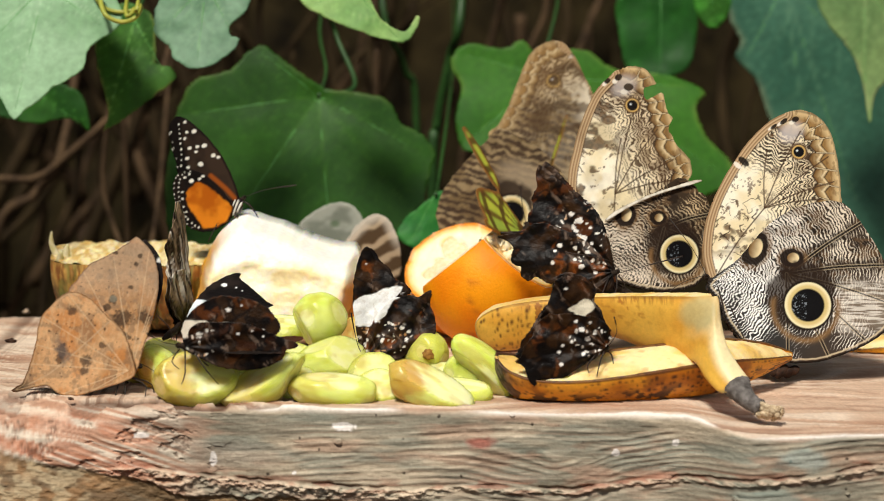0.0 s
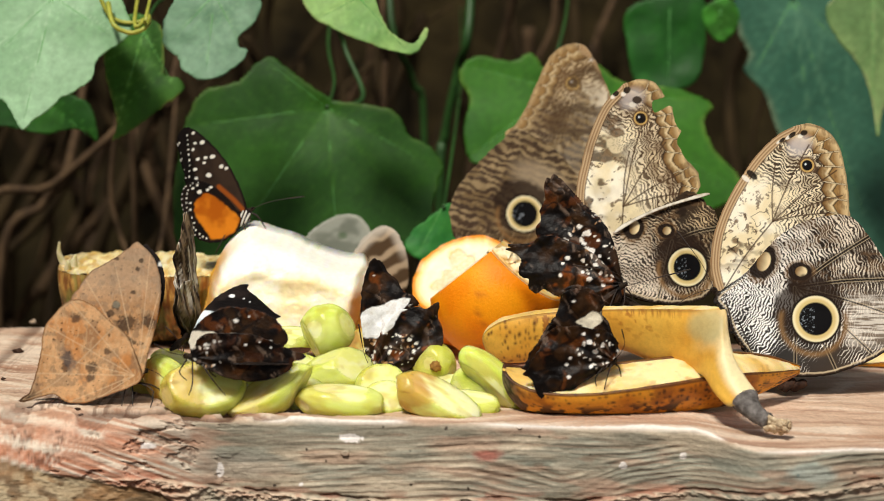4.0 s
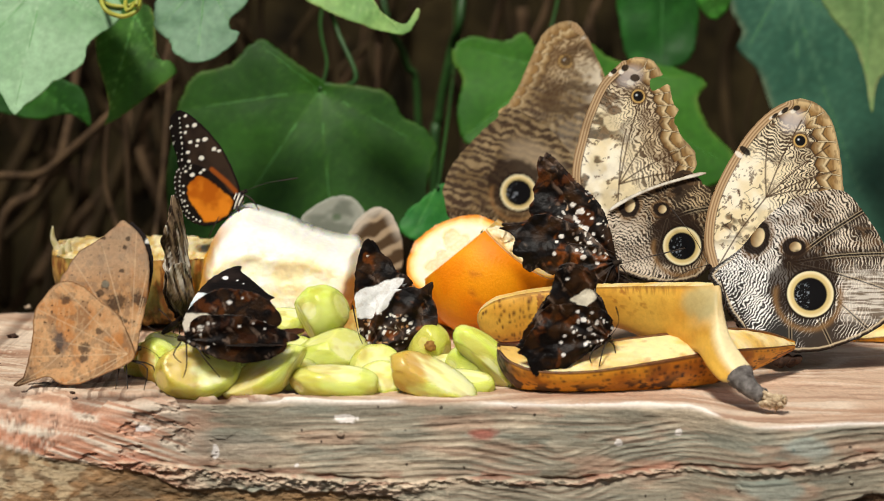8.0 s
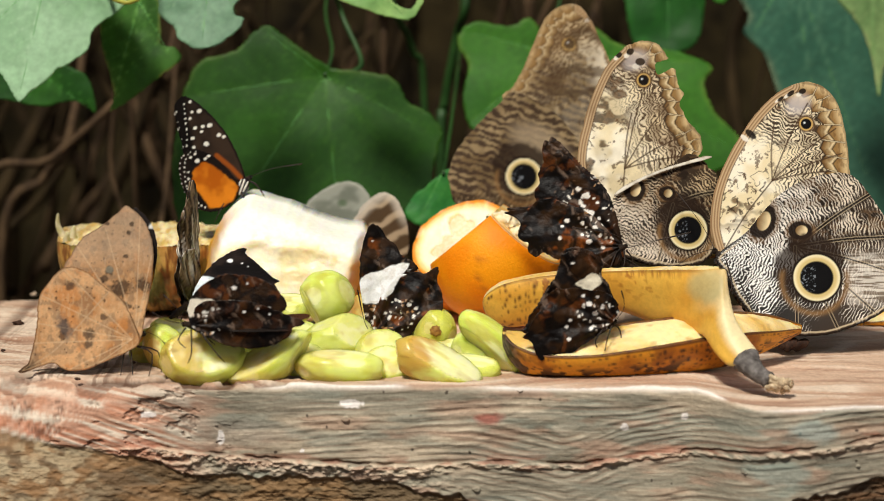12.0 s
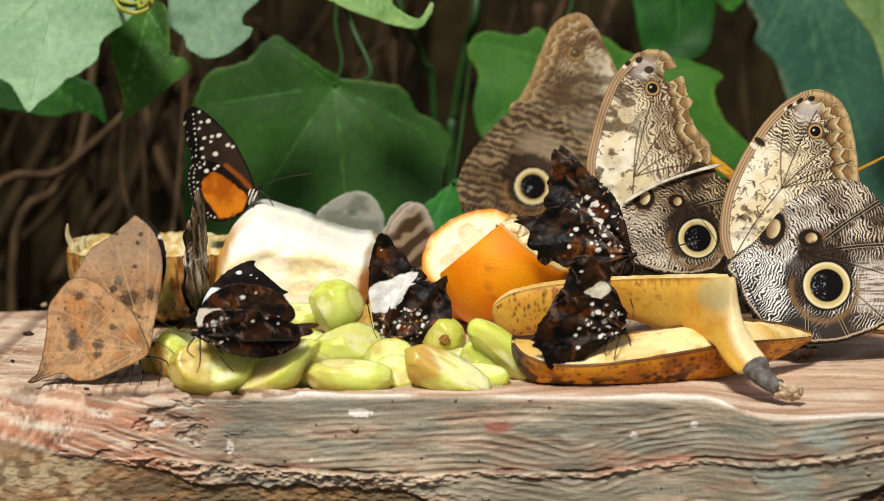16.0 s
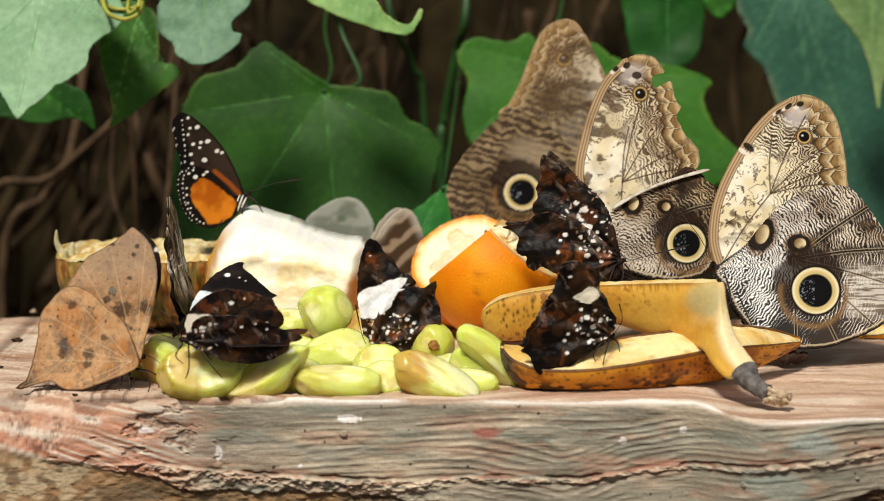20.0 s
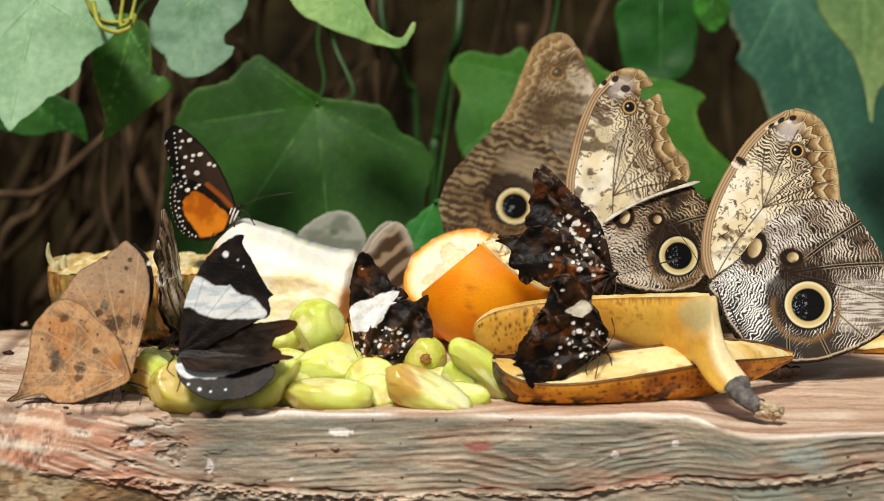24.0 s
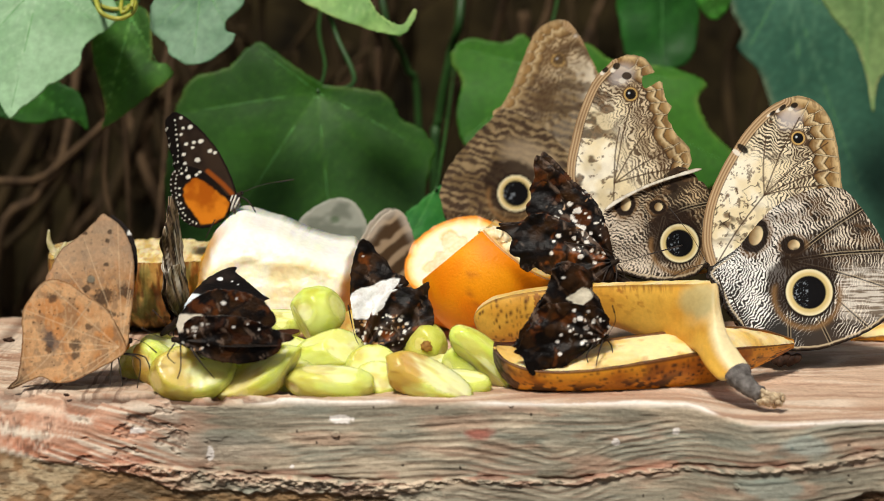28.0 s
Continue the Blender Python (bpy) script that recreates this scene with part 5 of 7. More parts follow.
    part("stalk_end", bm, M_FIBRE, ob, "pale frayed end of the stalk")
    # a third piece further along the slab
    ob = thing("banana_half", (0, 0, 0), "browned banana piece lying at the back of the slab", "banana", "banana pieces")
    banana_piece(ob, [(a, b, d * w, 0.2) for a, b, d in (((0.1799, 0.1500, 0.8955), (0.1802, 0.1500, 0.8940), 14), ((0.1893, 0.1460, 0.8998), (0.1894, 0.1460, 0.8931), 36), ((0.2061, 0.1420, 0.9032), (0.2064, 0.1420, 0.8937), 42), ((0.2314, 0.1420, 0.9032), (0.2317, 0.1420, 0.8942), 36))], 10, 23, ripe_paint)


M_STALK = plain("dried_banana_stalk", col("8a8480"), col("48423e"), 0.8, 400.0)
M_FIBRE = plain("frayed_fibre", col("e2cfae"), col("8a6c4c"), 0.9, 900.0)

ground()
root_bank()
pedestal()
slab()
foliage()
grapes()
oranges()
pineapple()
bananas()


# ---- butterflies ----
def eyespot(c, u, v, at, r, halo=True, seed=1, lid="f2e6bc"):
    """Owl eye: dark halo, cream ring, black pupil with a few bluish scales."""
    q = disc(u, v, at, r)
    if halo:
        c = mix(c, col("2b1e16"), 0.9 * ss(1.6, 1.3, disc(u, v, (at[0] - r * 0.32, at[1] + r * 0.45), r, r * 1.05) + 0.5 * (fbm(u / 14, v / 14, 0, seed, 2) - 0.5)))
        c = mix(c, col("8a6840"), 0.75 * np.exp(-((disc(u, v, (at[0] - r * 0.1, at[1] - r * 0.12), r) - 1.42) / 0.13) ** 2) * ss(0.5, 0.1, (v - at[1]) / r))
    c = mix(c, col("1d130d"), ss(1.16, 1.06, q))
    c = mix(c, mix(col(lid), col("d8c284"), ss(0.98, 0.8, q)), ss(1.03, 0.97, q))
    c = mix(c, col("0b0a0c"), ss(0.76, 0.68, q))
    sp = ss(0.6, 0.72, fbm(u / 2.4, v / 2.4, 0, seed, 2)) * ss(0.6, 0.4, disc(u, v, (at[0] - r * 0.22, at[1] - r * 0.05), r))
    return mix(c, col("aab4c0"), 0.5 * sp * (u < at[0] - r * 0.05))


def labyrinth(u, v, lam, seed, bend=3.0, cells=0.0):
    """Broken wavy lines about the base at (0, 0), like the ripple scales of an owl butterfly: -1 to 1."""
    rad, th = np.hypot(u, v), np.arctan2(v, u)
    wu = u + lam * bend * (fbm(u / (2.4 * lam), v / (2.4 * lam), 0, seed, 3) - 0.5)
    wv = v + lam * bend * (fbm(u / (2.4 * lam), v / (2.4 * lam), 0, seed + 5, 3) - 0.5)
    jump = hashed(np.floor(th * cells + 0.25 * fbm(u / 30, v / 30, 0, seed, 1)).astype(np.int64), np.zeros(len(u), np.int64), np.zeros(len(u), np.int64), seed) * 6.28 if cells else 0
    one = np.sin(2 * np.pi * np.hypot(wu, wv) / lam + jump + 0.9 * np.sin(th * 52))
    return one


def dashes(c, u, v, seed, much):
    """Broken wavy brown and tan cross-bands of the duller owl butterfly."""
    wave = np.sin(2 * np.pi * (v + 0.25 * u + 20 * (fbm(u / 22, v / 22, 0, seed + 97, 3) - 0.5)) / 13)
    wave = wave + 3.2 * (fbm(u / 9, v / 9, 0, seed + 98, 3) - 0.5)
    return mix(c, mix(col("46362a"), mix(col("7d6848"), col("a48e6a"), ss(0.4, 0.6, fbm(u / 30, v / 30, 0, seed + 99, 2))), ss(-0.5, 0.6, wave)), much)


def owl_hind(eye, r, spots, veins, seed, lam=6.2, brown=0.0, far=330.0):
    """Rippled hindwing underside around the base at (0, 0)."""
    def paint(u, v, d):
        rad, th = np.hypot(u, v), np.arctan2(v, u)
        rip = labyrinth(u, v, lam * (1 + 0.15 * (brown > 0.6)), seed, 2.4, 9.0)
        patch = fbm(u / 38, v / 38, 0, seed + 3, 3)
        dist = ss(0.42 * far, 0.8 * far, rad)
        up = ss(-0.12, 0.14, th) * ss(60, 150, rad)
        light = mix(col("fffdf8"), col("d2b890"), np.clip(0.3 * dist + brown + 0.3 * up, 0, 1))
        dark = mix(col("100b08"), col("2e2015"), np.clip(dist + brown, 0, 1))
        m = ss(-0.3, 0.3, rip + 2.4 * (patch - 0.5) + 0.2 * dist + 0.3 * up + 0.4 * ss(60, 20, d) * (v < 0) - 0.5 * ss(170, 60, rad) + 0.55 * ss(10, -70, v) + 0.75 * brown)
        c = mix(light, dark, 0.97 * m)
        c = mix(c, mix(col("241911"), col("5e4730"), ss(0.4, 0.6, fbm(u / 7, v / 7, 0, seed + 12, 2))), 0.85 * ss(0.44, 0.58, fbm(u / 46 + 3, v / 18, 0, seed + 9, 3)) * np.clip(up + brown, 0, 1) * (0.45 + 0.55 * m))
        dusty = ss(1.15, 1.5, (u - eye[0]) / r) * ss(1.5, 0.6, np.abs(v - eye[1]) / r) * (brown < 0.6)
        c = mix(c, mix(col("efe8dc"), col("8a7c6c"), ss(0.4, 0.62, fbm(u / 26, v / 2.6, 0, seed + 77, 3))), 0.75 * dusty)
        c = mix(c, col("4a3424"), 0.6 * ss(12, 2, d) * (v < 0))
        for e in veins:
            p0 = (eye[0] * 0.78, eye[1] + 1.35 * r)
            dd, al, _, _ = dline(spline([p0, ((e[0] + p0[0]) * 0.5, (e[1] + p0[1]) * 0.5 + 4), e], False, 6), u, v)
            c = mix(c, col("1e140d"), 0.8 * ss(13, 3, dd + 14 * (fbm(u / 6, v / 6, 0, seed + 70, 2) - 0.5)) * up)
            c = mix(c, col("17100c"), 0.85 * ss(1.8, 0.5, dd))
            c = mix(c, col("d8c4a0"), 0.5 * ss(1.0, 0.3, np.abs(dd - 2.6)))
        for at, ru, rv, deg, kind in spots:
            q = disc(u, v, at, ru, rv, deg)
            c = mix(c, col("7a5a38"), 0.6 * ss(1.55, 1.2, q + 0.3 * (fbm(u / 9, v / 9, 0, seed + 1, 2) - 0.5)))
            c = mix(c, col("1c120d"), 0.97 * ss(1.2, 1.0, q + 0.25 * (fbm(u / 9, v / 9, 0, seed, 2) - 0.5)))
            q2 = disc(u, v, (at[0] + 0.10 * ru, at[1] + 0.02 * rv), ru * 0.54, rv * 0.62, deg)
            gleam = ss(-0.5, 0.75, (u - at[0]) / ru - 0.25 * (v - at[1]) / rv + 0.25 * (fbm(u / 8, v / 8, 0, seed + 2, 2) - 0.5))
            c = mix(c, mix(col("7c5c36"), col("f0dcae"), gleam), ss(1.05, 0.9, q2))
        c = mix(c, col("d9c6a4"), 0.7 * ss(2.2, 0.8, np.abs(d - 6.5)) * ss(40, 0, v))
        c = mix(c, col("1a120c"), 0.9 * ss(4.5, 2.5, d) * ss(60, 10, v))
        if brown > 0.6:
            c = mix(c, mix(col("4a3a2a"), col("9a8058"), ss(0.35, 0.65, fbm(u / 24, v / 24, 0, seed + 90, 3))), np.full(len(u), 0.2))
            c = mix(c, col("2a1d14"), 0.6 * ss(0.49, 0.6, fbm(u / 34, v / 9, 0, seed + 95, 3)))
            c = dashes(c, u, v, seed, 0.8 * ss(20, 50, v))
            c = mix(c, col("b7a488"), 0.6 * ss(1.6, 0.7, disc(u, v, (eye[0] + 0.9 * r, eye[1] + 1.6 * r), 1.6 * r, 0.9 * r, -35)))
        return eyespot(c, u, v, eye, r, True, seed)
    return paint


def owl_fore(margin, spot, veins, seed, wide=44.0, lam=7.0, mute=0.0, lead=None, marks=()):
    """Cream forewing underside: squiggles near the base, ripples that follow the margin, tan scallops along it, a small eyespot."""
    margin = spline(margin, False, 8)
    lead = spline(lead, False, 8)

    def paint(u, v, d):
        dm, al, _, _ = dline(margin, u, v)
        dl, al2, _, _ = dline(lead, u, v)
        c = mix(col("fff6df"), col("f0dfb6"), ss(0.35, 0.7, fbm(u / 30, v / 30, 0, seed, 3)))
        # squiggles
        wu, wv = u * 0.83 + v * 0.56, v * 0.83 - u * 0.56
        zone = ss(0.44, 0.52, fbm(wu / 36, wv / 36, 0, seed + 4, 2)) * ss(0.38, 0.5, fbm(wu / 10, wv / 10, 0, seed + 44, 1))
        net = np.abs(fbm(wu / 15, wv / 15, 0, seed + 2, 2) - 0.5)
        c = mix(c, col("3a2819"), 0.9 * ss(0.045, 0.015, net) * zone)
        c = mix(c, col("5a4029"), 0.8 * ss(0.62, 0.67, fbm(wu / 13, wv / 9, 0, seed + 6, 3)) * ss(0.35, 0.55, fbm(u / 3, v / 3, 0, seed + 66, 2)))
        # ripples along the margin, broken from vein to vein
        cell = np.floor(al / 30)
        bend = 14 * (fbm(u / 12, v / 12, 0, seed + 8, 3) - 0.5) + 3.0 * np.sin(al / 3.4 + 5 * vnoise(u / 25, v / 25, 0, seed + 18))
        rip = np.sin(2 * np.pi * (dm + bend) / (lam * 0.95) + 9.0 * hashed(cell.astype(np.int64), np.zeros(len(u), np.int64), np.zeros(len(u), np.int64), seed))
        reach = ss(wide * 2.9, wide * 1.7, dm + 34 * (fbm(u / 22, v / 22, 0, seed + 41, 3) - 0.5))
        ink = ss(-0.15, 0.45, rip - 0.95 + 1.0 * reach + 1.5 * (fbm(u / 26, v / 26, 0, seed + 21, 3) - 0.5))
        c = mix(c, mix(col("f6e6c4"), col("c9a878"), ss(wide * 2.0, wide, dm) * (0.1 + 1.6 * mute)), 0.8 * reach)
        c = mix(c, mix(col("2a1b10"), col("5c412a"), np.full(len(u), min(1.0, 1.4 * mute))), 0.95 * ink * reach)
        # brown clouds under the leading edge and before the margin
        cloud = ss(0.54, 0.64, fbm(u / 30, v / 22, 0, seed + 31, 3)) * ss(110, 40, dl) * ss(40, 90, al2)
        c = mix(c, mix(col("3a281a"), col("6a4c30"), ss(0.4, 0.6, fbm(u / 5, v / 5, 0, seed + 32, 2))), 0.85 * cloud)
        c = mix(c, col("5a4029"), (0.45 + 0.6 * mute) * ss(wide * 1.9, wide * 1.1, dm) * ss(0.42, 0.6, fbm(u / 16, v / 20, 0, seed + 33, 3)))
        # tan scallops
        w = 0.54 * wide
        along = al + 0.25 * dm + 3 * (vnoise(al / 40, 0 * al, 0, seed + 3) - 0.5)
        col_at = np.abs((along / w) % 1.0 - 0.5) * 2
        arch = (1 - col_at) ** 0.8
        step_in = vnoise(np.floor(along / w) * 1.7, 0 * al, 0, seed)
        m0 = wide * (0.62 + 0.16 * arch + 0.16 * step_in)
        f = np.clip(dm / m0, 0, 1.2)
        mid = 0.4 + 0.14 * arch + 0.06 * step_in
        tan = mix(mix(col("d9bd8c"), col("9a7646"), ss(0.05, 0.42, f)), mix(col("e2c794"), col("7a5830"), ss(0.5, 0.98, f)), ss(-0.03, 0.03, f - mid))
        tan = mix(tan, col("6a4a28"), 0.5 * ss(0.45, 0.7, fbm(u / 4, v / 9, 0, seed + 13, 3)))
        tan = mix(tan, col("2e1c0e"), 0.9 * np.exp(-((f - mid) / 0.034) ** 2))
        tan = mix(tan, col("f0dfb8"), 0.55 * np.exp(-((f - mid - 0.09) / 0.045) ** 2))
        tan = mix(tan, col("3a2412"), 0.8 * ss(0.84, 0.94, col_at) * ss(1, 5, dm))
        tan = mix(tan, col("f2e2bc"), 0.7 * ss(0.93, 0.98, col_at) * ss(1, 5, dm))
        tan = mix(tan, col("4a3018"), 0.5 * ss(4, 1, dm))
        c = mix(c, tan, ss(m0 + 1.5, m0 - 1.5, dm))
        c = mix(c, col("2a1b10"), 0.9 * np.exp(-((dm - m0) / 1.9) ** 2))
        # striated leading edge
        strip = mix(col("cdb08a"), col("947450"), 0.5 + 0.5 * np.sin(dl * 1.25 + 0.6))
        c = mix(c, strip, ss(17, 14, dl))
        c = mix(c, col("3a281a"), 0.6 * ss(1.3, 0.5, np.abs(dl - 15.5)))
        # silvery sheen by the apex, painted as a pale lilac-grey patch
        c = mix(c, col("d6ccc8"), 0.7 * ss(1.0, 0.3, disc(u, v, (spot[0] - 14, spot[1] + 36), 34, 26, 30)) * ss(14, 20, dl) * (mute < 0.32))
        for at, ru, rv, deg in marks:
            c = mix(c, col("f7f0e2"), 0.85 * ss(1.1, 0.7, disc(u, v, (at[0] - 0.9 * ru, at[1] - 1.2 * rv), ru * 0.8, rv * 0.8, deg)))
            c = mix(c, col("150e0a"), 0.95 * ss(1.1, 0.85, disc(u, v, at, ru, rv, deg)))
        for e in veins:
            # the first vein closes the cell, the others fork from it
            p0 = veins[0] if e is not veins[0] else (8, 6)
            mid = ((e[0] + p0[0]) * 0.5 - 3, (e[1] + p0[1]) * 0.5 + 3)
            c = mix(c, col("4a3422"), 0.85 * ss(1.9, 0.7, dline(spline([p0, mid, e], False, 6), u, v)[0]))
        q = disc(u, v, spot, 12)
        c = mix(c, col("5a4028"), 0.9 * ss(1.5, 1.1, q))
        c = mix(c, col("d0aa66"), ss(1.08, 0.98, q))
        c = mix(c, col("0d0b0c"), ss(0.86, 0.74, q))
        c = mix(c, col("e8eef2"), 0.9 * ss(0.22, 0.1, disc(u, v, (spot[0] - 3, spot[1] + 2), 12)))
        if mute > 0.32:
            c = mix(c, col("9a7a50"), np.full(len(u), 0.3))
            c = dashes(c, u, v, seed, 0.85 * ss(330, 230, v) * ss(0.35 * wide, 0.7 * wide, dm) * ss(24, -10, u + 20 * (fbm(u / 20, v / 20, 0, seed + 60, 2) - 0.5)))
            c = mix(c, col("4a3826"), 0.7 * ss(0.5, 0.62, fbm(u / 34, v / 20, 0, seed + 16, 3)) * ss(wide, wide * 1.3, dm))
        if mute:
            c = mix(c, col("6a5238"), 0.7 * mute * ss(0.4, 0.7, fbm(u / 30, v / 30, 0, seed + 15, 3)))
        return c
    return paint


def wing_relief(b, seed=1, span=120.0):
    def f(u, v, d):
        return b * (fbm(u / span, v / span, 0, seed, 3) - 0.5) * 2
    return f


def insect_body(ob, s, head, tail, fat=8.0, stripes=False, antennae=(), legs=(), y=0.0, furry=True):
    """Head, thorax and abdomen along head-tail, with feelers and legs; units of s."""
    h, t = np.array(head, float), np.array(tail, float)
    ax = (t - h) / np.linalg.norm(t - h)
    L = np.linalg.norm(t - h)
    deg = -math.degrees(math.atan2(ax[1], ax[0]))

    def P(k):
        q = h + ax * L * k
        return (q[0] * s, y, q[1] * s)
    bm = bmesh.new()
    ball(bm, P(0.02), (fat * 0.62 * s,) * 3, (0, deg, 0), 14)
    hd = part("head", bm, M_BODY, ob)
    for side in (-1, 1):
        bm = bmesh.new()
        c = P(0.0)
        ball(bm, (c[0], y + side * fat * 0.45 * s, c[2] + fat * 0.12 * s), (fat * 0.32 * s,) * 3, seg=10)
        part("eye", bm, M_BEAD, hd)
    bm = bmesh.new()
    ball(bm, P(0.22), (L * 0.2 * s, fat * s, fat * s), (0, deg, 0), 18)
    for v in bm.verts:
        v.co += v.normal * 0.0004 * noise.noise(v.co * 1500)
    part("thorax", bm, M_BODY, ob)
    bm = bmesh.new()
    n = 15
    tube(bm, [P(0.35 + 0.65 * k / (n - 1)) for k in range(n)], [fat * s * (0.35 + 0.55 * math.sin(math.pi * min(1.0, 0.16 + 0.8 * k / (n - 1)))) * (1 + 0.06 * (k % 2)) for k in range(n)], 12)
    part("abdomen", bm, M_BODY, ob)
    for pts in antennae:
        bm = bmesh.new()
        q = curve_pts([(a * s, yy * s, b * s) for a, yy, b in pts], 6)
        k = len(q)
        tube(bm, q, [s * (0.6 if i < k - 4 else 1.3) for i in range(k)], 5)
        part("antenna", bm, M_LIMB, ob)
    for pts in legs:
        bm = bmesh.new()
        q = curve_pts([(a * s, yy * s, b * s) for a, yy, b in pts], 3)
        tube(bm, q, [s * (1.7 - 1.0 * i / len(q)) for i in range(len(q))], 5)
        part("leg", bm, M_LIMB, ob)


OWLS = {}


def owl_butterfly_front():
    """The pale owl butterfly beside the banana stalk."""
    s = 0.000235
    ob = thing("owl_butterfly", (0.1189, 0.0750, 0.9405), "pale rippled owl butterfly with a large yellow-ringed eyespot, wings closed", "butterfly", "owl butterflies", (-13, 0, 0))
    hw = [(-6, -4), (45, 37), (84, 84), (122, 117), (176, 140), (231, 143), (263, 112), (295, 64), (314, 22), (322, -28), (318, -70), (300, -94), (267, -115), (217, -135), (180, -144), (133, -145), (95, -138), (62, -116), (29, -76), (10, -34)]
    fw = [(2, -12), (-9, 22), (-14, 57), (-7, 112), (15, 170), (55, 237), (95, 282), (130, 304), (160, 311), (188, 302), (210, 280), (222, 247), (230, 202), (233, 162), (231, 130), (190, 92), (110, 32), (40, -16)]
    pf = owl_fore([(150, 310), (188, 302), (210, 280), (222, 247), (230, 202), (233, 162), (231, 122)], (157, 235), [(95, 132), (100, 237), (160, 272), (210, 227), (220, 182), (200, 150)], 31, 56, 7,
                  lead=[(2, -12), (-9, 22), (-14, 57), (-7, 112), (15, 170), (55, 237), (95, 282), (130, 304)], marks=(((130, 290), 8, 4, 40), ((151, 294), 7, 5, 20), ((58, 216), 12, 6, -40), ((112, 280), 7, 3, 40)))
    ph = owl_hind((171, -42), 41, (((76, 58), 22, 29, -20, 1), ((143, 42), 20, 15, 0, 1)),
                  [(270, 110), (310, 32), (322, -38), (280, -108), (210, -136), (135, -144)], 33, 5.6)
    fore = sheet("forewing", fw, 1.25, s, pf, None, M_WING, ob, 0.0003, wing_relief(0.0012, 5), 0.8, 5, 4)
    hind = sheet("hindwing", hw, 1.25, s, ph, None, M_WING, ob, 0.0003, wing_relief(0.0016, 7), 1.0, 5, 6)
    hind.location.y = -0.0021
    for data, y in ((fw, 0.004), (hw, 0.006)):
        far = sheet("far_forewing" if data is fw else "far_hindwing", data, 5.0, s * 0.99, pf if data is fw else ph, None, M_WING, ob, 0.0003, wing_relief(0.0012, 8), 0.8, 5, 4)
        far.location.y = y
    insect_body(ob, s, (-8, 8), (70, -66), 10, y=0.0015, antennae=([(-8, -6, 10), (-60, -30, -10), (-120, -60, -60)], [(-8, 6, 10), (-30, 30, 60), (-70, 60, 120)]),
                legs=([(10, -5, -8), (20, -14, -60), (-10, -20, -96)], [(20, -4, -14), (60, -10, -110), (80, -14, -165)], [(20, 6, -14), (20, 16, -60), (-4, 20, -120)]))
    bm = bmesh.new()
    for k in range(5):
        ball(bm, ((112 + 9 * k) * s, 0.001, (-158 - 4 * (k % 2)) * s), (9 * s, 7 * s, 12 * s), (0, 15 * k, 0), 9)
    part("abdomen_tip", bm, M_CRUMB, ob, "frayed brown tip showing under the wing")
    OWLS["front"] = ob


def owl_butterfly_torn():
    s = 0.000241
    ob = thing("owl_butterfly", (0.0791, 0.1000, 0.9373), "owl butterfly with a torn ragged forewing, wings closed", "butterfly", "owl butterflies", (-11, 0, 0))
    fw = [(-7, -8), (-40, 62), (-66, 122), (-74, 157), (-72, 192), (-64, 227), (-50, 277), (-24, 334), (8, 368), (28, 379), (46, 382), (66, 378), (78, 368), (85, 356), (88, 350), (74, 345), (65, 339), (69, 321), (84, 327), (99, 333), (104, 310), (108, 296), (116, 286), (108, 270), (114, 254), (124, 236), (134, 226), (146, 210), (148, 184), (134, 170), (88, 147), (38, 117), (8, 62)]
    hw = [(-12, 0), (-14, 62), (-8, 104), (38, 132), (88, 156), (123, 178), (150, 166), (160, 153), (173, 142), (180, 112), (184, 62), (178, 22), (160, -8), (128, -22), (86, -24), (48, -18), (18, -8)]
    pf = owl_fore([(38, 382), (68, 377), (88, 352), (100, 332), (116, 286), (124, 236), (146, 210), (148, 177)], (44, 311), [(10, 152), (23, 252), (88, 267), (116, 212), (128, 177), (53, 322)], 61, 46, 7, 0.3,
                  lead=[(-40, 62), (-66, 122), (-74, 157), (-72, 192), (-64, 227), (-50, 277), (-24, 334), (8, 368)], marks=(((20, 362), 7, 6, 30), ((0, 356), 6, 5, 40), ((38, 344), 9, 7, 0)))
    ph = owl_hind((122, 42), 34, (((27, 113), 17, 20, -15, 1), ((85, 107), 14, 12, 0, 1)), [(178, 112), (184, 42), (128, -20), (68, -22)], 63, 6.0, 0.58)
    sheet("forewing", fw, 1.4, s, pf, None, M_WING, ob, 0.0003, wing_relief(0.0014, 15), 1.6, 4, 4, "cream forewing torn along its outer edge", 4)
    hind = sheet("hindwing", hw, 1.4, s, ph, None, M_WING, ob, 0.0003, wing_relief(0.0014, 17), 2.0, 4, 6, "", 5)
    hind.location.y = -0.0022
    flap = sheet("torn_flap", [(-12, 102), (3, 117), (38, 135), (78, 151), (113, 162), (150, 173), (166, 172), (150, 166), (112, 156), (72, 143), (32, 125), (0, 106)], 2.2, s, lambda u, v, d: mix(col("efe9da"), col("8a7252"), ss(2.0, 0, d) * 0.6 + 0.3 * ss(0.5, 0.7, fbm(u / 9, v / 9, 0, 3, 2))), None, M_WING, ob,
                 0.0003, wing_relief(0.001, 3), 0.8, 4, 3, "pale torn flap of wing membrane", 6)
    flap.location.y = -0.004
    far = sheet("far_hindwing", hw, 5.0, s * 0.98, ph, None, M_WING, ob, 0.0003, wing_relief(0.0012, 18), 1.5, 4, 8)
    far.location.y = 0.005
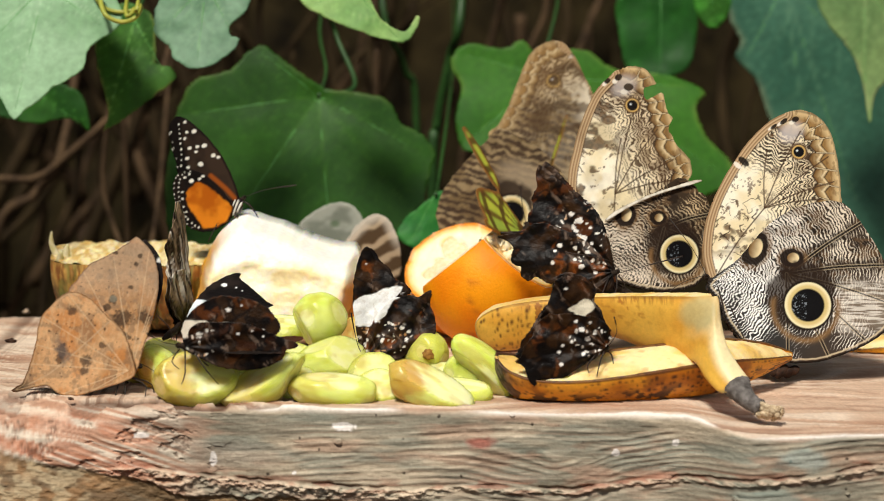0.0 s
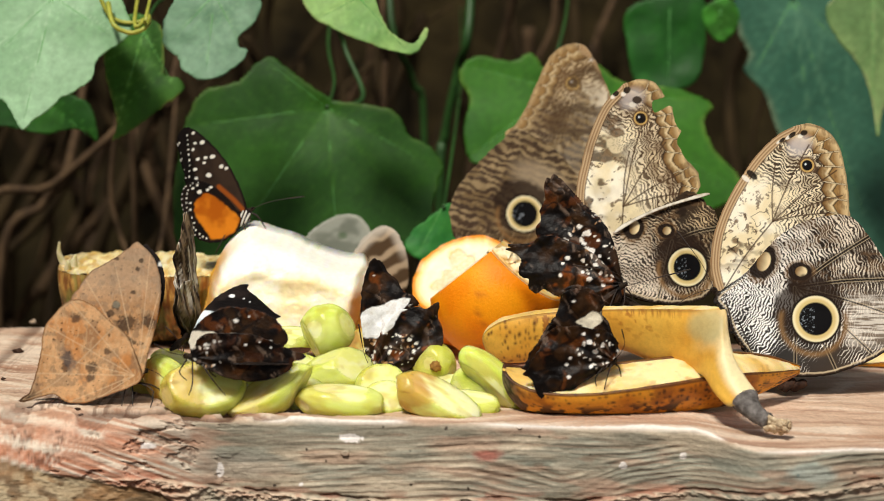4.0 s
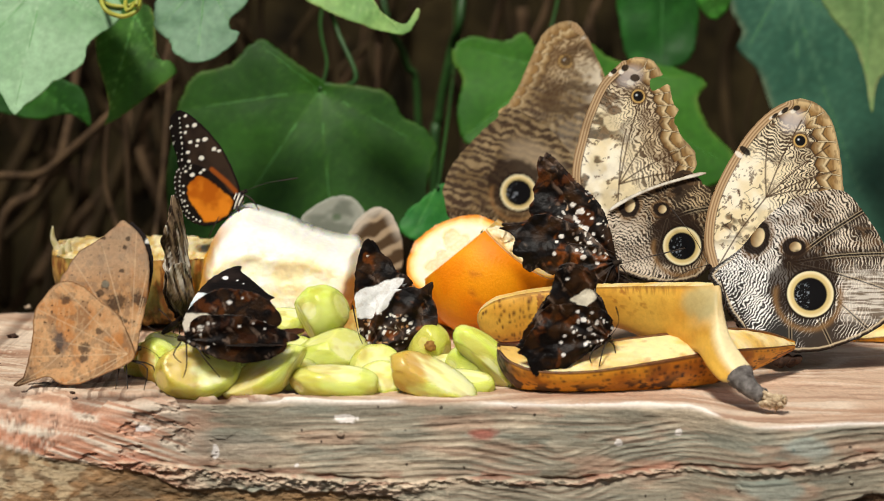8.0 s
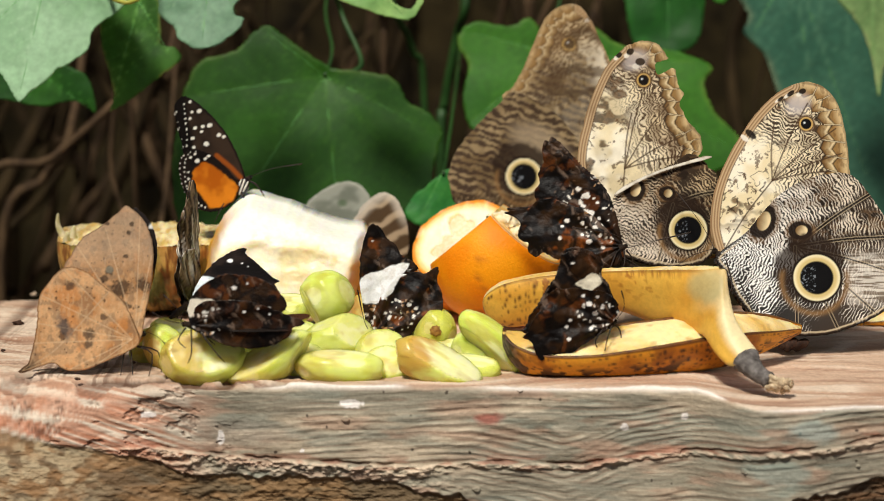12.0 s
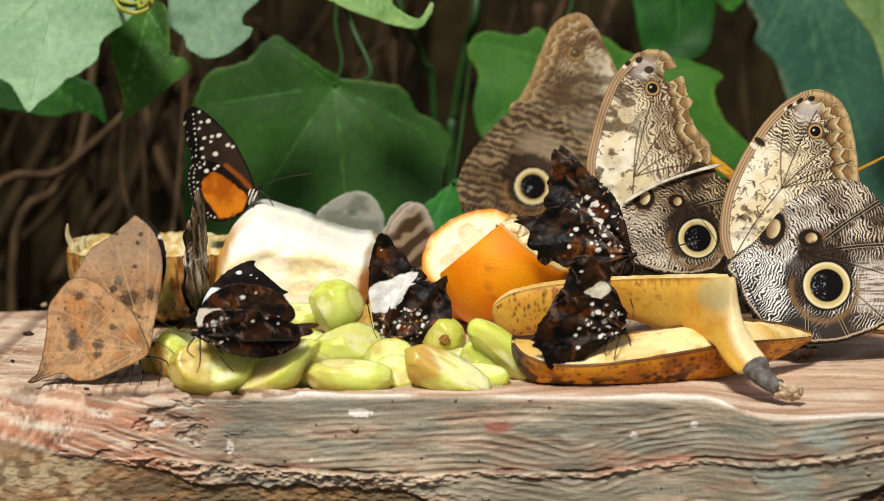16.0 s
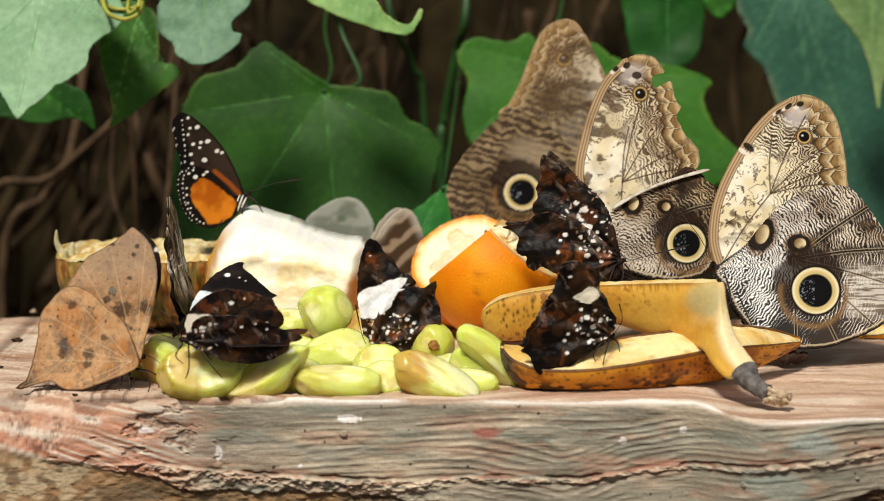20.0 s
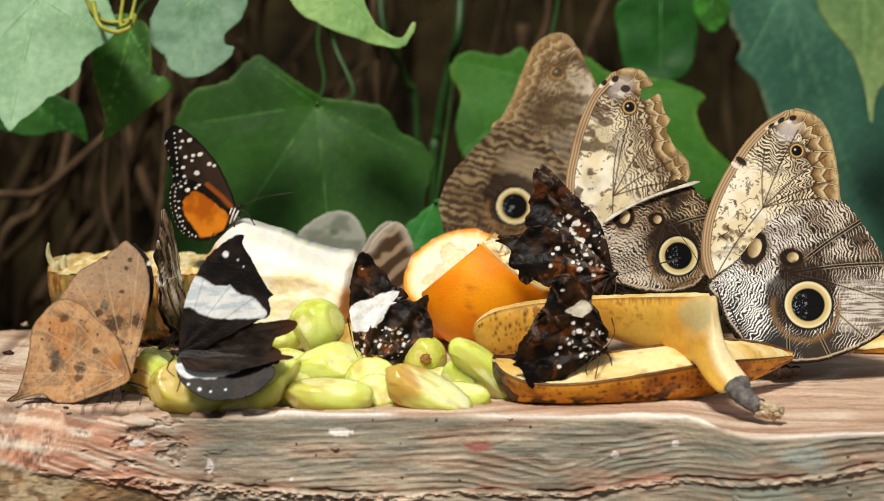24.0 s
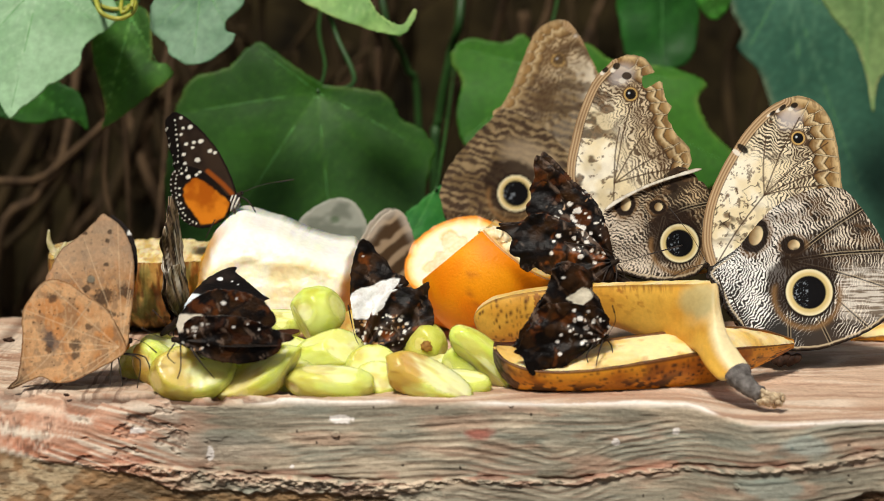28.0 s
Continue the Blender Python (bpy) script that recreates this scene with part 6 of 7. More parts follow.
    insect_body(ob, s, (-12, -2), (70, -52), 9, y=0.0015, antennae=([(-10, -4, 2), (20, -40, 10), (120, -70, 34)], [(-10, -6, 2), (50, -44, -40), (100, -60, -120)]),
                legs=([(0, -5, -6), (-14, -14, -18), (-22, -20, -36)], [(10, -5, -10), (4, -16, -20), (2, -24, -38)], [(10, 6, -10), (24, 16, -20), (30, 24, -40)]))
    OWLS["torn"] = ob


def owl_butterfly_back():
    s = 0.000266
    ob = thing("owl_butterfly", (0.0733, 0.2000, 0.9412), "brown owl butterfly at the back of the slab, wings closed", "butterfly", "owl butterflies", (-6, 0, 0))
    fw = [(8, 20), (38, 100), (52, 180), (44, 240), (28, 282), (10, 320), (-8, 354), (-26, 374), (-42, 378), (-64, 372), (-84, 356), (-98, 328), (-112, 292), (-126, 258), (-142, 228), (-158, 206), (-100, 140), (-40, 60)]
    hw = [(6, 20), (-8, 110), (-60, 180), (-110, 210), (-140, 222), (-164, 200), (-188, 176), (-210, 153), (-228, 130), (-244, 102), (-252, 72), (-248, 48), (-240, 22), (-210, 6), (-160, -4), (-80, 0)]
    pf = owl_fore([(-42, 378), (-64, 372), (-84, 356), (-98, 328), (-112, 292), (-126, 258), (-142, 228), (-158, 206)], (-43, 307), [(-60, 200), (-80, 300), (-20, 340)], 91, 40, 8, 0.35,
                  lead=[(32, 70), (46, 220), (40, 285), (2, 354), (-20, 372)], marks=(((-8, 354), 5, 4, 0),))
    ph = owl_hind((-118, 71), 32, (((-30, 138), 16, 22, 0, 1),), [(-170, 195), (-230, 138), (-248, 70), (-200, -5)], 93, 8, 0.75, 260)
    sheet("forewing", fw, 3.0, s, pf, None, M_WING, ob, 0.0003, wing_relief(0.0015, 25), 1.0, 6, 4)
    hind = sheet("hindwing", hw, 2.6, s, ph, None, M_WING, ob, 0.0003, wing_relief(0.0015, 27), 1.5, 6, 6)
    hind.location.y = -0.0022
    far = sheet("far_forewing", fw, 6.0, s * 0.99, pf, None, M_WING, ob, 0.0003, wing_relief(0.0015, 28), 1.0, 6, 4)
    far.location.y = 0.004
    insect_body(ob, s, (10, 0), (-70, -20), 10, y=0.0015, legs=([(0, -5, -6), (10, -14, -50), (10, -20, -120)], [(-10, 5, -8), (-10, 14, -50), (-20, 20, -120)], [(-20, -5, -8), (-30, -14, -50), (-40, -20, -120)]))
    OWLS["back"] = ob


def dark_paint(seed, band=None, pale="efe8dc", spots=(0.5, 10.0), spot_mid=None, spot_r=60.0, rust=0.5, extra=()):
    """Dark brown underside with a white band, scattered white spots, rusty patches and painted glints."""
    line = spline(band, True, 5) if band else None

    def paint(u, v, d):
        p, q = u * 0.81 + v * 0.59, v * 0.81 - u * 0.59
        p, q = p + 16 * (fbm(p / 22, q / 22, 0, seed + 30, 2) - 0.5), q + 16 * (fbm(p / 22, q / 22, 0, seed + 31, 2) - 0.5)
        c = mix(col("0b0706"), col("33200f"), ss(0.38, 0.74, fbm(p / 24, q / 24, 0, seed, 4)))
        c = mix(c, col("8f4c1c"), 0.8 * rust * ss(0.57, 0.72, fbm(p / 26, q / 22, 0, seed + 5, 4)))
        c = mix(c, col("0a0605"), 0.8 * ss(0.05, 0.015, np.abs(fbm(p / 30, q / 30, 0, seed + 7, 2) - 0.5)))
        # glossy glints on the dark scales, painted as thin pale streaks
        c = mix(c, col("8a7464"), 0.5 * ss(0.6, 0.74, fbm(p / 5, q / 15, 0, seed + 8, 3)) * ss(0.45, 0.6, fbm(p / 34, q / 34, 0, seed + 18, 2)))
        if line is not None:
            ins = inside(line, u, v)
            dd = dline(line, u, v, True)[0]
            sd = np.where(ins, dd, -dd) + 5 * (fbm(u / 9, v / 9, 0, seed + 9, 2) - 0.5)
            c = mix(c, mix(col(pale), col("c7b8a8"), 0.3 * ss(0.62, 0.75, fbm(u / 7, v / 7, 0, seed + 4, 2))), ss(-0.8, 1.2, sd))
        if spot_mid is not None:
            wu, wv = (a + 9 * (fbm(u / 8, v / 8, 0, seed + 60 + k2, 2) - 0.5) for k2, a in enumerate((u, v)))
            m = dots(wu, wv, spots[1], spots[0] * 0.8, 0.25, seed + 20) * ss(1.1, 0.85, disc(u, v, spot_mid, spot_r, spot_r * 0.75))
            c = mix(c, mix(col("f2ece2"), col("b98a5a"), ss(0.55, 0.8, fbm(u / 15, v / 15, 0, seed + 2, 1))), 0.95 * m)
        for at, r in extra:
            r = 0.78 * r
            c = mix(c, col("f4efe8"), ss(r + 0.8, r - 0.6, np.hypot(u - at[0], (v - at[1]) * 1.25) + 0.9 * r * (fbm(u / 5, v / 5, 0, seed, 2) - 0.5)))
        return c
    return paint


def dark_relief(b, seed):
    def f(u, v, d):
        return b * ((fbm(u / 40, v / 40, 0, seed, 3) - 0.5) * 2 + 0.35 * np.sin(np.arctan2(v, u) * 14) + 0.5 * (fbm(u / 13, v / 13, 0, seed + 50, 2) - 0.5))
    return f


DARK = {}


def band_butterfly_opening():
    """Dark butterfly on the grapes that opens its white-banded wings."""
    s = 0.000215
    ob = thing("white_banded_butterfly", (-0.0934, -0.0040, 0.9227), "black butterfly with white-banded wings, perched on the grapes", "butterfly", "dark spotted butterflies")
    fw = [(0, 0), (-3, 18), (0, 44), (6, 83), (22, 127), (41, 161), (60, 182), (76, 195), (95, 206), (113, 207), (110, 193), (124, 170), (139, 141), (151, 120), (164, 103), (156, 93), (160, 78), (156, 64), (134, 54), (76, 24), (30, 0)]
    hw = [(0, 4), (17, 54), (76, 62), (134, 52), (170, 56), (196, 58), (207, 49), (194, 34), (168, 24), (162, 6), (148, -7), (174, -14), (172, -21), (134, -26), (100, -26), (27, -8)]
    # at rest the near forewing is drawn down behind the hindwing
    low = [(0, 0), (-6, 30), (6, 58), (30, 78), (60, 90), (86, 90), (112, 86), (138, 76), (160, 56), (168, 28), (130, 8), (60, -4), (20, -6)]
    drop = [(0, 8), (17, 40), (60, 45), (110, 42), (150, 28), (178, 16), (200, 10), (199, 1), (180, -4), (176, -18), (150, -34), (120, -41), (90, -41), (60, -35), (30, -22), (6, -10)]
    band = [(0, 82), (20, 132), (42, 130), (60, 118), (88, 118), (104, 104), (128, 98), (150, 76), (150, 62), (120, 60), (70, 60), (40, 66), (22, 78)]

    def upper_fore(u, v, d):
        k = fbm(u / 30, v / 30, 0, 4, 3)
        c = mix(col("120e0d"), col("2a211d"), ss(0.3, 0.75, k))
        line = spline(band, True, 5)
        dd = dline(line, u, v, True)[0]
        sd = np.where(inside(line, u, v), dd, -dd) + 5 * (fbm(u / 8, v / 8, 0, 9, 2) - 0.5)
        c = mix(c, mix(col("f4f4f2"), col("cfdbe0"), ss(0.4, 0.7, fbm(u / 20, v / 6, 0, 2, 2))), ss(-1, 1.2, sd))
        for at, r in (((80, 174), 5.5), ((102, 164), 1.8), ((112, 152), 1.5)):
            c = mix(c, col("f6f6f4"), ss(r + 0.8, r - 0.6, np.hypot(u - at[0], v - at[1])))
        for e in ((60, 190), (120, 160), (150, 110), (150, 66), (80, 40)):
            c = mix(c, col("0a0807"), 0.35 * ss(1.6, 0.5, dline(np.array([(2, 6), e], float), u, v)[0]))
        return c

    def upper_low(u, v, d):
        c = mix(col("120e0d"), col("2a211d"), ss(0.3, 0.75, fbm(u / 30, v / 30, 0, 4, 3)))
        line = spline([(-8, 22), (4, 44), (30, 49), (62, 49), (100, 38), (128, 24), (136, 14), (110, 14), (60, 21), (20, 20)], True, 5)
        dd = dline(line, u, v, True)[0]
        sd = np.where(inside(line, u, v), dd, -dd) + 4 * (fbm(u / 8, v / 8, 0, 9, 2) - 0.5)
        for at, r in (((18, 60), 2.6), ((38, 70), 3.2), ((58, 74), 2.4), ((84, 70), 2.0)):
            c = mix(c, col("f6f6f4"), ss(r + 0.8, r - 0.6, np.hypot(u - at[0], v - at[1])))
        return mix(c, mix(col("f4f4f2"), col("cfdbe0"), ss(0.4, 0.7, fbm(u / 20, v / 6, 0, 2, 2))), ss(-1, 1.2, sd))

    def upper_hind(u, v, d):
        c = mix(col("17120f"), col("34271f"), ss(0.3, 0.75, fbm(u / 34, v / 20, 0, 14, 3)))
        c = mix(c, col("5a3320"), 0.6 * ss(150, 200, u))
        for e in ((200, 48), (165, 20), (150, 0), (120, -20), (90, 50)):
            c = mix(c, col("080606"), 0.5 * ss(1.8, 0.5, dline(np.array([(2, 4), e], float), u, v)[0]))
        return c
    under_fore = dark_paint(41, [(-10, 16), (-4, 42), (22, 46), (50, 42), (84, 42), (90, 34), (60, 26), (20, 16)], "e9dfcc", rust=0.35, extra=(((76, 66), 5.5), ((138, 30), 4), ((100, 74), 2.2)))
    under_hind = dark_paint(47, None, spots=(0.6, 11.0), spot_mid=(24, 8), spot_r=40, rust=0.12, extra=(((95, 24), 3), ((120, 30), 2.5), ((140, 20), 2)))
    out = []
    for near in (True, False):
        for name, data, under, upper, dy in (("forewing", low if near else fw, under_fore, upper_fore, 0.0), ("hindwing", drop if near else hw, under_hind, upper_hind, -0.001 if near else 0.001)):
            a, b = (under, upper_low if name == "forewing" else upper) if near else (upper, under)
            w = sheet(("near_" if near else "far_") + name, data, 2.0, s, a, b, M_DARKWING, ob, 0.00025, dark_relief(0.0007 if name == "hindwing" else 0.0003, 3 + near), 2.0, 6, 5, "dark underside, black upper side with a white band" if name == "forewing" else "", 6)
            out.append((w, near, dy))
    insect_body(ob, s, (-16, -2), (106, -14), 9, y=0.003, antennae=([(-18, -4, 2), (-40, -20, 10), (-66, -30, 26)], [(-18, 4, 2), (-30, 10, 30), (-52, 20, 50)]),
                legs=([(0, -6, -8), (2, -22, -46), (-4, -26, -66)], [(14, -6, -8), (40, -24, -40), (62, -30, -64)], [(-10, -4, -6), (-22, -16, -26), (-8, -20, -40)], [(20, 6, -8), (30, 14, -30), (40, 20, -40)]))
    DARK["opening"] = (ob, out)


def band_butterfly_still(key, place, s, fw, hw, pf, ph, label, head, tail, turn, antennae, legs, flip=False):
    ob = thing("spotted_dark_butterfly", place, label, "butterfly", "dark spotted butterflies", turn)
    sheet("forewing", fw, 1.9, s, pf, None, M_DARKWING, ob, 0.00025, dark_relief(0.0011, 5), 2.4, 5, 5, "", 6)
    h = sheet("hindwing", hw, 1.9, s, ph, None, M_DARKWING, ob, 0.00025, dark_relief(0.0016, 8), 3.0, 6, 7, "", 6)
    h.location.y = -0.0018
    f2 = sheet("far_forewing", fw, 4.0, s, pf, None, M_DARKWING, ob, 0.00025, dark_relief(0.0008, 6), 2.4, 5, 9, "", 6)
    f2.matrix_basis = pose(0, 0.003, 0, -3, 3, 0)
    h2 = sheet("far_hindwing", hw, 4.0, s, ph, None, M_DARKWING, ob, 0.00025, dark_relief(0.0008, 6), 2.4, 5, 9, "", 6)
    h2.matrix_basis = pose(0, 0.005, 0, -3, 2, 0)
    insect_body(ob, s, head, tail, 7, y=0.0012, antennae=antennae, legs=legs)
    DARK[key] = ob


def still_dark_butterflies():
    s = 0.000227
    band_butterfly_still("middle", (-0.0256, 0.0450, 0.9098), s,
        [(0, -6), (-12, 37), (-18, 82), (-20, 118), (-16, 159), (-7, 187), (4, 202), (14, 194), (22, 180), (40, 166), (50, 150), (74, 136), (80, 124), (63, 118), (73, 107), (48, 52), (18, 0)],
        [(-4, -4), (8, 52), (38, 102), (79, 116), (94, 112), (108, 120), (121, 124), (118, 102), (124, 82), (130, 66), (125, 44), (108, 27), (94, 15), (73, 6), (53, -5), (44, -20), (28, -14), (13, -12)],
        dark_paint(51, [(-22, 92), (-8, 112), (18, 119), (43, 130), (68, 132), (63, 120), (43, 97), (33, 67), (8, 60), (-20, 64)], "ffffff", (0.75, 9.0), (-4, 32), 40, 0.7, (((4, 172), 2.5),)),
        dark_paint(53, [(18, 112), (58, 126), (70, 120), (50, 102), (36, 77), (18, 67)], "ffffff", (0.7, 10.0), (28, 32), 60, 0.8, (((68, 57), 5), ((80, 50), 4), ((76, 37), 4))),
        "dark brown butterfly with a broad white band, wings closed over grapes", (0, 2), (45, -14), (-9, 0, 6),
        ([(0, -4, 4), (-14, -20, 30), (-26, -34, 84)], [(0, 4, 4), (-6, -10, -20), (4, -30, -34)]), ([(10, -5, -2), (14, -14, -16), (16, -18, -34)], [(30, -5, -6), (60, -16, -4), (80, -20, -18)], [(30, 5, -6), (40, 14, -10), (50, 18, -24)]))
    s = 0.000237
    band_butterfly_still("high", (0.0798, 0.0850, 0.9426), s,
        [(-2, -22), (-7, 18), (-19, 60), (-36, 96), (-56, 118), (-80, 136), (-102, 156), (-124, 176), (-142, 186), (-148, 172), (-146, 148), (-154, 128), (-152, 108), (-160, 86), (-120, 28), (-60, -12)],
        [(-2, -24), (-28, 28), (-80, 66), (-130, 82), (-152, 80), (-172, 64), (-194, 60), (-216, 56), (-196, 48), (-184, 34), (-189, 18), (-182, 6), (-171, 2), (-169, -14), (-156, -23), (-142, -14), (-120, -25), (-90, -20), (-60, -36), (-28, -38)],
        dark_paint(55, None, "e9e0d2", (0.5, 10.0), (-48, 78), 62, 0.3, (((-68, 88), 8), ((-60, 56), 9), ((-82, 100), 6), ((-52, 28), 5), ((-74, 70), 5), ((-48, 76), 4), ((-62, 8), 6), ((-36, -2), 5), ((-30, 18), 4), ((-45, 48), 4))),
        dark_paint(57, None, "efe8dc", (0.6, 9.0), (-36, 38), 46, 0.85, (((-102, 42), 6), ((-114, 11), 5), ((-110, 33), 4), ((-62, 6), 6), ((-37, -4), 5), ((-42, 18), 5), ((-52, 32), 6), ((-34, 36), 4), ((-74, 18), 4))),
        "dark brown white-speckled butterfly clinging above the banana", (4, 0), (-50, -26), (-8, 0, -5),
        ([(4, -4, 4), (-20, -30, 20), (-90, -50, 30)],), ([(0, -5, -8), (2, -12, -30), (-6, -16, -46)], [(-12, -5, -10), (-20, -12, -30), (-24, -16, -42)], [(4, 5, -8), (14, 12, -20), (18, 16, -40)]))
    s = 0.000219
    band_butterfly_still("banana", (0.0703, 0.0100, 0.9222), s,
        [(4, 20), (-6, 37), (-14, 66), (-28, 82), (-25, 100), (-38, 116), (-54, 125), (-74, 128), (-96, 122), (-102, 94), (-112, 72), (-126, 44), (-104, 26), (-54, 10)],
        [(6, 20), (-12, 52), (-54, 60), (-94, 62), (-119, 54), (-138, 24), (-152, 0), (-158, -18), (-166, -25), (-152, -32), (-148, -44), (-140, -58), (-132, -71), (-120, -58), (-98, -58), (-74, -52), (-54, -38), (-30, -22), (-10, -6)],
        dark_paint(61, [(-74, 68), (-56, 78), (-42, 88), (-30, 80), (-26, 68), (-38, 60), (-48, 50), (-60, 60)], "e6dcc4", (0.4, 10.0), (-19, 42), 30, 0.25, (((-78, 106), 4),)),
        dark_paint(63, None, "efe8dc", (0.55, 9.0), (-32, 14), 40, 0.35, (((-74, 109), 4), ((-82, 4), 4), ((-88, -8), 4), ((-84, -29), 5), ((-48, 34), 7), ((-37, 17), 6), ((-44, -10), 5), ((-24, 26), 4), ((-58, 48), 5), ((-34, 47), 4))),
        "dark brown butterfly with a cream band, feeding on the banana", (2, 0), (-40, -26), (0, 0, 4),
        ([(2, -4, 4), (14, -14, 30), (6, -30, 60)],), ([(-6, -5, -6), (-14, -12, -24), (-20, -16, -50)], [(-20, -5, -10), (-36, -12, -30), (-34, -14, -44)], [(0, 5, -6), (10, 10, -16), (14, 12, -34)]))
    # one turned edge-on to the camera
    s = 0.000231
    ob = thing("spotted_dark_butterfly", (-0.1011, 0.0600, 0.9204), "dark mottled butterfly seen edge-on, wings held upright", "butterfly", "dark spotted butterflies")
    fw = [(0, 0), (-22, 40), (-44, 90), (-36, 120), (-48, 150), (-26, 190), (-8, 222), (6, 200), (20, 150), (22, 90), (16, 30)]
    hw = [(0, -6), (-24, 16), (-46, 34), (-52, 66), (-44, 92), (-20, 104), (10, 92), (18, 30)]

    def p(u, v, d):
        c = mix(col("907a60"), col("2a1c14"), ss(0.38, 0.62, fbm(u / 5 + 0.06 * v, v / 24, 0, 71, 4)))
        c = mix(c, col("e9e0d0"), 0.8 * ss(0.6, 0.68, fbm(u / 5 + 0.05 * v, v / 50, 0, 72, 3)) * ss(40, 80, v))
        return mix(c, col("1c120d"), ss(60, 20, v) * 0.8)
    for k, (yaw, y) in enumerate(((0, -0.001), (13, 0.001))):
        a = sheet("forewing", fw, 2.4, s, p, None, M_DARKWING, ob, 0.0003, dark_relief(0.0012, 9 + k), 4.0, 6, 5 + k, "", 5)
        a.matrix_basis = pose(0, y, 0, 0, 0, yaw)
        b = sheet("hindwing", hw, 2.4, s, p, None, M_DARKWING, ob, 0.0003, dark_relief(0.0012, 12 + k), 4.0, 6, 9 + k, "", 5)
        b.matrix_basis = pose(0, y * 2.5, 0, 0, 0, yaw)
    insect_body(ob, s, (8, 4), (-60, -16), 7, legs=([(0, -5, -6), (4, -14, -14), (6, -18, -30)], [(0, 5, -6), (4, 14, -14), (6, 18, -30)], [(-12, 5, -6), (-10, 14, -14), (-12, 18, -30)]))
    DARK["edge"] = ob


def orange_butterfly():
    s = 0.0002540
    ob = thing("orange_butterfly", (-0.0854, 0.15, 0.9636), "black and orange butterfly with white spots, perched on the pineapple", "butterfly", "single butterflies")
    fw = [(-3, -6), (0, 12), (-13, 47), (-31, 81), (-55, 111), (-78, 132), (-95, 143), (-106, 146), (-116, 139), (-119, 121), (-116, 101), (-112, 81), (-108, 64), (-106, 51), (-96, 37), (-50, 11)]
    hw = [(-7, -13), (-19, 7), (-36, 26), (-53, 41), (-70, 50), (-86, 53), (-103, 47), (-111, 37), (-114, 21), (-111, 1), (-106, -17), (-99, -33), (-87, -47), (-73, -55), (-56, -57), (-39, -53), (-22, -43), (-12, -31)]

    def spot(c, u, v, at, r, deg=20):
        return mix(c, col("ece8dc"), ss(1.05, 0.8, disc(u, v, at, r * 0.92, r * 0.7, deg) + 0.4 * (fbm(u / 4, v / 4, 0, 8, 2) - 0.5)))

    def row(c, u, v, line, gap, r):
        """Small white spots strung along a margin."""
        line = spline(line, False, 8)
        along = 0.0
        for k in range(1, len(line)):
            along += math.hypot(line[k][0] - line[k - 1][0], line[k][1] - line[k - 1][1])
            if along > gap:
                along -= gap * (0.85 + 0.3 * ((k * 7) % 5) / 4)
                c = spot(c, u, v, line[k], r * (0.8 + 0.4 * ((k * 3) % 4) / 3), 70)
        return c

    def pf(u, v, d):
        c = mix(col("1c1511"), col("3a2c22"), ss(0.3, 0.7, fbm(u / 40, v / 40, 0, 5, 3)))
        c = mix(c, col("b85c18"), 0.7 * ss(6.5, 1.5, dline(np.array([(-6, 3), (-22, 20), (-48, 42)], float), u, v)[0]))
        c = mix(c, col("0c0807"), 0.95 * ss(16, 9, dline(np.array([(-115, 140), (-108, 94), (-101, 49)], float), u, v)[0]))
        c = mix(c, col("0f0a08"), 0.8 * ss(5, 2, d))
        for at, r in (((-78, 120), 5.2), ((-94, 136), 3.6), ((-91, 118), 3.6), ((-94, 107), 3.6), ((-86, 90), 4.4), ((-72, 93), 4.6), ((-60, 95), 5.4), ((-74, 84), 3.4), ((-44, 78), 4.6), ((-35, 75), 4), ((-90, 72), 4.2), ((-66, 62), 6), ((-88, 56), 3.8)):
            c = spot(c, u, v, at, r)
        c = row(c, u, v, [(-106, 142), (-104, 124), (-102, 101), (-100, 79), (-101, 54)], 9, 2.1)
        return row(c, u, v, [(-119, 134), (-118, 111), (-113, 82), (-107, 54)], 15, 1.8)

    def ph(u, v, d):
        c = mix(col("0f0a08"), col("1c1410"), ss(0.3, 0.7, fbm(u / 20, v / 20, 0, 9, 3)))
        line = spline([(-11, -10), (-30, 7), (-46, 20), (-66, 31), (-80, 25), (-89, 14), (-90, -3), (-84, -17), (-74, -30), (-65, -43), (-61, -50), (-43, -49), (-26, -42), (-14, -30)], True, 5)
        dd = dline(line, u, v, True)[0]
        sd = np.where(inside(line, u, v), dd, -dd)
        o = mix(col("d8801c"), col("b05a0c"), ss(0.35, 0.7, fbm(u / 26, v / 26, 0, 3, 3)))
        c = mix(c, o, ss(-1.5, 2.5, sd + 4 * (fbm(u / 6, v / 6, 0, 5, 2) - 0.5)))
        for at, r in (((-81, 33), 5.2), ((-67, 37), 3.6), ((-61, 42), 3.4), ((-93, 39), 3.2), ((-85, 45), 2.8), ((-97, 13), 2.6), ((-97, 1), 2.8), ((-95, -13), 2.4), ((-90, -22), 2.4)):
            c = spot(c, u, v, at, r)
        c = row(c, u, v, [(-75, 50), (-93, 48), (-102, 34), (-104, 13), (-101, -9), (-93, -28), (-76, -45), (-65, -50)], 8, 1.9)
        return row(c, u, v, [(-96, 50), (-110, 36), (-112, 14), (-110, -6), (-104, -23), (-93, -40), (-76, -51)], 9, 1.4)
    sheet("forewing", fw, 1.4, s, pf, None, M_WING, ob, 0.00025, wing_relief(0.0006, 33), 1.0, 4, 4)
    h = sheet("hindwing", hw, 1.4, s, ph, None, M_WING, ob, 0.00025, wing_relief(0.0006, 35), 1.2, 4, 6)
    h.location.y = -0.0026
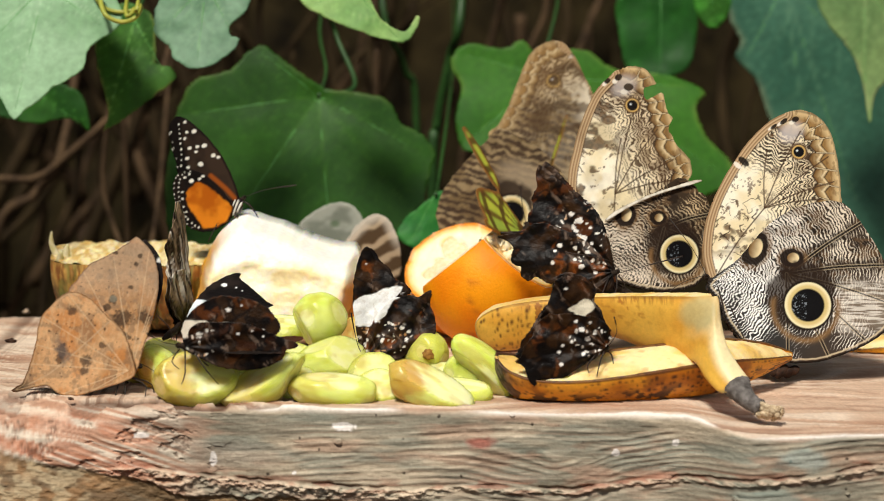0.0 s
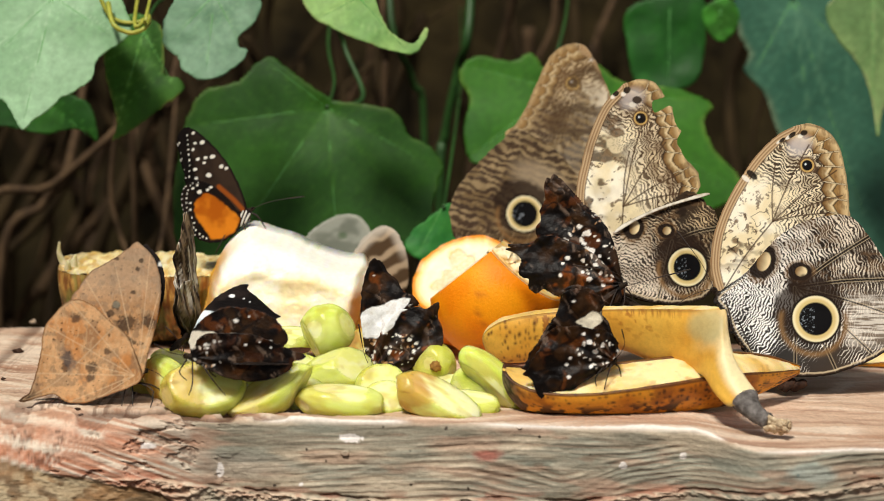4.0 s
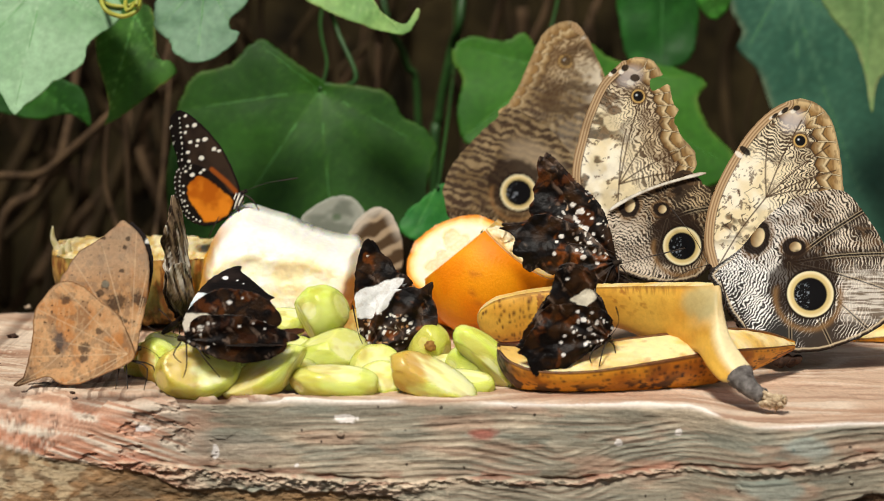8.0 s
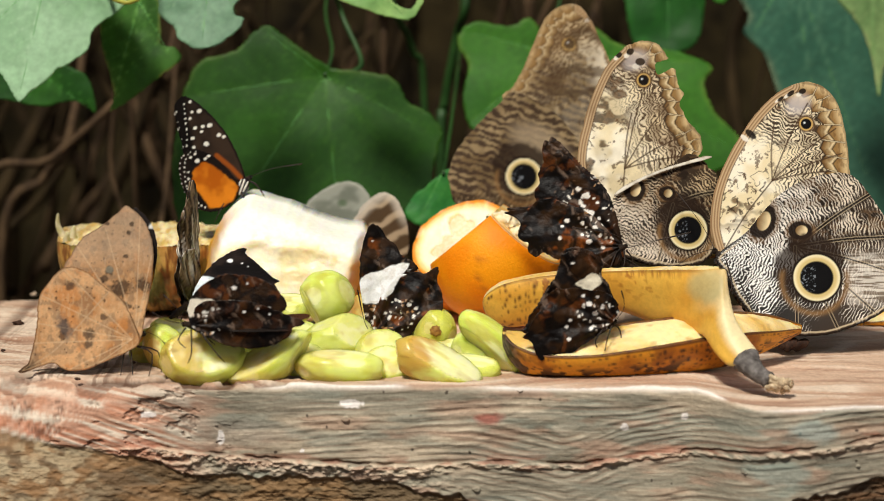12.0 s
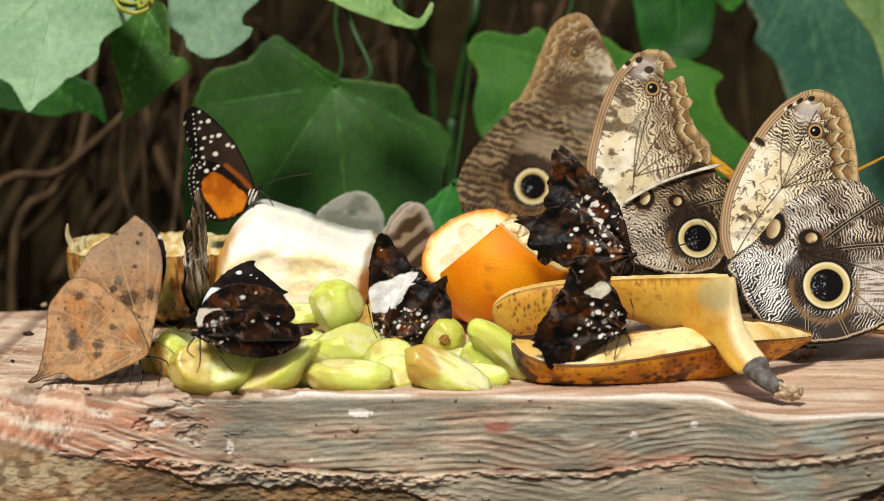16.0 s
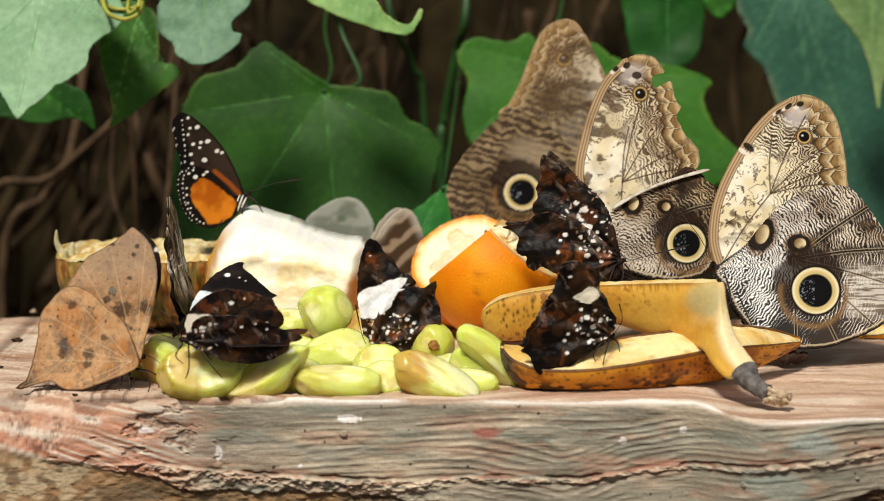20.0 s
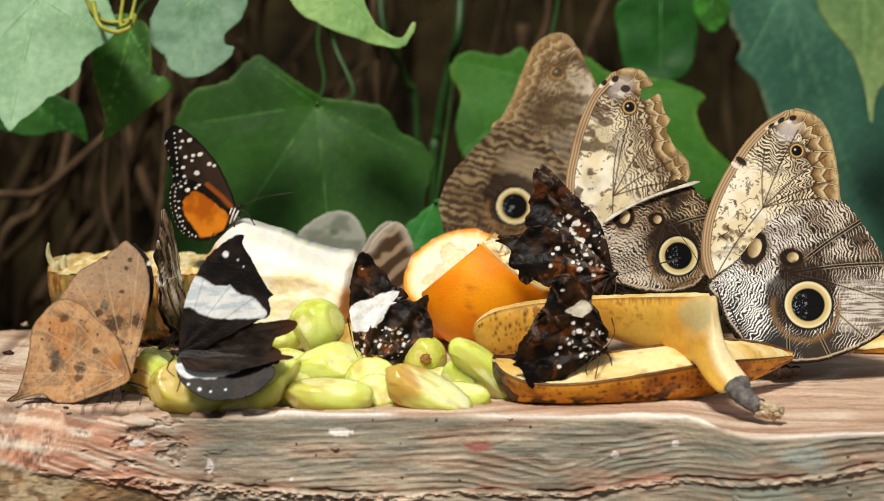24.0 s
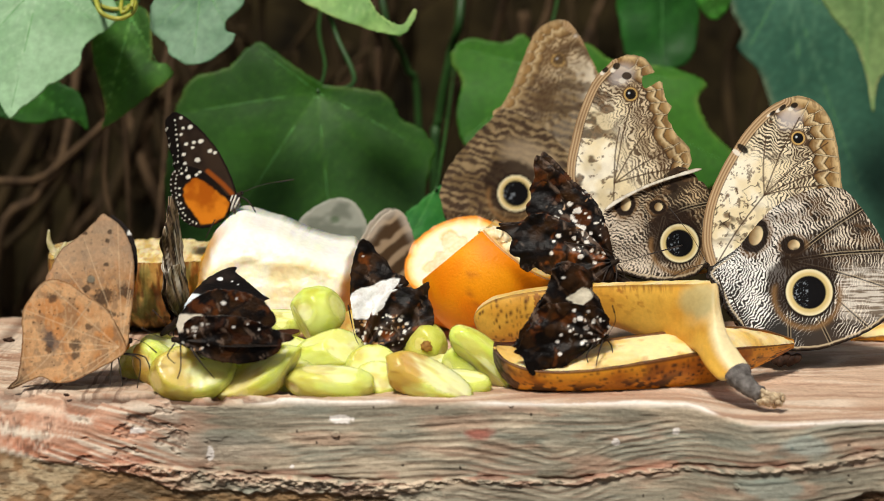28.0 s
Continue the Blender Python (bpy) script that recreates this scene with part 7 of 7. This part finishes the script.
    for data, p_, y in ((fw, pf, 0.0022), (hw, ph, 0.0036)):
        f = sheet("far_forewing" if data is fw else "far_hindwing", data, 4.0, s, p_, None, M_WING, ob, 0.00025, wing_relief(0.0006, 36), 1.2, 4, 8)
        f.matrix_basis = pose(0, y, 0, 0, -2, 0)
    # black chest with white stripes, seen before the wing's root
    bm = bmesh.new()
    ball(bm, (0, -0.0012, -13 * s), (9 * s, 8 * s, 17 * s), (0, 18, 0), 20)
    chest = part("chest", bm, M_BEAD, ob, "black chest striped with white")
    for du, half in ((-9, 14), (-3, 14), (3, 10)):
        bm = bmesh.new()
        pts = [((du + 5 * f) * s, -0.0012 - 8.3 * s * math.sqrt(max(0.05, 1 - (du / 10.5) ** 2 - (0.8 * f) ** 2)), (-13 + half * f) * s) for f in (-1, -0.6, -0.2, 0.2, 0.6, 1)]
        tube(bm, pts, [1.0 * s, 1.6 * s, 1.7 * s, 1.7 * s, 1.6 * s, 1.0 * s], 6)
        part("stripe", bm, M_WHITE, chest)
    insect_body(ob, s, (12, 4), (-44, -34), 6.5, y=0.001, antennae=([(14, -2, 6), (50, -10, 20), (104, -20, 30)],),
                legs=([(2, -4, -6), (0, -10, -30), (8, -14, -80)], [(-10, -4, -10), (-34, -10, -40), (-52, -14, -76)], [(8, 4, -2), (24, 8, -14), (40, 10, -40)], [(6, -4, -2), (20, -8, -6), (32, -10, -20)]))


M_WHITE = plain("white_scales", col("efebe2"), col("cfc8ba"), 0.6, 900.0)


def leaf_butterfly():
    """Dead-leaf mimic; its base is the tail of the wing on the slab."""
    s = 0.000220
    ob = thing("leaf_butterfly", (-0.1610, 0.0140, 0.9010), "tan dead-leaf butterfly with closed wings standing on the slab", "butterfly", "single butterflies", (-9, 0, 0))
    fw = [(206, 52), (216, 102), (227, 160), (230, 213), (220, 255), (206, 276), (192, 288), (180, 295), (166, 282), (145, 265), (124, 250), (102, 236), (84, 208), (72, 182), (104, 154), (150, 114), (184, 64)]
    hw = [(208, 52), (194, 94), (174, 129), (150, 146), (132, 162), (114, 176), (92, 184), (72, 183), (56, 170), (44, 154), (32, 138), (27, 114), (26, 86), (21, 54), (14, 28), (10, 14), (0, 6), (-8, -2), (4, -3), (31, 7), (48, 13), (60, 11), (72, 3), (84, 0), (108, 1), (134, 10), (155, 19), (187, 34)]

    def tones(u, v, d, seed):
        c = mix(col("e0ae7c"), col("bd8a5a"), ss(0.35, 0.7, fbm(u / 55, v / 55, 0, seed, 4)))
        c = mix(c, col("cc7f38"), 0.6 * ss(0.50, 0.68, fbm(u / 40 + 5, v / 40, 0, seed + 3, 3)))
        c = mix(c, col("86705a"), 0.5 * ss(0.48, 0.62, fbm(u / 12, v / 12, 0, seed + 30, 3)))
        c = mix(c, col("5a3a26"), 0.85 * dots(u, v, 17, 0.45, 0.1, seed + 4))
        c = mix(c, col("2e2018"), 0.8 * dots(u, v, 9, 0.22, 0.13, seed + 14))
        c = mix(c, col("e0b98c"), 0.35 * ss(0.64, 0.72, fbm(u / 3, v / 9, 0, seed + 24, 2)))
        return c

    def pf(u, v, d):
        c = tones(u, v, d, 81)
        c = mix(c, col("b79e84"), 0.6 * ss(150, 230, v))
        for at, ru, rv in zip([(172, 146), (213, 152), (152, 178), (185, 246), (191, 261), (176, 119), (184, 114), (145, 263), (180, 204), (143, 164)], (19, 13, 8, 5, 5, 7, 10, 6, 5, 8), (16, 13, 9, 6, 5, 6, 5, 4, 4, 6)):
            c = mix(c, col("3a2a20"), 0.8 * ss(1.2, 0.6, disc(u, v, at, ru, rv) + 0.9 * (fbm(u / 5, v / 5, 0, 3, 2) - 0.5)))
        c = mix(c, col("8f8a78"), 0.7 * ss(1.2, 0.6, disc(u, v, (152, 180), 8, 7)))
        for e in [(226, 204), (206, 274), (144, 254), (94, 222), (220, 154)]:
            c = mix(c, col("e8c8a0"), 0.45 * ss(1.7, 0.5, dline(np.array([(198, 64), e], float), u, v)[0]))
        return mix(c, col("6a4a30"), 0.7 * ss(3, 0.5, d))

    def ph(u, v, d):
        c = tones(u, v, d, 85)
        c = mix(c, col("8a7060"), 0.6 * ss(40, 10, u + 0.15 * v) * ss(0, 40, v))
        for at, ru, rv in zip([(83, 151), (118, 65), (115, 46), (74, 78), (71, 62), (144, 96)], (9, 13, 9, 9, 9, 6), (8, 10, 7, 14, 8, 6)):
            c = mix(c, col("3a2c26"), 0.75 * ss(1.2, 0.6, disc(u, v, at, ru, rv) + 0.9 * (fbm(u / 5, v / 5, 0, 5, 2) - 0.5)))
        c = mix(c, col("d3b088"), 0.7 * ss(2.2, 0.6, dline(spline([(10, 6), (54, 34), (94, 74), (134, 119), (154, 142)], False, 6), u, v)[0]))
        for e in [(28, 84), (22, 49), (34, 134), (74, 179), (84, 2), (134, 12)]:
            c = mix(c, col("e8c8a0"), 0.45 * ss(1.7, 0.5, dline(np.array([(194, 56), e], float), u, v)[0]))
        c = mix(c, col("6e6058"), 0.7 * ss(1.1, 0.5, disc(u, v, (76, 78), 16, 26, 20) + 0.8 * (fbm(u / 8, v / 8, 0, 4, 2) - 0.5)))
        c = mix(c, col("1c1410"), 0.92 * ss(34, 6, u + 10 * (fbm(u / 5, v / 5, 0, 8, 2) - 0.5)) * ss(26, 6, v))
        c = mix(c, col("d8b48a"), 0.5 * ss(1.2, 0.4, np.abs(d - 4)))
        return mix(c, col("6a4628"), 0.75 * ss(3, 0.5, d))

    def upper(u, v, d):
        tip = ss(-0.04, 0.04, (v - 195) / 300 + (u - 190) / 500 + 0.1 * (fbm(u / 20, v / 20, 0, 5, 2) - 0.5))
        c = mix(col("d88a2a"), col("1e1512"), tip)
        return mix(c, col("f2f0ea"), ss(6, 4, np.hypot(u - 214, v - 262)))
    wings = []
    for name, data, a, b, y, near in (("forewing", fw, pf, upper, -0.001, True), ("hindwing", hw, ph, None, -0.0042, True), ("far_forewing", fw, upper, pf, 0.0025, False), ("far_hindwing", hw, upper, ph, 0.004, False)):
        w = sheet(name, data, 1.5 if near else 3.5, s if near else s * 0.95, a, b, M_LEAFWING, ob, 0.00028, wing_relief(0.0012, 43), 1.0, 6, 6, "" if near else "orange inner face with a black tip")
        w.matrix_basis = pose(0, y, 0) if near else pose(230 * s, y, 160 * s) @ pose(0, 0, 0, 0, 5.5 if "fore" in name else 0, 0) @ pose(-218.5 * s, 0, -152 * s)
        wings.append((w, y, near))
    insect_body(ob, s, (214, 66), (120, 40), 8, y=0.0008, antennae=([(214, -4, 70), (240, -20, 60), (262, -30, 40)],),
                legs=([(196, -6, 44), (230, -16, 30), (222, -24, -20)], [(190, -5, 42), (194, -14, 10), (196, -20, -14)], [(180, -5, 40), (176, -12, 10), (174, -18, -10)], [(196, 6, 44), (236, 16, 34), (242, 20, -6)]))
    DARK["leaf"] = (ob, wings)


def green_paint(u, v, d):
    c = mix(col("c9cf4a"), col("a9bf4e"), ss(0.35, 0.7, fbm(u / 20, v / 20, 0, 3, 3)))
    th = np.arctan2(v, u)
    c = mix(c, col("6a4a26"), 0.9 * ss(0.75, 0.95, np.abs(np.sin(th * 9))))
    c = mix(c, col("5a3c20"), 0.9 * ss(0.6, 0.75, np.sin(np.hypot(u, v) / 7.0)))
    return mix(c, col("8a5a2a"), ss(9, 3, d))


def green_back(u, v, d):
    return mix(green_paint(u, v, d), col("c9a45a"), 0.75 * ss(0.3, 0.6, fbm(u / 14, v / 14, 0, 5, 3)))


GREEN = {}


def gold_paint(u, v, d):
    c = mix(col("dca42e"), col("b9761c"), ss(0.35, 0.65, fbm(u / 22, v / 22, 0, 3, 3)))
    c = mix(c, col("f0dc8a"), 0.6 * ss(0.55, 0.68, fbm(u / 16, v / 12, 0, 7, 3)))
    c = mix(c, col("6a3f16"), 0.7 * ss(0.6, 0.68, fbm(u / 9, v / 9, 0, 9, 3)))
    return mix(c, col("8a5a2a"), ss(7, 2, d))


def green_butterfly(key, place, s, turn, label):
    """Yellow-green butterfly; its two wing pairs hinge on the body, which lies along local x."""
    ob = thing("green_butterfly", place, label, "butterfly", "yellow-green butterflies", turn)
    wings = []
    for near in (True, False):
        f = sheet("near_wing" if near else "far_wing", [(10, 0), (16, 50), (30, 100), (54, 138), (74, 148), (80, 128), (66, 92), (44, 66), (20, 62), (-10, 84), (-44, 104), (-72, 94), (-86, 78), (-98, 80), (-92, 58), (-74, 36), (-56, 8), (-20, -4)], 3.0, s, *((gold_paint, gold_paint) if key == "sitter" else (green_back, green_paint) if near else (green_paint, green_back)), M_WING, ob,
                  0.0003, wing_relief(0.001, 53), 2.0, 7, 3)
        wings.append((f, near))
    insect_body(ob, s, (22, 2), (-60, -6), 8, antennae=([(24, -3, 4), (50, -10, 20), (80, -14, 30)], [(24, 3, 4), (50, 10, 20), (80, 14, 30)]), legs=([(0, -5, -5), (4, -14, -12), (8, -20, -24)], [(0, 5, -5), (4, 14, -12), (8, 20, -24)]))
    GREEN[key] = (ob, wings)


def far_butterflies():
    # pale grey one, out of focus behind the pineapple
    s = 0.000276
    ob = thing("grey_butterfly", (-0.0480, 0.2400, 0.9284), "pale grey butterfly sitting behind the pineapple", "butterfly", "single butterflies")

    def p(u, v, d):
        c = mix(col("aeb0a2"), col("84887a"), ss(0.35, 0.65, fbm(u / 26, v / 16, 0, 5, 3)))
        c = mix(c, col("b4b4a6"), 0.5 * ss(10, 3, d))
        return mix(c, col("4f6a44"), 0.7 * ss(1.2, 0.6, disc(u, v, (12, 54), 9, 7)))
    for k, y in enumerate((0.0, 0.004)):
        w = sheet("wing", [(-70, -10), (-66, 30), (-44, 60), (-10, 84), (20, 92), (44, 84), (64, 52), (70, 10), (60, -20), (0, -30)], 4.0, s, p, None, M_WING, ob, 0.0003, wing_relief(0.001, 63), 2.0, 8, 3 + k)
        w.matrix_basis = pose(0, y, 0, 0, 3 * k, 0)
    insect_body(ob, s, (50, -8), (-40, -20), 8, y=0.002)
    # striped brown one beside the orange
    s = 0.000266
    ob = thing("striped_brown_butterfly", (-0.0250, 0.2000, 0.9278), "striped brown butterfly behind the orange, wings closed", "butterfly", "single butterflies")

    def p2(u, v, d):
        st = np.sin((v * 0.85 - u * 0.5) / 5.0 + 3 * fbm(u / 20, v / 20, 0, 6, 2))
        c = mix(col("56432f"), col("b39d80"), ss(0.1, 0.8, st))
        return mix(c, col("d8cdbc"), 0.8 * ss(20, 2, d) * ss(20, 60, v))
    for k, y in enumerate((0.0, 0.004)):
        w = sheet("wing", [(-52, -16), (-56, 20), (-44, 50), (-20, 78), (8, 92), (30, 80), (46, 40), (50, 0), (40, -24), (0, -30)], 3.0, s, p2, None, M_WING, ob, 0.0003, wing_relief(0.001, 66), 2.0, 6, 3 + k)
        w.matrix_basis = pose(0, y, 0, 0, -4 * k, 0)
    insect_body(ob, s, (40, -8), (-40, -20), 8, y=0.002)
    DARK["striped"] = ob
    # white one that flits across close to the lens side
    s = 0.000191
    ob = thing("white_butterfly", (-0.0569, -0.1000, 1.0990), "small white butterfly in flight", "butterfly", "single butterflies")
    for sgn in (1, -1):
        w = sheet("wing", [(0, 0), (20, 60), (60, 100), (100, 96), (110, 60), (80, 30), (70, -10), (30, -30)], 5.0, s, lambda u, v, d: mix(col("eeece8"), col("c8c4bc"), ss(8, 1, d)), None, M_WING, ob, 0.0003, wing_relief(0.001, 69), 1.0, 6, 3)
        w.matrix_basis = pose(0, 0, 0, 0, 0, 20 if sgn > 0 else 160)
    insect_body(ob, s, (6, 20), (0, -40), 5)
    DARK["white"] = ob


owl_butterfly_front()
owl_butterfly_torn()
owl_butterfly_back()
band_butterfly_opening()
still_dark_butterflies()
orange_butterfly()
leaf_butterfly()
green_butterfly("flyer", (0.0451, 0.1500, 0.9506), 0.00034, (0, -20, 84), "yellow-green butterfly with brown-edged wings beating behind the fruit")
green_butterfly("sitter", (0.1473, 0.1400, 0.9550), 0.00035, (0, -8, 64), "yellow butterfly half hidden behind the owl butterflies")
far_butterflies()


# ---- what moves ----
def motions():
    def base(ob):
        return ob.matrix_basis.copy()

    # the torn and the back owl butterfly shift their weight
    ob = OWLS["torn"]
    m = base(ob)
    walk(ob, [(t, m @ pose(dx, 0, dz, 0, a, 0)) for t, dx, dz, a in ((0, 0, 0, -1.7), (7.4, 0, 0, -1.7), (7.8, 0, 0, 0), (17.0, 0, 0, 0), (17.4, 0, -0.001, -2.8), (18.6, 0, -0.001, -2.8), (19.0, 0, 0, -0.3), (23.0, 0, 0, -0.3), (23.5, 0, 0, -1.5), (28, 0, 0, -1.5))])
    ob = OWLS["back"]
    m = base(ob)
    walk(ob, [(t, m @ pose(dx, 0, dz, 0, a, 0)) for t, dx, dz, a in ((0, -0.0015, -0.0055, -1.0), (1.8, -0.0015, -0.0055, -1.0), (2.3, 0, -0.0015, 0.6), (5.5, 0, -0.001, 1.6), (8, 0, -0.0008, 1.6), (12, 0, 0, 1.0), (17, 0, 0, 0), (20.5, 0, 0, 0), (28, 0, 0, 0))])
    # dead-leaf butterfly rocks about its tail and parts its wings briefly
    ob, wings = DARK["leaf"]
    m = base(ob)
    walk(ob, [(t, m @ pose(0, 0, 0, 0, a, 0)) for t, a in ((0, 5.3), (1.5, 4.6), (3, 3.2), (5.5, 1.5), (8, 0), (12, -0.3), (17, 0), (20, 3.0), (22.5, 3.6), (24.65, 3.2), (24.82, -5.5), (25.3, -6.5), (26, -5.0), (28, -4.6))])
    for w, y, near in wings:
        if near:
            walk(w, [(t, pose(0.03, y, 0.012) @ pose(0, 0, 0, a, 0, 0) @ pose(-0.03, 0, -0.012)) for t, a in ((0, 0), (24.6, 0), (24.85, 12), (25.1, 5), (25.6, 0), (28, 0))])
        else:
            rest = base(w)
            walk(w, [(t, pose(0.047, 0, 0.0145) @ pose(0, 0, 0, 0, a, 0) @ pose(-0.047, 0, -0.0145) @ rest) for t, a in ((0, 0), (24.65, 0), (24.8, 5.5), (24.95, 4), (25.2, 1), (25.5, 0), (28, 0))])
    # the white-banded butterfly: lean towards the camera and swing in the wing's own plane
    ob, wings = DARK["opening"]
    for w, near, dy in wings:
        rows = []
        fore = "forewing" in w.name
        # share of the opening, and the far wings' flutter
        for t, k, f in ((0, 0, 0), (8, 0, 0), (9.5, 0, 1), (12, 0, 2), (15, 0, 1), (17, 0, 0), (22.5, 0, 5), (23.25, 0, 3), (23.38, 0.34, -6), (23.5, 0.7, -15), (23.65, 0.88, 0), (23.85, 1.0, 0), (24.5, 1.0, 0), (24.7, 0.86, 0), (24.8, 0.66, 0), (24.9, 0.34, 8), (25.0, 0.04, 19), (25.2, 0, 2), (28, 0, 0)):
            if near:
                shut, open_ = ((-4, 0) if fore else (0, 0)), (148 if fore else 118, 0)
            else:
                shut, open_ = ((-62 + f, -8) if fore else (-76, 0)), (-6, 0)
            lean, swing = (p + (q - p) * k for p, q in zip(shut, open_))
            rows.append((t, pose(0, -0.0012 if near else 0.0012, 0, lean) @ pose(0, dy, 0, 0, swing, 0)))
        walk(w, rows)
    # edge-on butterfly turns and leans
    ob = DARK["edge"]
    m = base(ob)
    walk(ob, [(t, m @ pose(0, 0, 0, 0, a, 0) @ pose(0, 0, 0, 0, 0, y)) for t, a, y in ((0, -2, 62), (3.5, -2, 62), (6, 0, 60), (8, -4, 56), (10, 2, 62), (12, 2, 64), (17, 0, 60), (19.5, -7, 72), (22.5, -8, 58), (25, -4, 62), (28, -3, 64))])
    # striped brown butterfly turns
    ob = DARK["striped"]
    m = base(ob)
    walk(ob, [(t, m @ pose(dx, 0, 0, 0, 0, y)) for t, dx, y in ((0, 0, 0), (12.6, 0, 0), (14.3, 0.01, 28), (28, 0.008, 28))])
    # yellow-green butterfly beats its wings, then takes off
    ob, wings = GREEN["flyer"]
    m = base(ob)
    rot = m.to_3x3().to_4x4()
    fly = [(0, m), (1.8, m)]
    for t, p, lift, yaw in ((1.9, (0.0134, 0.1300, 0.9485), -22, 84), (2.0, (-0.0168, 0.1300, 0.9685), -16, 128), (2.1, (-0.0199, 0.1100, 0.9866), -38, 62), (2.2, (0.0040, 0.1500, 1.0673), -20, 50), (2.4, (0.0819, 0.2000, 1.1551), 0, 40), (4.0, (0.2279, 0.5000, 1.6444), 0, 40), (28, (0.2279, 0.5000, 1.6444), 0, 40)):
        fly.append((t, pose(*p, 0, lift, yaw)))
    walk(ob, fly)
    beat = ((0, 18, -36), (0.15, 40, -52), (0.3, 72, -72), (0.45, 50, -50), (0.6, 22, -26), (0.75, 45, -30), (0.9, 68, -36), (1.05, 72, -50), (1.2, 76, -62), (1.35, 74, -56), (1.5, 68, -46), (1.6, 36, -40), (1.7, 6, -34), (1.8, 2, -48), (1.9, 16, -18), (1.97, 42, -50), (2.0, 78, -84), (2.03, 108, -112), (2.06, 70, -80), (2.1, 36, -56), (2.2, 70, -70), (2.3, 20, -20), (2.6, 60, -60), (28, 5, -5))
    for w, near in wings:
        walk(w, [(t, pose(0, -0.001 if near else 0.001, 0, a if near else b)) for t, a, b in beat])
    # the one behind the owl butterflies raises and lowers its spread wings
    ob, wings = GREEN["sitter"]
    m = base(ob)
    walk(ob, [(t, m @ pose(0, 0, dz)) for t, dz in ((0, -0.012), (6, -0.012), (12.5, -0.02), (14.4, 0), (18.5, 0), (18.9, -0.02), (28, -0.02))])
    for w, near in wings:
        walk(w, [(t, pose(0, 0, 0, 90 - r if near else -(90 - l))) for t, l, r in ((0, 15, 72), (6, 15, 72), (9, 8, 72), (12.5, 4, 72), (14.4, 40, 32), (15.5, 28, 24), (17, 26, 34), (17.6, 36, 36), (18, 44, 38), (18.3, 40, 40), (18.6, 26, 40), (18.9, 4, 72), (28, 4, 72))])
    # white butterfly flits through
    ob = DARK["white"]
    walk(ob, [(0, pose(*(-0.0849, -0.1000, 1.1064), 0, 0, 0)), (19.3, pose(*(-0.0849, -0.1000, 1.1064), 0, 0, 0)), (19.4, pose(*(-0.0721, -0.1000, 1.0749), 20, 0, 30)), (19.5, pose(*(-0.0583, -0.1000, 1.0488), 50, 0, 60)), (19.6, pose(*(-0.0421, -0.1000, 1.0786), 20, 0, 90)),
              (19.8, pose(*(-0.0156, -0.1000, 1.1430), 0, 0, 90)), (28, pose(*(-0.0156, -0.1000, 1.1430), 0, 0, 90))])


motions()
